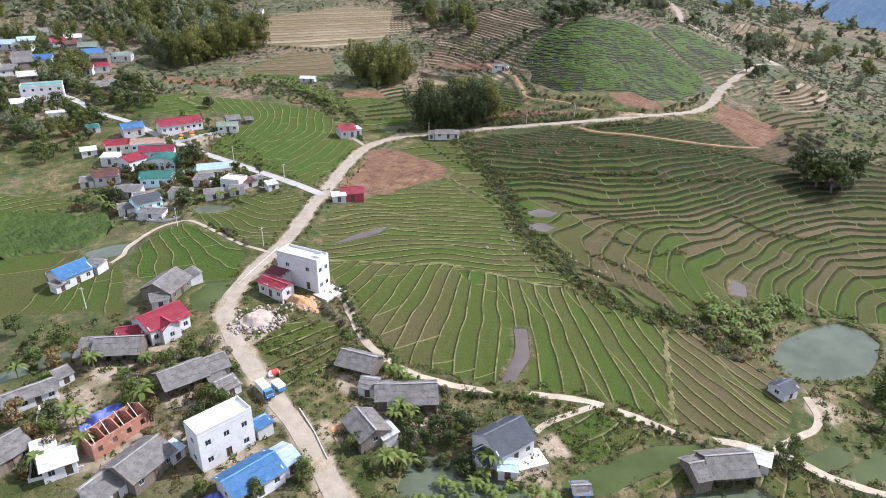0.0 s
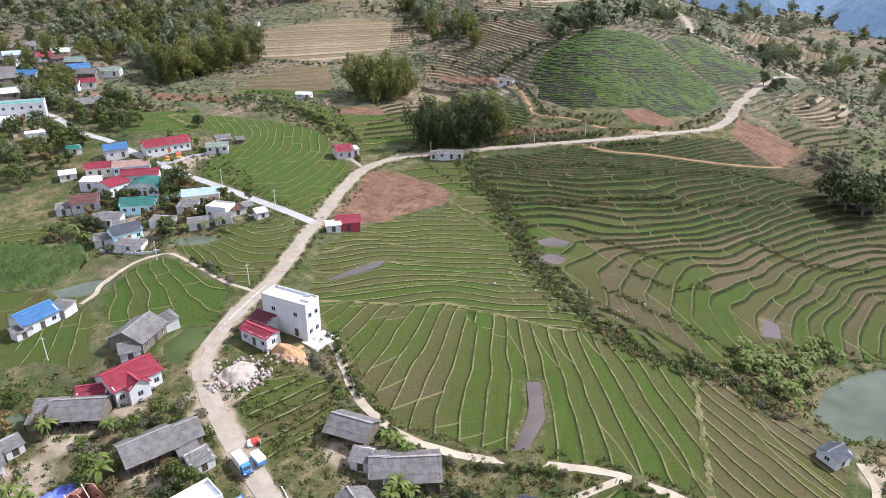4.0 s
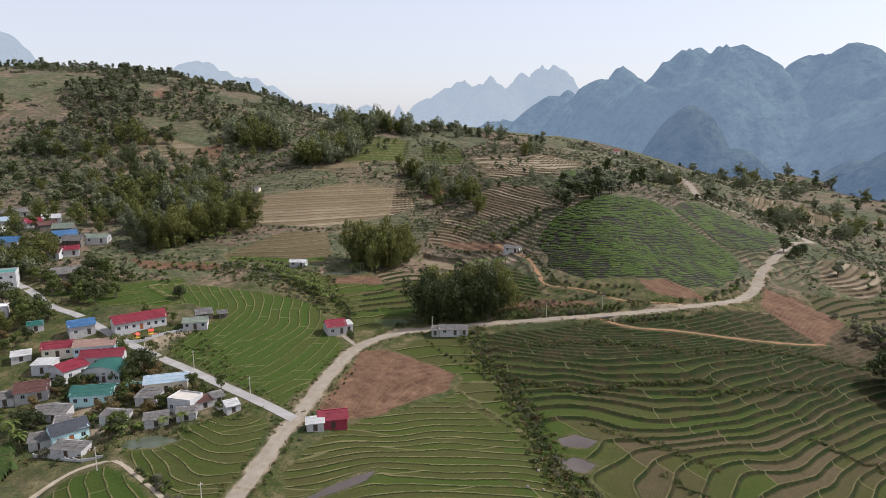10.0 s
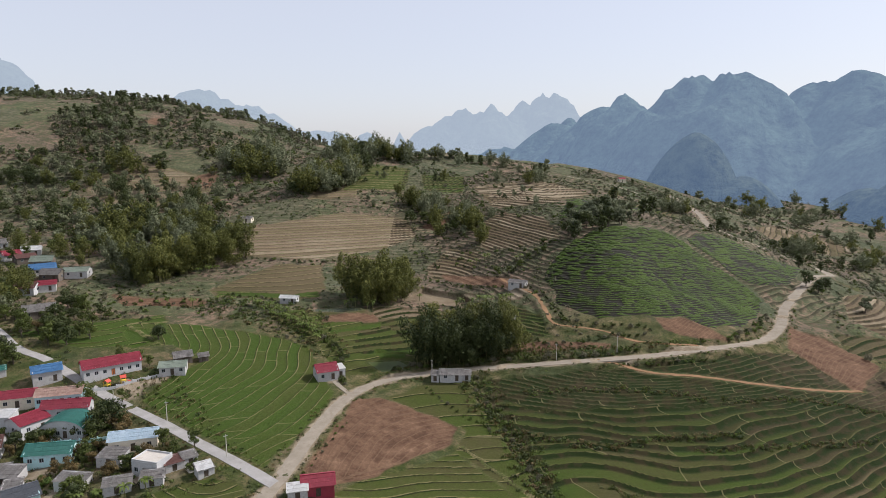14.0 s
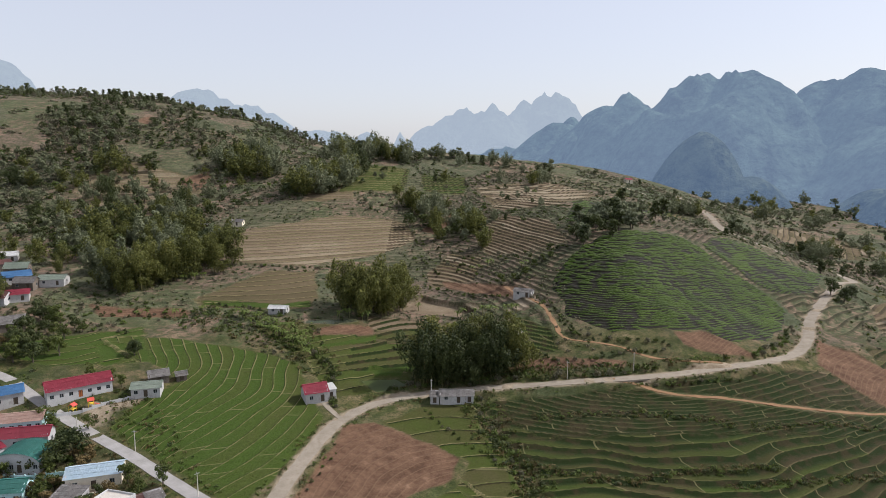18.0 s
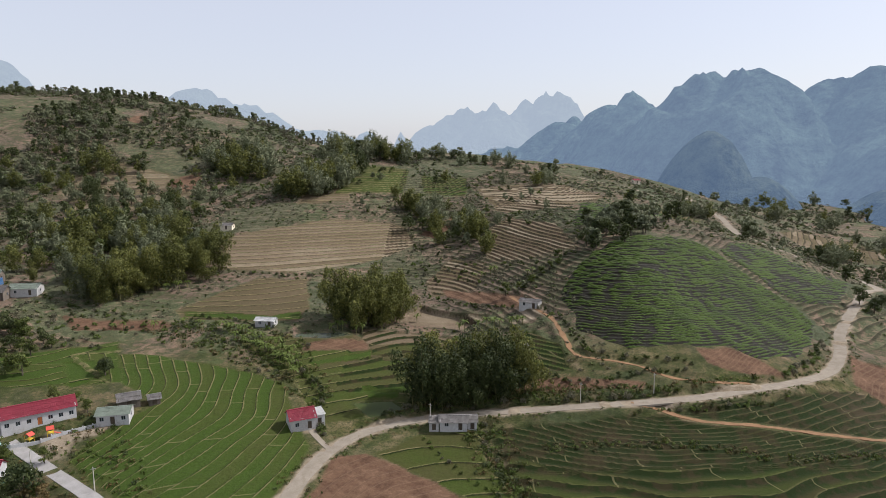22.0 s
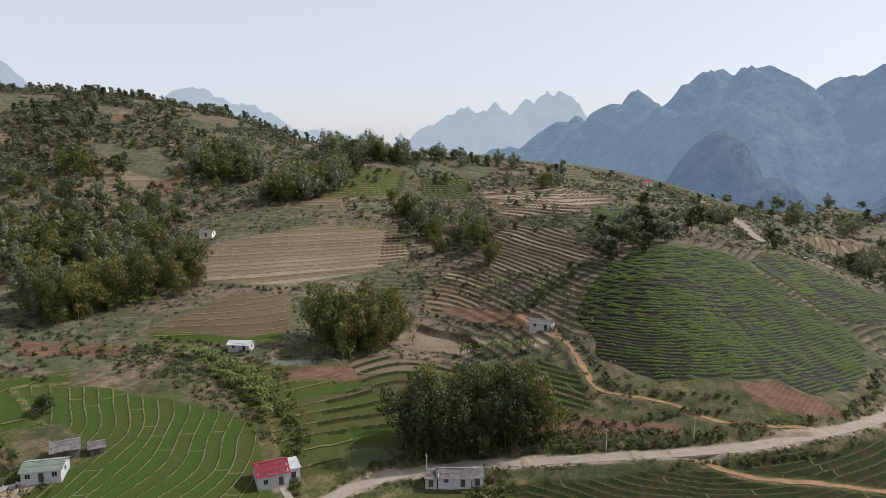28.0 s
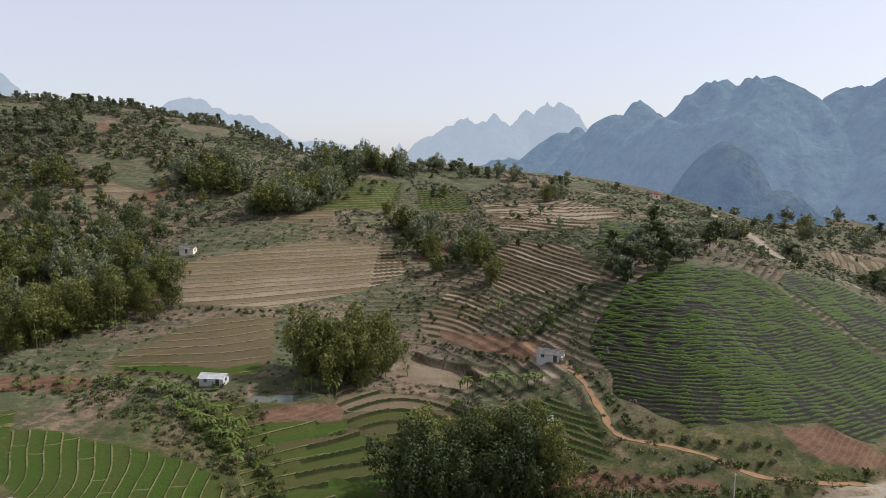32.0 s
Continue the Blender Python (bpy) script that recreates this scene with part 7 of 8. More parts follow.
scatter(P_WEED, [(-60, 305), (-120, 345), (-100, 352), (-56, 340), (-36, 300), (-36, 285)], 400, 1.1, 0.5, 1.0)
scatter(P_WEED, [(-24, 280), (-12, 296), (30, 296), (60, 290), (100, 300), (60, 283)], 400, 1.1, 0.5, 1.0)
for way, half, gap in ((ROAD[4:140], 2.1, 0.7), (SIDE_ROAD, 1.7, 0.9), (TRACK, 0.95, 0.4)):
    p = np.array(curve_through(way[::3], gap))
    t = np.gradient(p, axis=0)
    t /= np.linalg.norm(t, axis=1)[:, None]
    r = np.random.RandomState(5)
    d = np.where(r.rand(len(p)) < 0.5, -1, 1) * (half + 0.7 + 2.2 * r.rand(len(p)) ** 2)
    strew(P_WEED, p[:, 0] - t[:, 1] * d, p[:, 1] + t[:, 0] * d, r.uniform(0.5, 1.2, len(p)))
along(P_WEED, CREEK, 0.25, 1.2, 5.5)
along(P_WEED, CREEK, 0.35, 1.3, 2.4)
pour()


# ---- tea rows and maize ----
def row_patch(name, poly, gap, lift, field, cell, material, label, category, breaks=0.35):
    """A crop in rows: one sheet with a real ridge for each row."""
    px, py = np.array(poly).T
    ax, ay = np.arange(px.min(), px.max(), gap), np.arange(py.min(), py.max(), gap)
    x, y = np.meshgrid(ax, ay)
    shp = x.shape
    x, y = x.ravel(), y.ravel()
    d = inside(x, y, poly) + 1.5 * wavy(x, y, 8, 31)
    f = field(x, y) / cell
    f = f - np.floor(f)
    ridge = smooth(f, 0.36, 0.50) * (1 - smooth(f, 0.84, 0.98))
    patchy = np.clip(1.2 + 0.55 * wavy(x, y, 2.3, 32) + 0.35 * wavy(x, y, 11, 33) - breaks, 0.15, 1.25)
    i, j = np.clip(np.searchsorted(GX, x) - 1, 0, len(GX) - 2), np.clip(np.searchsorted(GY, y) - 1, 0, len(GY) - 2)
    u, v = (x - GX[i]) / (GX[i + 1] - GX[i]), (y - GY[j]) / (GY[j + 1] - GY[j])
    g = height_grid
    gr = (g[j, i] * (1 - u) + g[j, i + 1] * u) * (1 - v) + (g[j + 1, i] * (1 - u) + g[j + 1, i + 1] * u) * v
    hgt = ridge * patchy * (1 + 0.25 * wavy(x, y, 0.9, 34))
    z = gr + 0.05 + lift * hgt * smooth(d, -0.2, 0.8) - 0.8 * (1 - smooth(d, -1.0, -0.2))
    keep = d > -1.2
    me = grid_mesh(name, x, y, z, shp, [("row", hgt)])
    bm = bmesh.new()
    bm.from_mesh(me)
    bm.verts.ensure_lookup_table()
    bmesh.ops.delete(bm, geom=[bm.verts[k] for k in np.nonzero(~keep)[0]], context="VERTS")
    bm.to_mesh(me)
    bm.free()
    me.materials.append(material)
    return tagged(new(name, me), label, category, kind="stuff")


def row_material(name, gap_c, dark, light):
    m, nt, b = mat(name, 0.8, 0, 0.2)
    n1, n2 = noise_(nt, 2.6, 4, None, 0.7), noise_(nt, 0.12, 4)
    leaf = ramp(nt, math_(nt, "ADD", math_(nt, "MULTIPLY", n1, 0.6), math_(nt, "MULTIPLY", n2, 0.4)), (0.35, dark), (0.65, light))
    nt.links.new(mix(nt, step(nt, math_(nt, "ADD", attr(nt, "row"), math_(nt, "MULTIPLY", math_(nt, "SUBTRACT", n1, 0.5), 0.7)), 0.38, 0.56), gap_c, leaf), b.inputs["Base Color"])
    bump(nt, b, n1, 0.9, 0.25)
    return m


# tea gaps near black: soil with the shade between the rows painted in
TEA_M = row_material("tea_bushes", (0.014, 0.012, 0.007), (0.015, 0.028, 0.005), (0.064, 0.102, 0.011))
MAIZE_M = row_material("maize", (0.05, 0.05, 0.02), (0.024, 0.046, 0.010), (0.066, 0.098, 0.022))
def contour(x, y):
    return 0.8 * land(x, y) + 0.10 * y + 0.35 * wavy(x, y, 38, 36)
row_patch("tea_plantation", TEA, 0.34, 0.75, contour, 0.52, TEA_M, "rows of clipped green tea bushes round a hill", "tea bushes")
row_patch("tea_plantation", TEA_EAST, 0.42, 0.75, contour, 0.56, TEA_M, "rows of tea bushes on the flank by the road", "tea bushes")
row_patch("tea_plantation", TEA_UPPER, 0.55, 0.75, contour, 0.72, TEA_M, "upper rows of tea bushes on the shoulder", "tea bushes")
row_patch("maize_field", CORN, 0.5, 1.5, lambda x, y: y + 0.2 * x + 0.3 * wavy(x, y, 9, 38), 1.1, MAIZE_M, "dense dark-green maize field", "maize", 0.1)


# ---- smaller things ----
STONE = surface("pale_rubble_stone", (0.20, 0.165, 0.14), (0.36, 0.31, 0.27), 1.5, 0.3, 0.9, 0.03)
EARTH = surface("orange_earth", (0.24, 0.118, 0.052), (0.42, 0.245, 0.125), 0.8, 0.2, 0.95, 0.08, (0.20, 0.13, 0.085))
TARP = surface("blue_tarpaulin", (0.055, 0.075, 0.28), (0.11, 0.14, 0.42), 0.6, 0.15, 0.5, 0.03, (0.06, 0.07, 0.2))
PAINT_BLUE = surface("truck_blue_paint", (0.05, 0.16, 0.36), (0.07, 0.21, 0.44), 0.8, 0.2, 0.35)
PAINT_WHITE = surface("truck_white_paint", (0.66, 0.66, 0.66), (0.78, 0.78, 0.78), 0.8, 0.2, 0.35)
RUBBER = surface("tyre_rubber", (0.02, 0.02, 0.02), (0.04, 0.04, 0.04), 2, 0.3, 0.9)
RED_PAINT = surface("red_paint", (0.42, 0.05, 0.035), (0.55, 0.09, 0.06), 1, 0.2, 0.6)
STEEL = surface("steel", (0.42, 0.43, 0.44), (0.60, 0.61, 0.62), 1, 0.2, 0.3, metal=0.8)


def rock_mesh(seed, r):
    bm = bmesh.new()
    bmesh.ops.create_icosphere(bm, subdivisions=1, radius=r)
    q = random.Random(seed)
    for v in bm.verts:
        v.co *= q.uniform(0.7, 1.2)
        v.co.z *= 0.75
    return mesh_of("stone", bm, STONE)


def mound(name, pts_c, rx, ry, hgt, material, label, yaw=0.0):
    """A low uneven heap."""
    x, y = pts_c
    n = 44
    u, v = np.meshgrid(np.linspace(-1, 1, n), np.linspace(-1, 1, n))
    shp, u, v = u.shape, u.ravel(), v.ravel()
    c, s = math.cos(radians(yaw)), math.sin(radians(yaw))
    X, Y = x + c * u * rx - s * v * ry, y + s * u * rx + c * v * ry
    r = np.hypot(u, v) + 0.12 * wavy(u * 3, v * 3, 1, 41)
    base_z = np.array([top(a, b) for a, b in zip(X, Y)])
    r = r + 0.16 * wavy(X, Y, 2.3, 43)
    body = 1 - smooth(r, 0.2, 0.98)
    Zm = base_z - 0.5 + (0.5 + hgt) * body * (1 + 0.35 * wavy(X, Y, 1.6, 42)) + body * (0.28 * wavy(X, Y, 0.8, 44) + 0.16 * wavy(X, Y, 0.4, 45))
    me = grid_mesh(name, X, Y, Zm, shp)
    me.materials.append(material)
    return tagged(new(name, me), label, "mound")


heap = mound("rubble_mound", (-43.6, 134.0), 7.5, 6.5, 1.3, surface("rubble_grit", (0.20, 0.165, 0.135), (0.32, 0.27, 0.225), 0.8, 0.2, 0.95, 0.05), "pale mound of quarry rubble and broken stones beside the road", 20)
q = random.Random(3)
rocks = [rock_mesh(s, 0.42) for s in range(5)]
for k in range(150):
    a, d = q.uniform(0, 6.28), q.uniform(0.55, 1.0)
    if k % 3 and not 3.4 < a < 6.2:
        a = q.uniform(3.4, 6.2)
    c20, s20 = math.cos(radians(20)), math.sin(radians(20))
    u, v = math.cos(a) * d * 7.2, math.sin(a) * d * 6.2
    x, y = -43.6 + c20 * u - s20 * v, 134.0 + s20 * u + c20 * v
    st = new("stone", q.choice(rocks))
    st.parent = heap
    sc = q.uniform(0.5, 1.35)
    st.matrix_world = pose(x, y, top(x, y) + 0.9 * (1 - d) + 0.15, q.uniform(0, 90), q.uniform(0, 90), q.uniform(0, 360)) @ Matrix.Scale(sc, 4)
earth = mound("earth_bank", (-34.5, 141.8), 7.0, 4.2, 1.6, EARTH, "bank of freshly dug orange earth and rocks below the house", -22)
for k in range(46):
    x, y = -34.5 + q.uniform(-5.5, 5.5), 140.6 + q.uniform(-3.0, 2.5)
    st = new("stone", q.choice(rocks))
    st.parent = earth
    st.matrix_world = pose(x, y, top(x, y) + 0.5, q.uniform(0, 90), q.uniform(0, 90), q.uniform(0, 360)) @ Matrix.Scale(q.uniform(0.5, 1.2), 4)
mound("earth_bank", (-29.5, 93.5), 3.6, 2.6, 0.3, EARTH, "patch of bare orange earth beside the blue-roofed house", 45)
mound("earth_bank", (-20.5, 100.5), 3.0, 2.4, 0.4, EARTH, "bare orange earth slope below the road", 30)


def truck(x, y, yaw):
    ob = thing("truck", x, y, gz(x, y) + 0.15, yaw, "small parked truck with blue cab and white box body", "truck")
    part("chassis", bm_box(-2.4, 2.4, -0.45, 0.45, 0.45, 0.65), RUBBER, ob)
    bm = bm_box(-2.5, 1.0, -0.9, 0.9, 0.7, 2.3)
    bmesh.ops.bevel(bm, geom=bm.edges, offset=0.04, segments=1, affect="EDGES")
    part("box_body", bm, PAINT_WHITE, ob, "white box body")
    bm = bmesh.new()
    box(bm, 1.1, 2.5, -0.85, 0.85, 0.5, 1.25)
    v = box(bm, 1.1, 2.3, -0.82, 0.82, 1.25, 2.0)
    for w in v[5:7]:
        w.co.x -= 0.35
    cab = part("cab", bm, PAINT_BLUE, ob, "blue cab")
    part("windscreen", bm_box(-0.02, 0.02, -0.7, 0.7, 0, 0.62, m=pose(2.28, 0, 1.32, 0, -27, 0)), GLASS, cab)
    for sy in (-0.84, 0.84):
        part("side_window", bm_box(1.25, 1.9, sy - 0.01, sy + 0.01, 1.3, 1.85), GLASS, cab)
        part("headlight", bm_box(2.5, 2.53, sy * 0.75 - 0.12, sy * 0.75 + 0.12, 0.8, 0.98), PAINT_WHITE, cab)
    part("bumper", bm_box(2.5, 2.62, -0.85, 0.85, 0.42, 0.62), RUBBER, ob)
    for wx in (-1.5, 1.75):
        for wy in (-0.75, 0.75):
            bm = bmesh.new()
            tube(bm, (wx, wy - 0.12, 0.36), (wx, wy + 0.12, 0.36), 0.38, 0.38, 14)
            wh = part("wheel", bm, RUBBER, ob)
            bm = bmesh.new()
            tube(bm, (wx, wy - 0.13, 0.36), (wx, wy + 0.13, 0.36), 0.2, 0.2, 10)
            part("rim", bm, STEEL, wh)
    return ob


truck(-35.6, 108.6, -50)
ob = thing("trailer", -33.2, 110.2, gz(-33.2, 110.2) + 0.1, -48, "white covered handcart trailer beside the truck", "trailer")
part("bed", bm_box(-1.5, 1.5, -0.8, 0.8, 0.5, 1.3), PAINT_BLUE, ob)
part("cover", bm_box(-1.5, 1.5, -0.82, 0.82, 1.3, 1.75), PAINT_WHITE, ob, "white tarpaulin cover")
for wy in (-0.7, 0.7):
    bm = bmesh.new()
    tube(bm, (0, wy - 0.1, 0.32), (0, wy + 0.1, 0.32), 0.34, 0.34, 12)
    part("wheel", bm, RUBBER, ob)
ob = thing("cement_mixer", -34.6, 114.4, top(-34.6, 114.4), 10, "red and white concrete mixer standing beside the road", "mixer")
bm = bmesh.new()
tube(bm, (-0.6, 0, 0.7), (0.4, 0, 1.2), 0.8, 0.5, 12)
part("drum", bm, RED_PAINT, ob)
bm = bm_box(-1.7, -0.4, -0.9, 0.9, 0, 0.9)
bmesh.ops.bevel(bm, geom=bm.edges, offset=0.25, segments=2, affect="EDGES")
part("sacks", bm, PAINT_WHITE, ob, "white cement sacks")
for sx in (-0.3, 0.6):
    part("leg", bm_box(sx, sx + 0.1, -0.5, 0.5, 0, 0.9), STEEL, ob)


def brick_shell(x, y, yaw, l, w, hgt):
    """A roofless house of brick: outer walls with openings, cross walls with gables and loose roof beams."""
    zmin, zmean = footing(x, y, yaw, l, w)
    ob = thing("unfinished_house", x, y, zmean, yaw, "unfinished roofless brick house with open rooms", "house")
    low = zmin - zmean - 0.4
    for m, ln, cnt in ((pose(-l / 2, -w / 2, 0), l, 4), (pose(l / 2, w / 2, 0, 0, 0, 180), l, 3), (pose(l / 2, -w / 2 + 0.2, 0, 0, 0, 90), w - 0.4, 1), (pose(-l / 2, w / 2 - 0.2, 0, 0, 0, -90), w - 0.4, 1)):
        part("wall", wall_bm(ln, low, hgt, 0.2, [(ln * (k + 0.5) / cnt - 0.45, ln * (k + 0.5) / cnt + 0.45, 0.9, 2.1) for k in range(cnt)], m), W_BRICK, ob)
    for k in range(5):
        cx = -l / 2 + l * k / 4 + (0.02 if k == 0 else -0.22 if k == 4 else -0.1)
        bm = bmesh.new()
        vs = [[bm.verts.new((q_, yy, zz)) for yy, zz in ((-w / 2 + 0.2, 0.02), (w / 2 - 0.2, 0.02), (w / 2 - 0.2, hgt - 0.02), (0, hgt + 1.0), (-w / 2 + 0.2, hgt - 0.02))] for q_ in (cx, cx + 0.18)]
        bm.faces.new(vs[0][::-1]), bm.faces.new(vs[1])
        for i in range(5):
            bm.faces.new((vs[0][i], vs[0][(i + 1) % 5], vs[1][(i + 1) % 5], vs[1][i]))
        part("cross_wall", bm, W_BRICK, ob)
    for k in range(4):
        bm = bmesh.new()
        tube(bm, (-l / 2 + l * (k + 0.25) / 4, -w / 2, hgt), (-l / 2 + l * (k + 0.7) / 4, w / 2, hgt + 0.35), 0.09, 0.08)
        part("beam", bm, CONCRETE, ob)
    part("floor_slab", bm_box(-l / 2 + 0.2, l / 2 - 0.2, -w / 2 + 0.2, w / 2 - 0.2, -0.3, 0.015), CONCRETE, ob)
    return ob


brick_shell(-60.1, 95.8, 59, 11.4, 4.8, 3.2)


def crumpled(x, y, yaw, l, w, hgt, label):
    n = 22
    u, v = np.meshgrid(np.linspace(-1, 1, n), np.linspace(-1, 1, n))
    shp, u, v = u.shape, u.ravel(), v.ravel()
    zz = hgt * (1 - smooth(np.maximum(np.abs(u), np.abs(v)), 0.6, 1.0)) * (1 + 0.35 * wavy(u * 4, v * 4, 1, 51)) + 0.12 * wavy(u * 9, v * 9, 1, 52)
    me = grid_mesh("tarpaulin", u * l / 2, v * w / 2, zz, shp)
    me.materials.append(TARP)
    ob = new("tarpaulin", me)
    ob.matrix_world = pose(x, y, top(x, y) + 0.05, 0, 0, yaw)
    return tagged(ob, label, "tarpaulin")


crumpled(-63.6, 100.8, 45, 8, 3.6, 1.5, "crumpled blue tarpaulin over building material")
crumpled(-66.6, 97.4, 45, 3.4, 2.2, 0.7, "small blue tarpaulin sheet on the ground")
crumpled(-38.5, 82.2, 40, 4.2, 2.2, 0.9, "blue tarpaulin over a pile by the house")
for k in range(22):
    x, y = -49.5 + q.uniform(-1.6, 1.6), 94.6 + q.uniform(-1.3, 1.3)
    bm = bmesh.new()
    a = q.uniform(0, 6.28)
    tube(bm, (x, y, top(x, y) + 0.1 + 0.02 * k), (x + 2.4 * math.cos(a), y + 2.4 * math.sin(a), top(x, y) + 0.15 + 0.02 * k), 0.07, 0.05, 5)
    if k == 0:
        pile = tagged(new("timber_pile", mesh_of("timber_pile", bm, TIMBER)), "loose pile of poles and red boards in a yard", "timber")
    else:
        part("pole", bm, RED_PAINT if k % 4 == 0 else W_WOOD, pile)


def water_tank(parent_house, x, y, z):
    ob = thing("water_tank", x, y, z, 0, "shiny steel water tank on the roof deck", "water tank")
    bm = bmesh.new()
    tube(bm, (-0.7, 0, 0.75), (0.7, 0, 0.75), 0.45, 0.45, 14)
    part("tank", bm, STEEL, ob)
    for sx in (-0.45, 0.45):
        part("leg", bm_box(sx - 0.04, sx + 0.04, -0.35, 0.35, 0, 0.45), STEEL, ob)


tz = footing(-35.6, 151.6, -27, 12.6, 4.9)[1] + 8.3
water_tank(tall, -31.3, 151.0, tz)
part("stair_house", bm_box(3.2, 5.6, -0.4, 1.7, 8.31, 8.9), W_WHITE, tall)
tz = footing(-41.6, 278.2, 26, 6.8, 6.2)[1]
water_tank(None, -43.6, 282.6, top(-43.6, 282.6) + 0.02)

# school hall with a barrel roof
ob = thing("hall", -105.4, 238.6, footing(-105.4, 238.6, 2, 11.5, 8)[1], 2, "white hall with a teal barrel roof", "hall")
walls(ob, 11.5, 8.0, -1.5, 3.4, W_WHITE, 6, 2)
bm = bmesh.new()
rows = []
for k in range(15):
    a = math.pi * (0.08 + 0.84 * k / 14)
    rows.append([bm.verts.new((-6.2 * math.cos(a), yy, 2.1 + 3.1 * math.sin(a))) for yy in (-4.4, 4.4)])
for r0, r1 in zip(rows, rows[1:]):
    bm.faces.new((r0[0], r0[1], r1[1], r1[0]))
bmesh.ops.solidify(bm, geom=bm.faces[:], thickness=0.08)
part("barrel_roof", bm, R_TEAL, ob)
for yy in (-4.0, 3.85):
    bm = bmesh.new()
    arc = [(-5.7 * math.cos(math.pi * (0.1 + 0.8 * k / 12)), 2.05 + 3.0 * math.sin(math.pi * (0.1 + 0.8 * k / 12))) for k in range(13)]
    f0 = [bm.verts.new((x_, yy, max(z_, 3.4))) for x_, z_ in arc]
    f1 = [bm.verts.new((x_, yy + 0.15, max(z_, 3.4))) for x_, z_ in arc]
    bm.faces.new(f0[::-1]), bm.faces.new(f1)
    for k in range(12):
        bm.faces.new((f0[k], f0[k + 1], f1[k + 1], f1[k]))
    part("gable", bm, W_WHITE, ob)


def fence_wall(pts, hgt, material, label, every=2.6, name="wall_fence"):
    """A low masonry wall with pillars, along a line."""
    ob = thing(name, *pts[0], gz(*pts[0]), 0, label, "wall")
    z0 = gz(*pts[0])
    for (ax, ay), (bx, by) in zip(pts, pts[1:]):
        n = max(1, round(math.hypot(bx - ax, by - ay) / every))
        for k in range(n):
            x0, y0, x1, y1 = ax + (bx - ax) * k / n, ay + (by - ay) * k / n, ax + (bx - ax) * (k + 1) / n, ay + (by - ay) * (k + 1) / n
            m = pose(x0 - pts[0][0], y0 - pts[0][1], top(x0, y0) - z0, 0, 0, math.degrees(math.atan2(y1 - y0, x1 - x0)))
            ln = math.hypot(x1 - x0, y1 - y0)
            part("panel", bm_box(0.13, ln - 0.13, -0.07, 0.07, -0.6, hgt * 0.8, m=m), material, ob)
            part("pillar", bm_box(-0.13, 0.13, -0.13, 0.13, -0.6, hgt, m=m), material, ob)
    return ob


fence_wall([(-104, 262.5), (-98.5, 267), (-93, 271.5)], 1.2, W_WHITE, "white school wall with square pillars")
fence_wall([(-110, 233.5), (-102, 233), (-95, 233.8), (-89.5, 235.5)], 1.5, W_CYAN, "pale cyan schoolyard wall")
fence_wall([(-103, 197.5), (-96, 195.5), (-88, 192.5), (-82, 194)], 1.1, W_GREY, "grey block retaining wall below the cyan house")
fence_wall([(-84, 224), (-76, 218.5), (-70, 214.5)], 1.3, W_GREY, "mossy grey block wall of a village yard")
fence_wall([(-78, 103), (-70, 85), (-62, 88)], 0.9, W_WHITE, "low white garden wall")
fence_wall([(-52.5, 150), (-49, 162), (-46.5, 170)], 0.5, CONCRETE, "low concrete road edge wall", 2.0)
fence_wall([(-28, 105), (-24, 99), (-20.5, 92.5)], 0.35, CONCRETE, "low concrete edge of a roadside drain", 2.0)


def pole(x, y, hgt, label="thin concrete power pole"):
    ob = thing("power_pole", x, y, top(x, y), q.uniform(0, 180), label, "pole", "power poles")
    bm = bmesh.new()
    tube(bm, (0, 0, -0.5), (0, 0, hgt), 0.13, 0.08, 7)
    part("shaft", bm, CONCRETE, ob)
    part("crossarm", bm_box(-0.6, 0.6, -0.04, 0.04, hgt - 0.5, hgt - 0.4), STEEL, ob)


for x, y in ((-87, 140), (-51, 171), (-82, 188), (-98, 249), (-6, 281.5), (37, 287), (58, 287.5), (-80, 243), (-56, 222)):
    pole(x, y, 6.0)

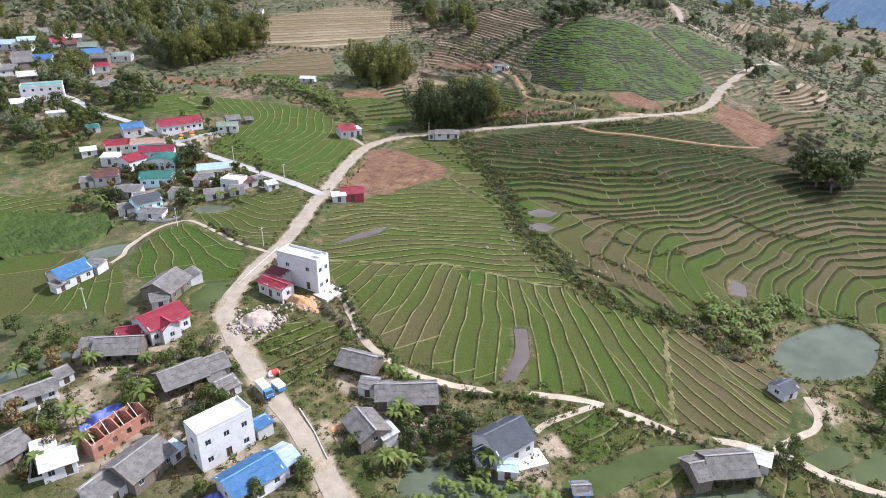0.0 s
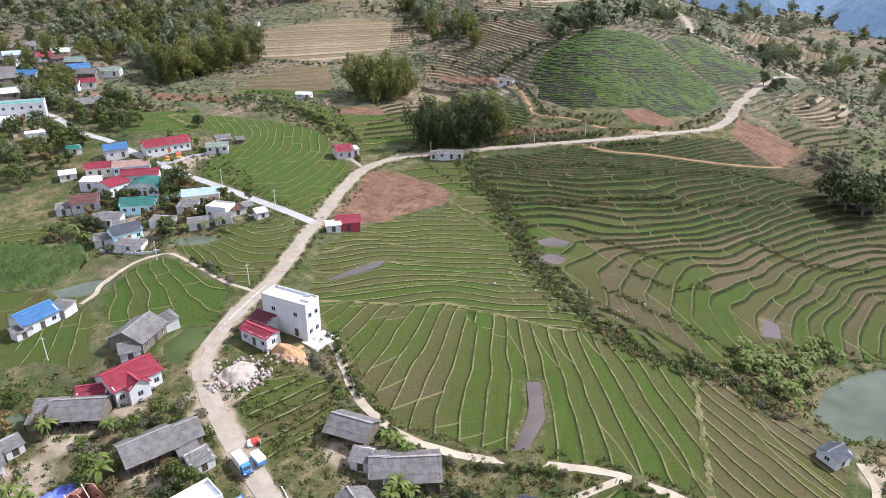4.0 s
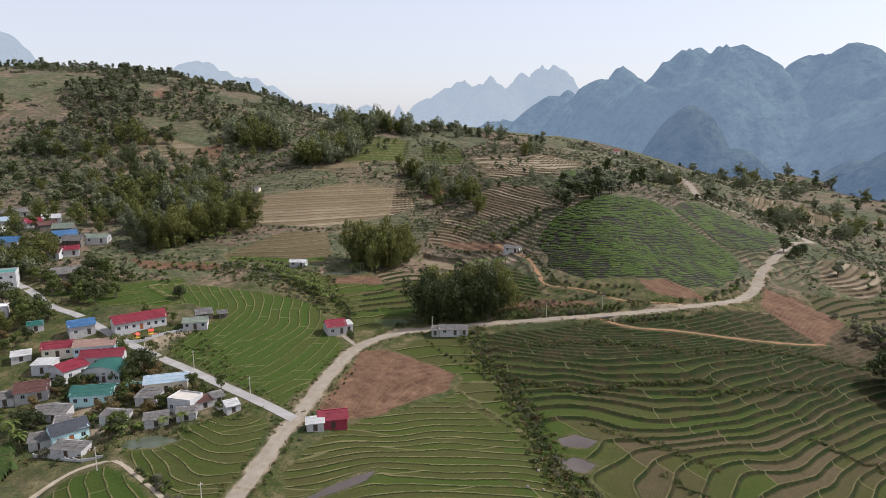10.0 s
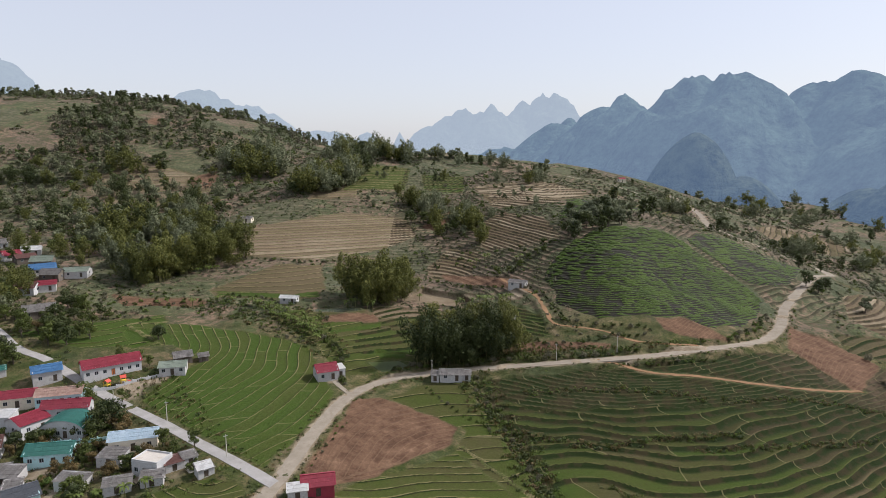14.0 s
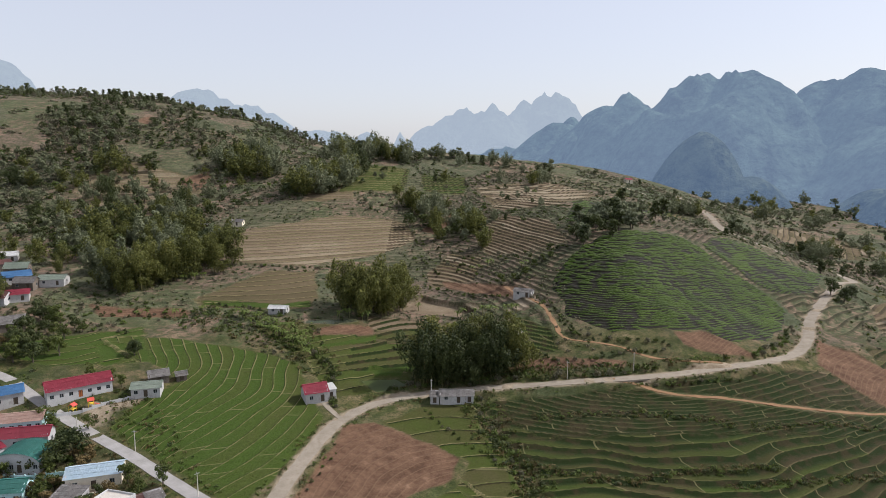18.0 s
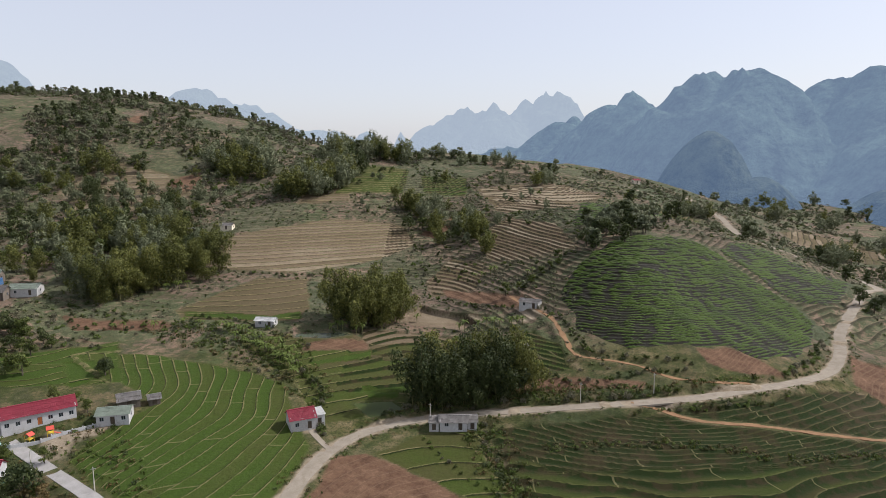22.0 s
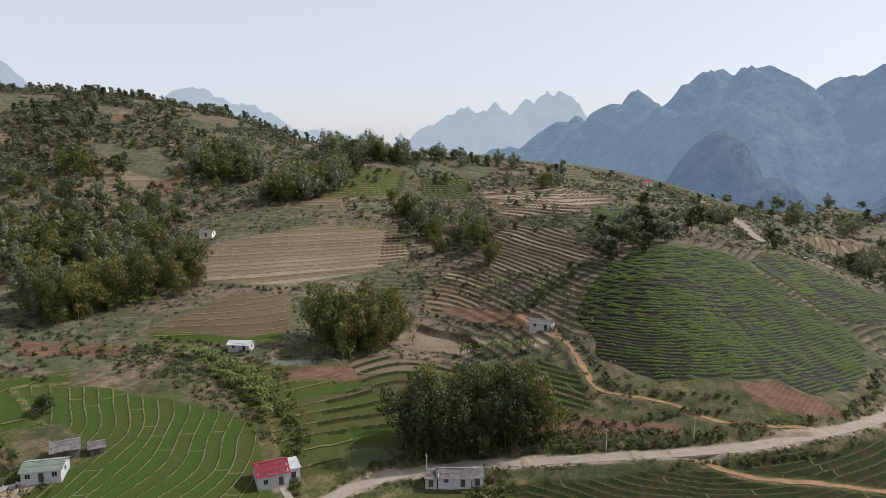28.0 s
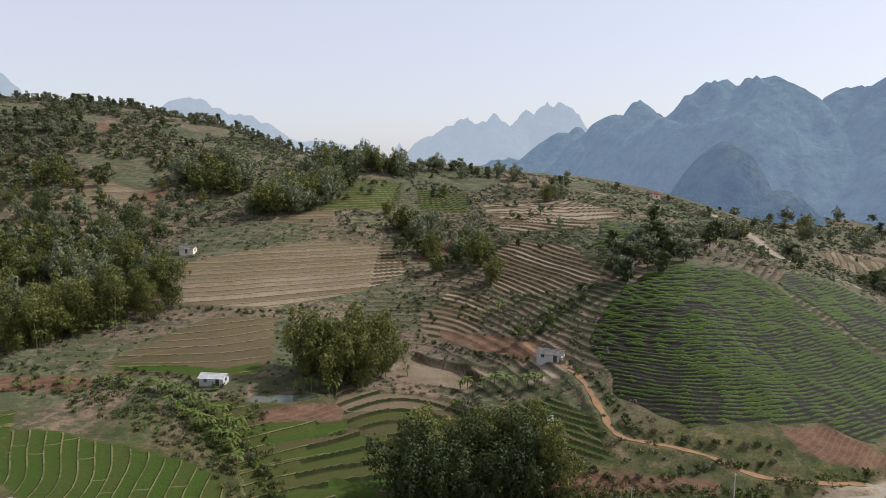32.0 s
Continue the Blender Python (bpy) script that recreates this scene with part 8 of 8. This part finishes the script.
# play yard of the nursery school
YELLOW_PAINT = surface("yellow_paint", (0.55, 0.38, 0.03), (0.68, 0.50, 0.06), 1, 0.2, 0.5)
for x, y, turn in ((-103.2, 265.2, 35), (-107.0, 262.6, 80)):
    ob = thing("play_frame", x, y, top(x, y), turn, "small yellow play frame with a red slide and roof", "play equipment", "play equipment")
    for sx in (-0.7, 0.7):
        for sy in (-0.7, 0.7):
            bm = bmesh.new()
            tube(bm, (sx, sy, -0.3), (sx, sy, 2.2), 0.06, 0.06, 6)
            part("post", bm, YELLOW_PAINT, ob)
    part("deck", bm_box(-0.75, 0.75, -0.75, 0.75, 1.0, 1.1), YELLOW_PAINT, ob)
    bm = bmesh.new()
    for sy in (-1, 1):
        box(bm, -0.9, 0.9, -0.04, 0.04, -0.15, 1.05, m=pose(0, 0.85 * sy, 2.1, 52 * sy, 0, 0))
    part("roof", bm, RED_PAINT, ob)
    part("slide", bm_box(0.0, 2.2, -0.3, 0.3, -0.05, 0.05, m=pose(0.7, 0, 1.05, 0, 27, 0)), RED_PAINT, ob)
fence_wall([(-116, 259.5), (-109.5, 259.2), (-104, 262.5)], 1.2, W_WHITE, "white school wall with square pillars")

# shrine on the terraces
ob = thing("grave_shrine", 25.6, 322.5, top(25.6, 322.5), 20, "small white tomb with a gabled marker on a terrace", "tomb")
part("base", bm_box(-1.1, 1.1, -0.8, 0.8, -0.3, 0.5), W_WHITE, ob)
bm = bmesh.new()
for sy in (-1, 1):
    box(bm, -0.9, 0.9, -0.05, 0.05, 0, 1.7, m=pose(0, 0.55 * sy, 0.5, 28 * sy, 0, 0))
part("gabled_top", bm, W_WHITE, ob)
part("wreath", bm_box(1.0, 2.2, -0.7, 0.7, -0.2, 0.5), RED_PAINT, ob, "faded red wreath pile")

# field boulders
for k in range(24):
    x, y = q.choice([(20, 185), (30, 175), (40, 165), (26, 200), (48, 172)])
    x, y = x + q.uniform(-8, 8), y + q.uniform(-7, 7)
    st = tagged(new("boulder", q.choice(rocks)), "weathered grey boulder among small paddies", "boulder", "boulders")
    st.matrix_world = pose(x, y, top(x, y) + 0.1, q.uniform(0, 90), q.uniform(0, 90), q.uniform(0, 360)) @ Matrix.Scale(q.uniform(0.6, 1.6), 4)
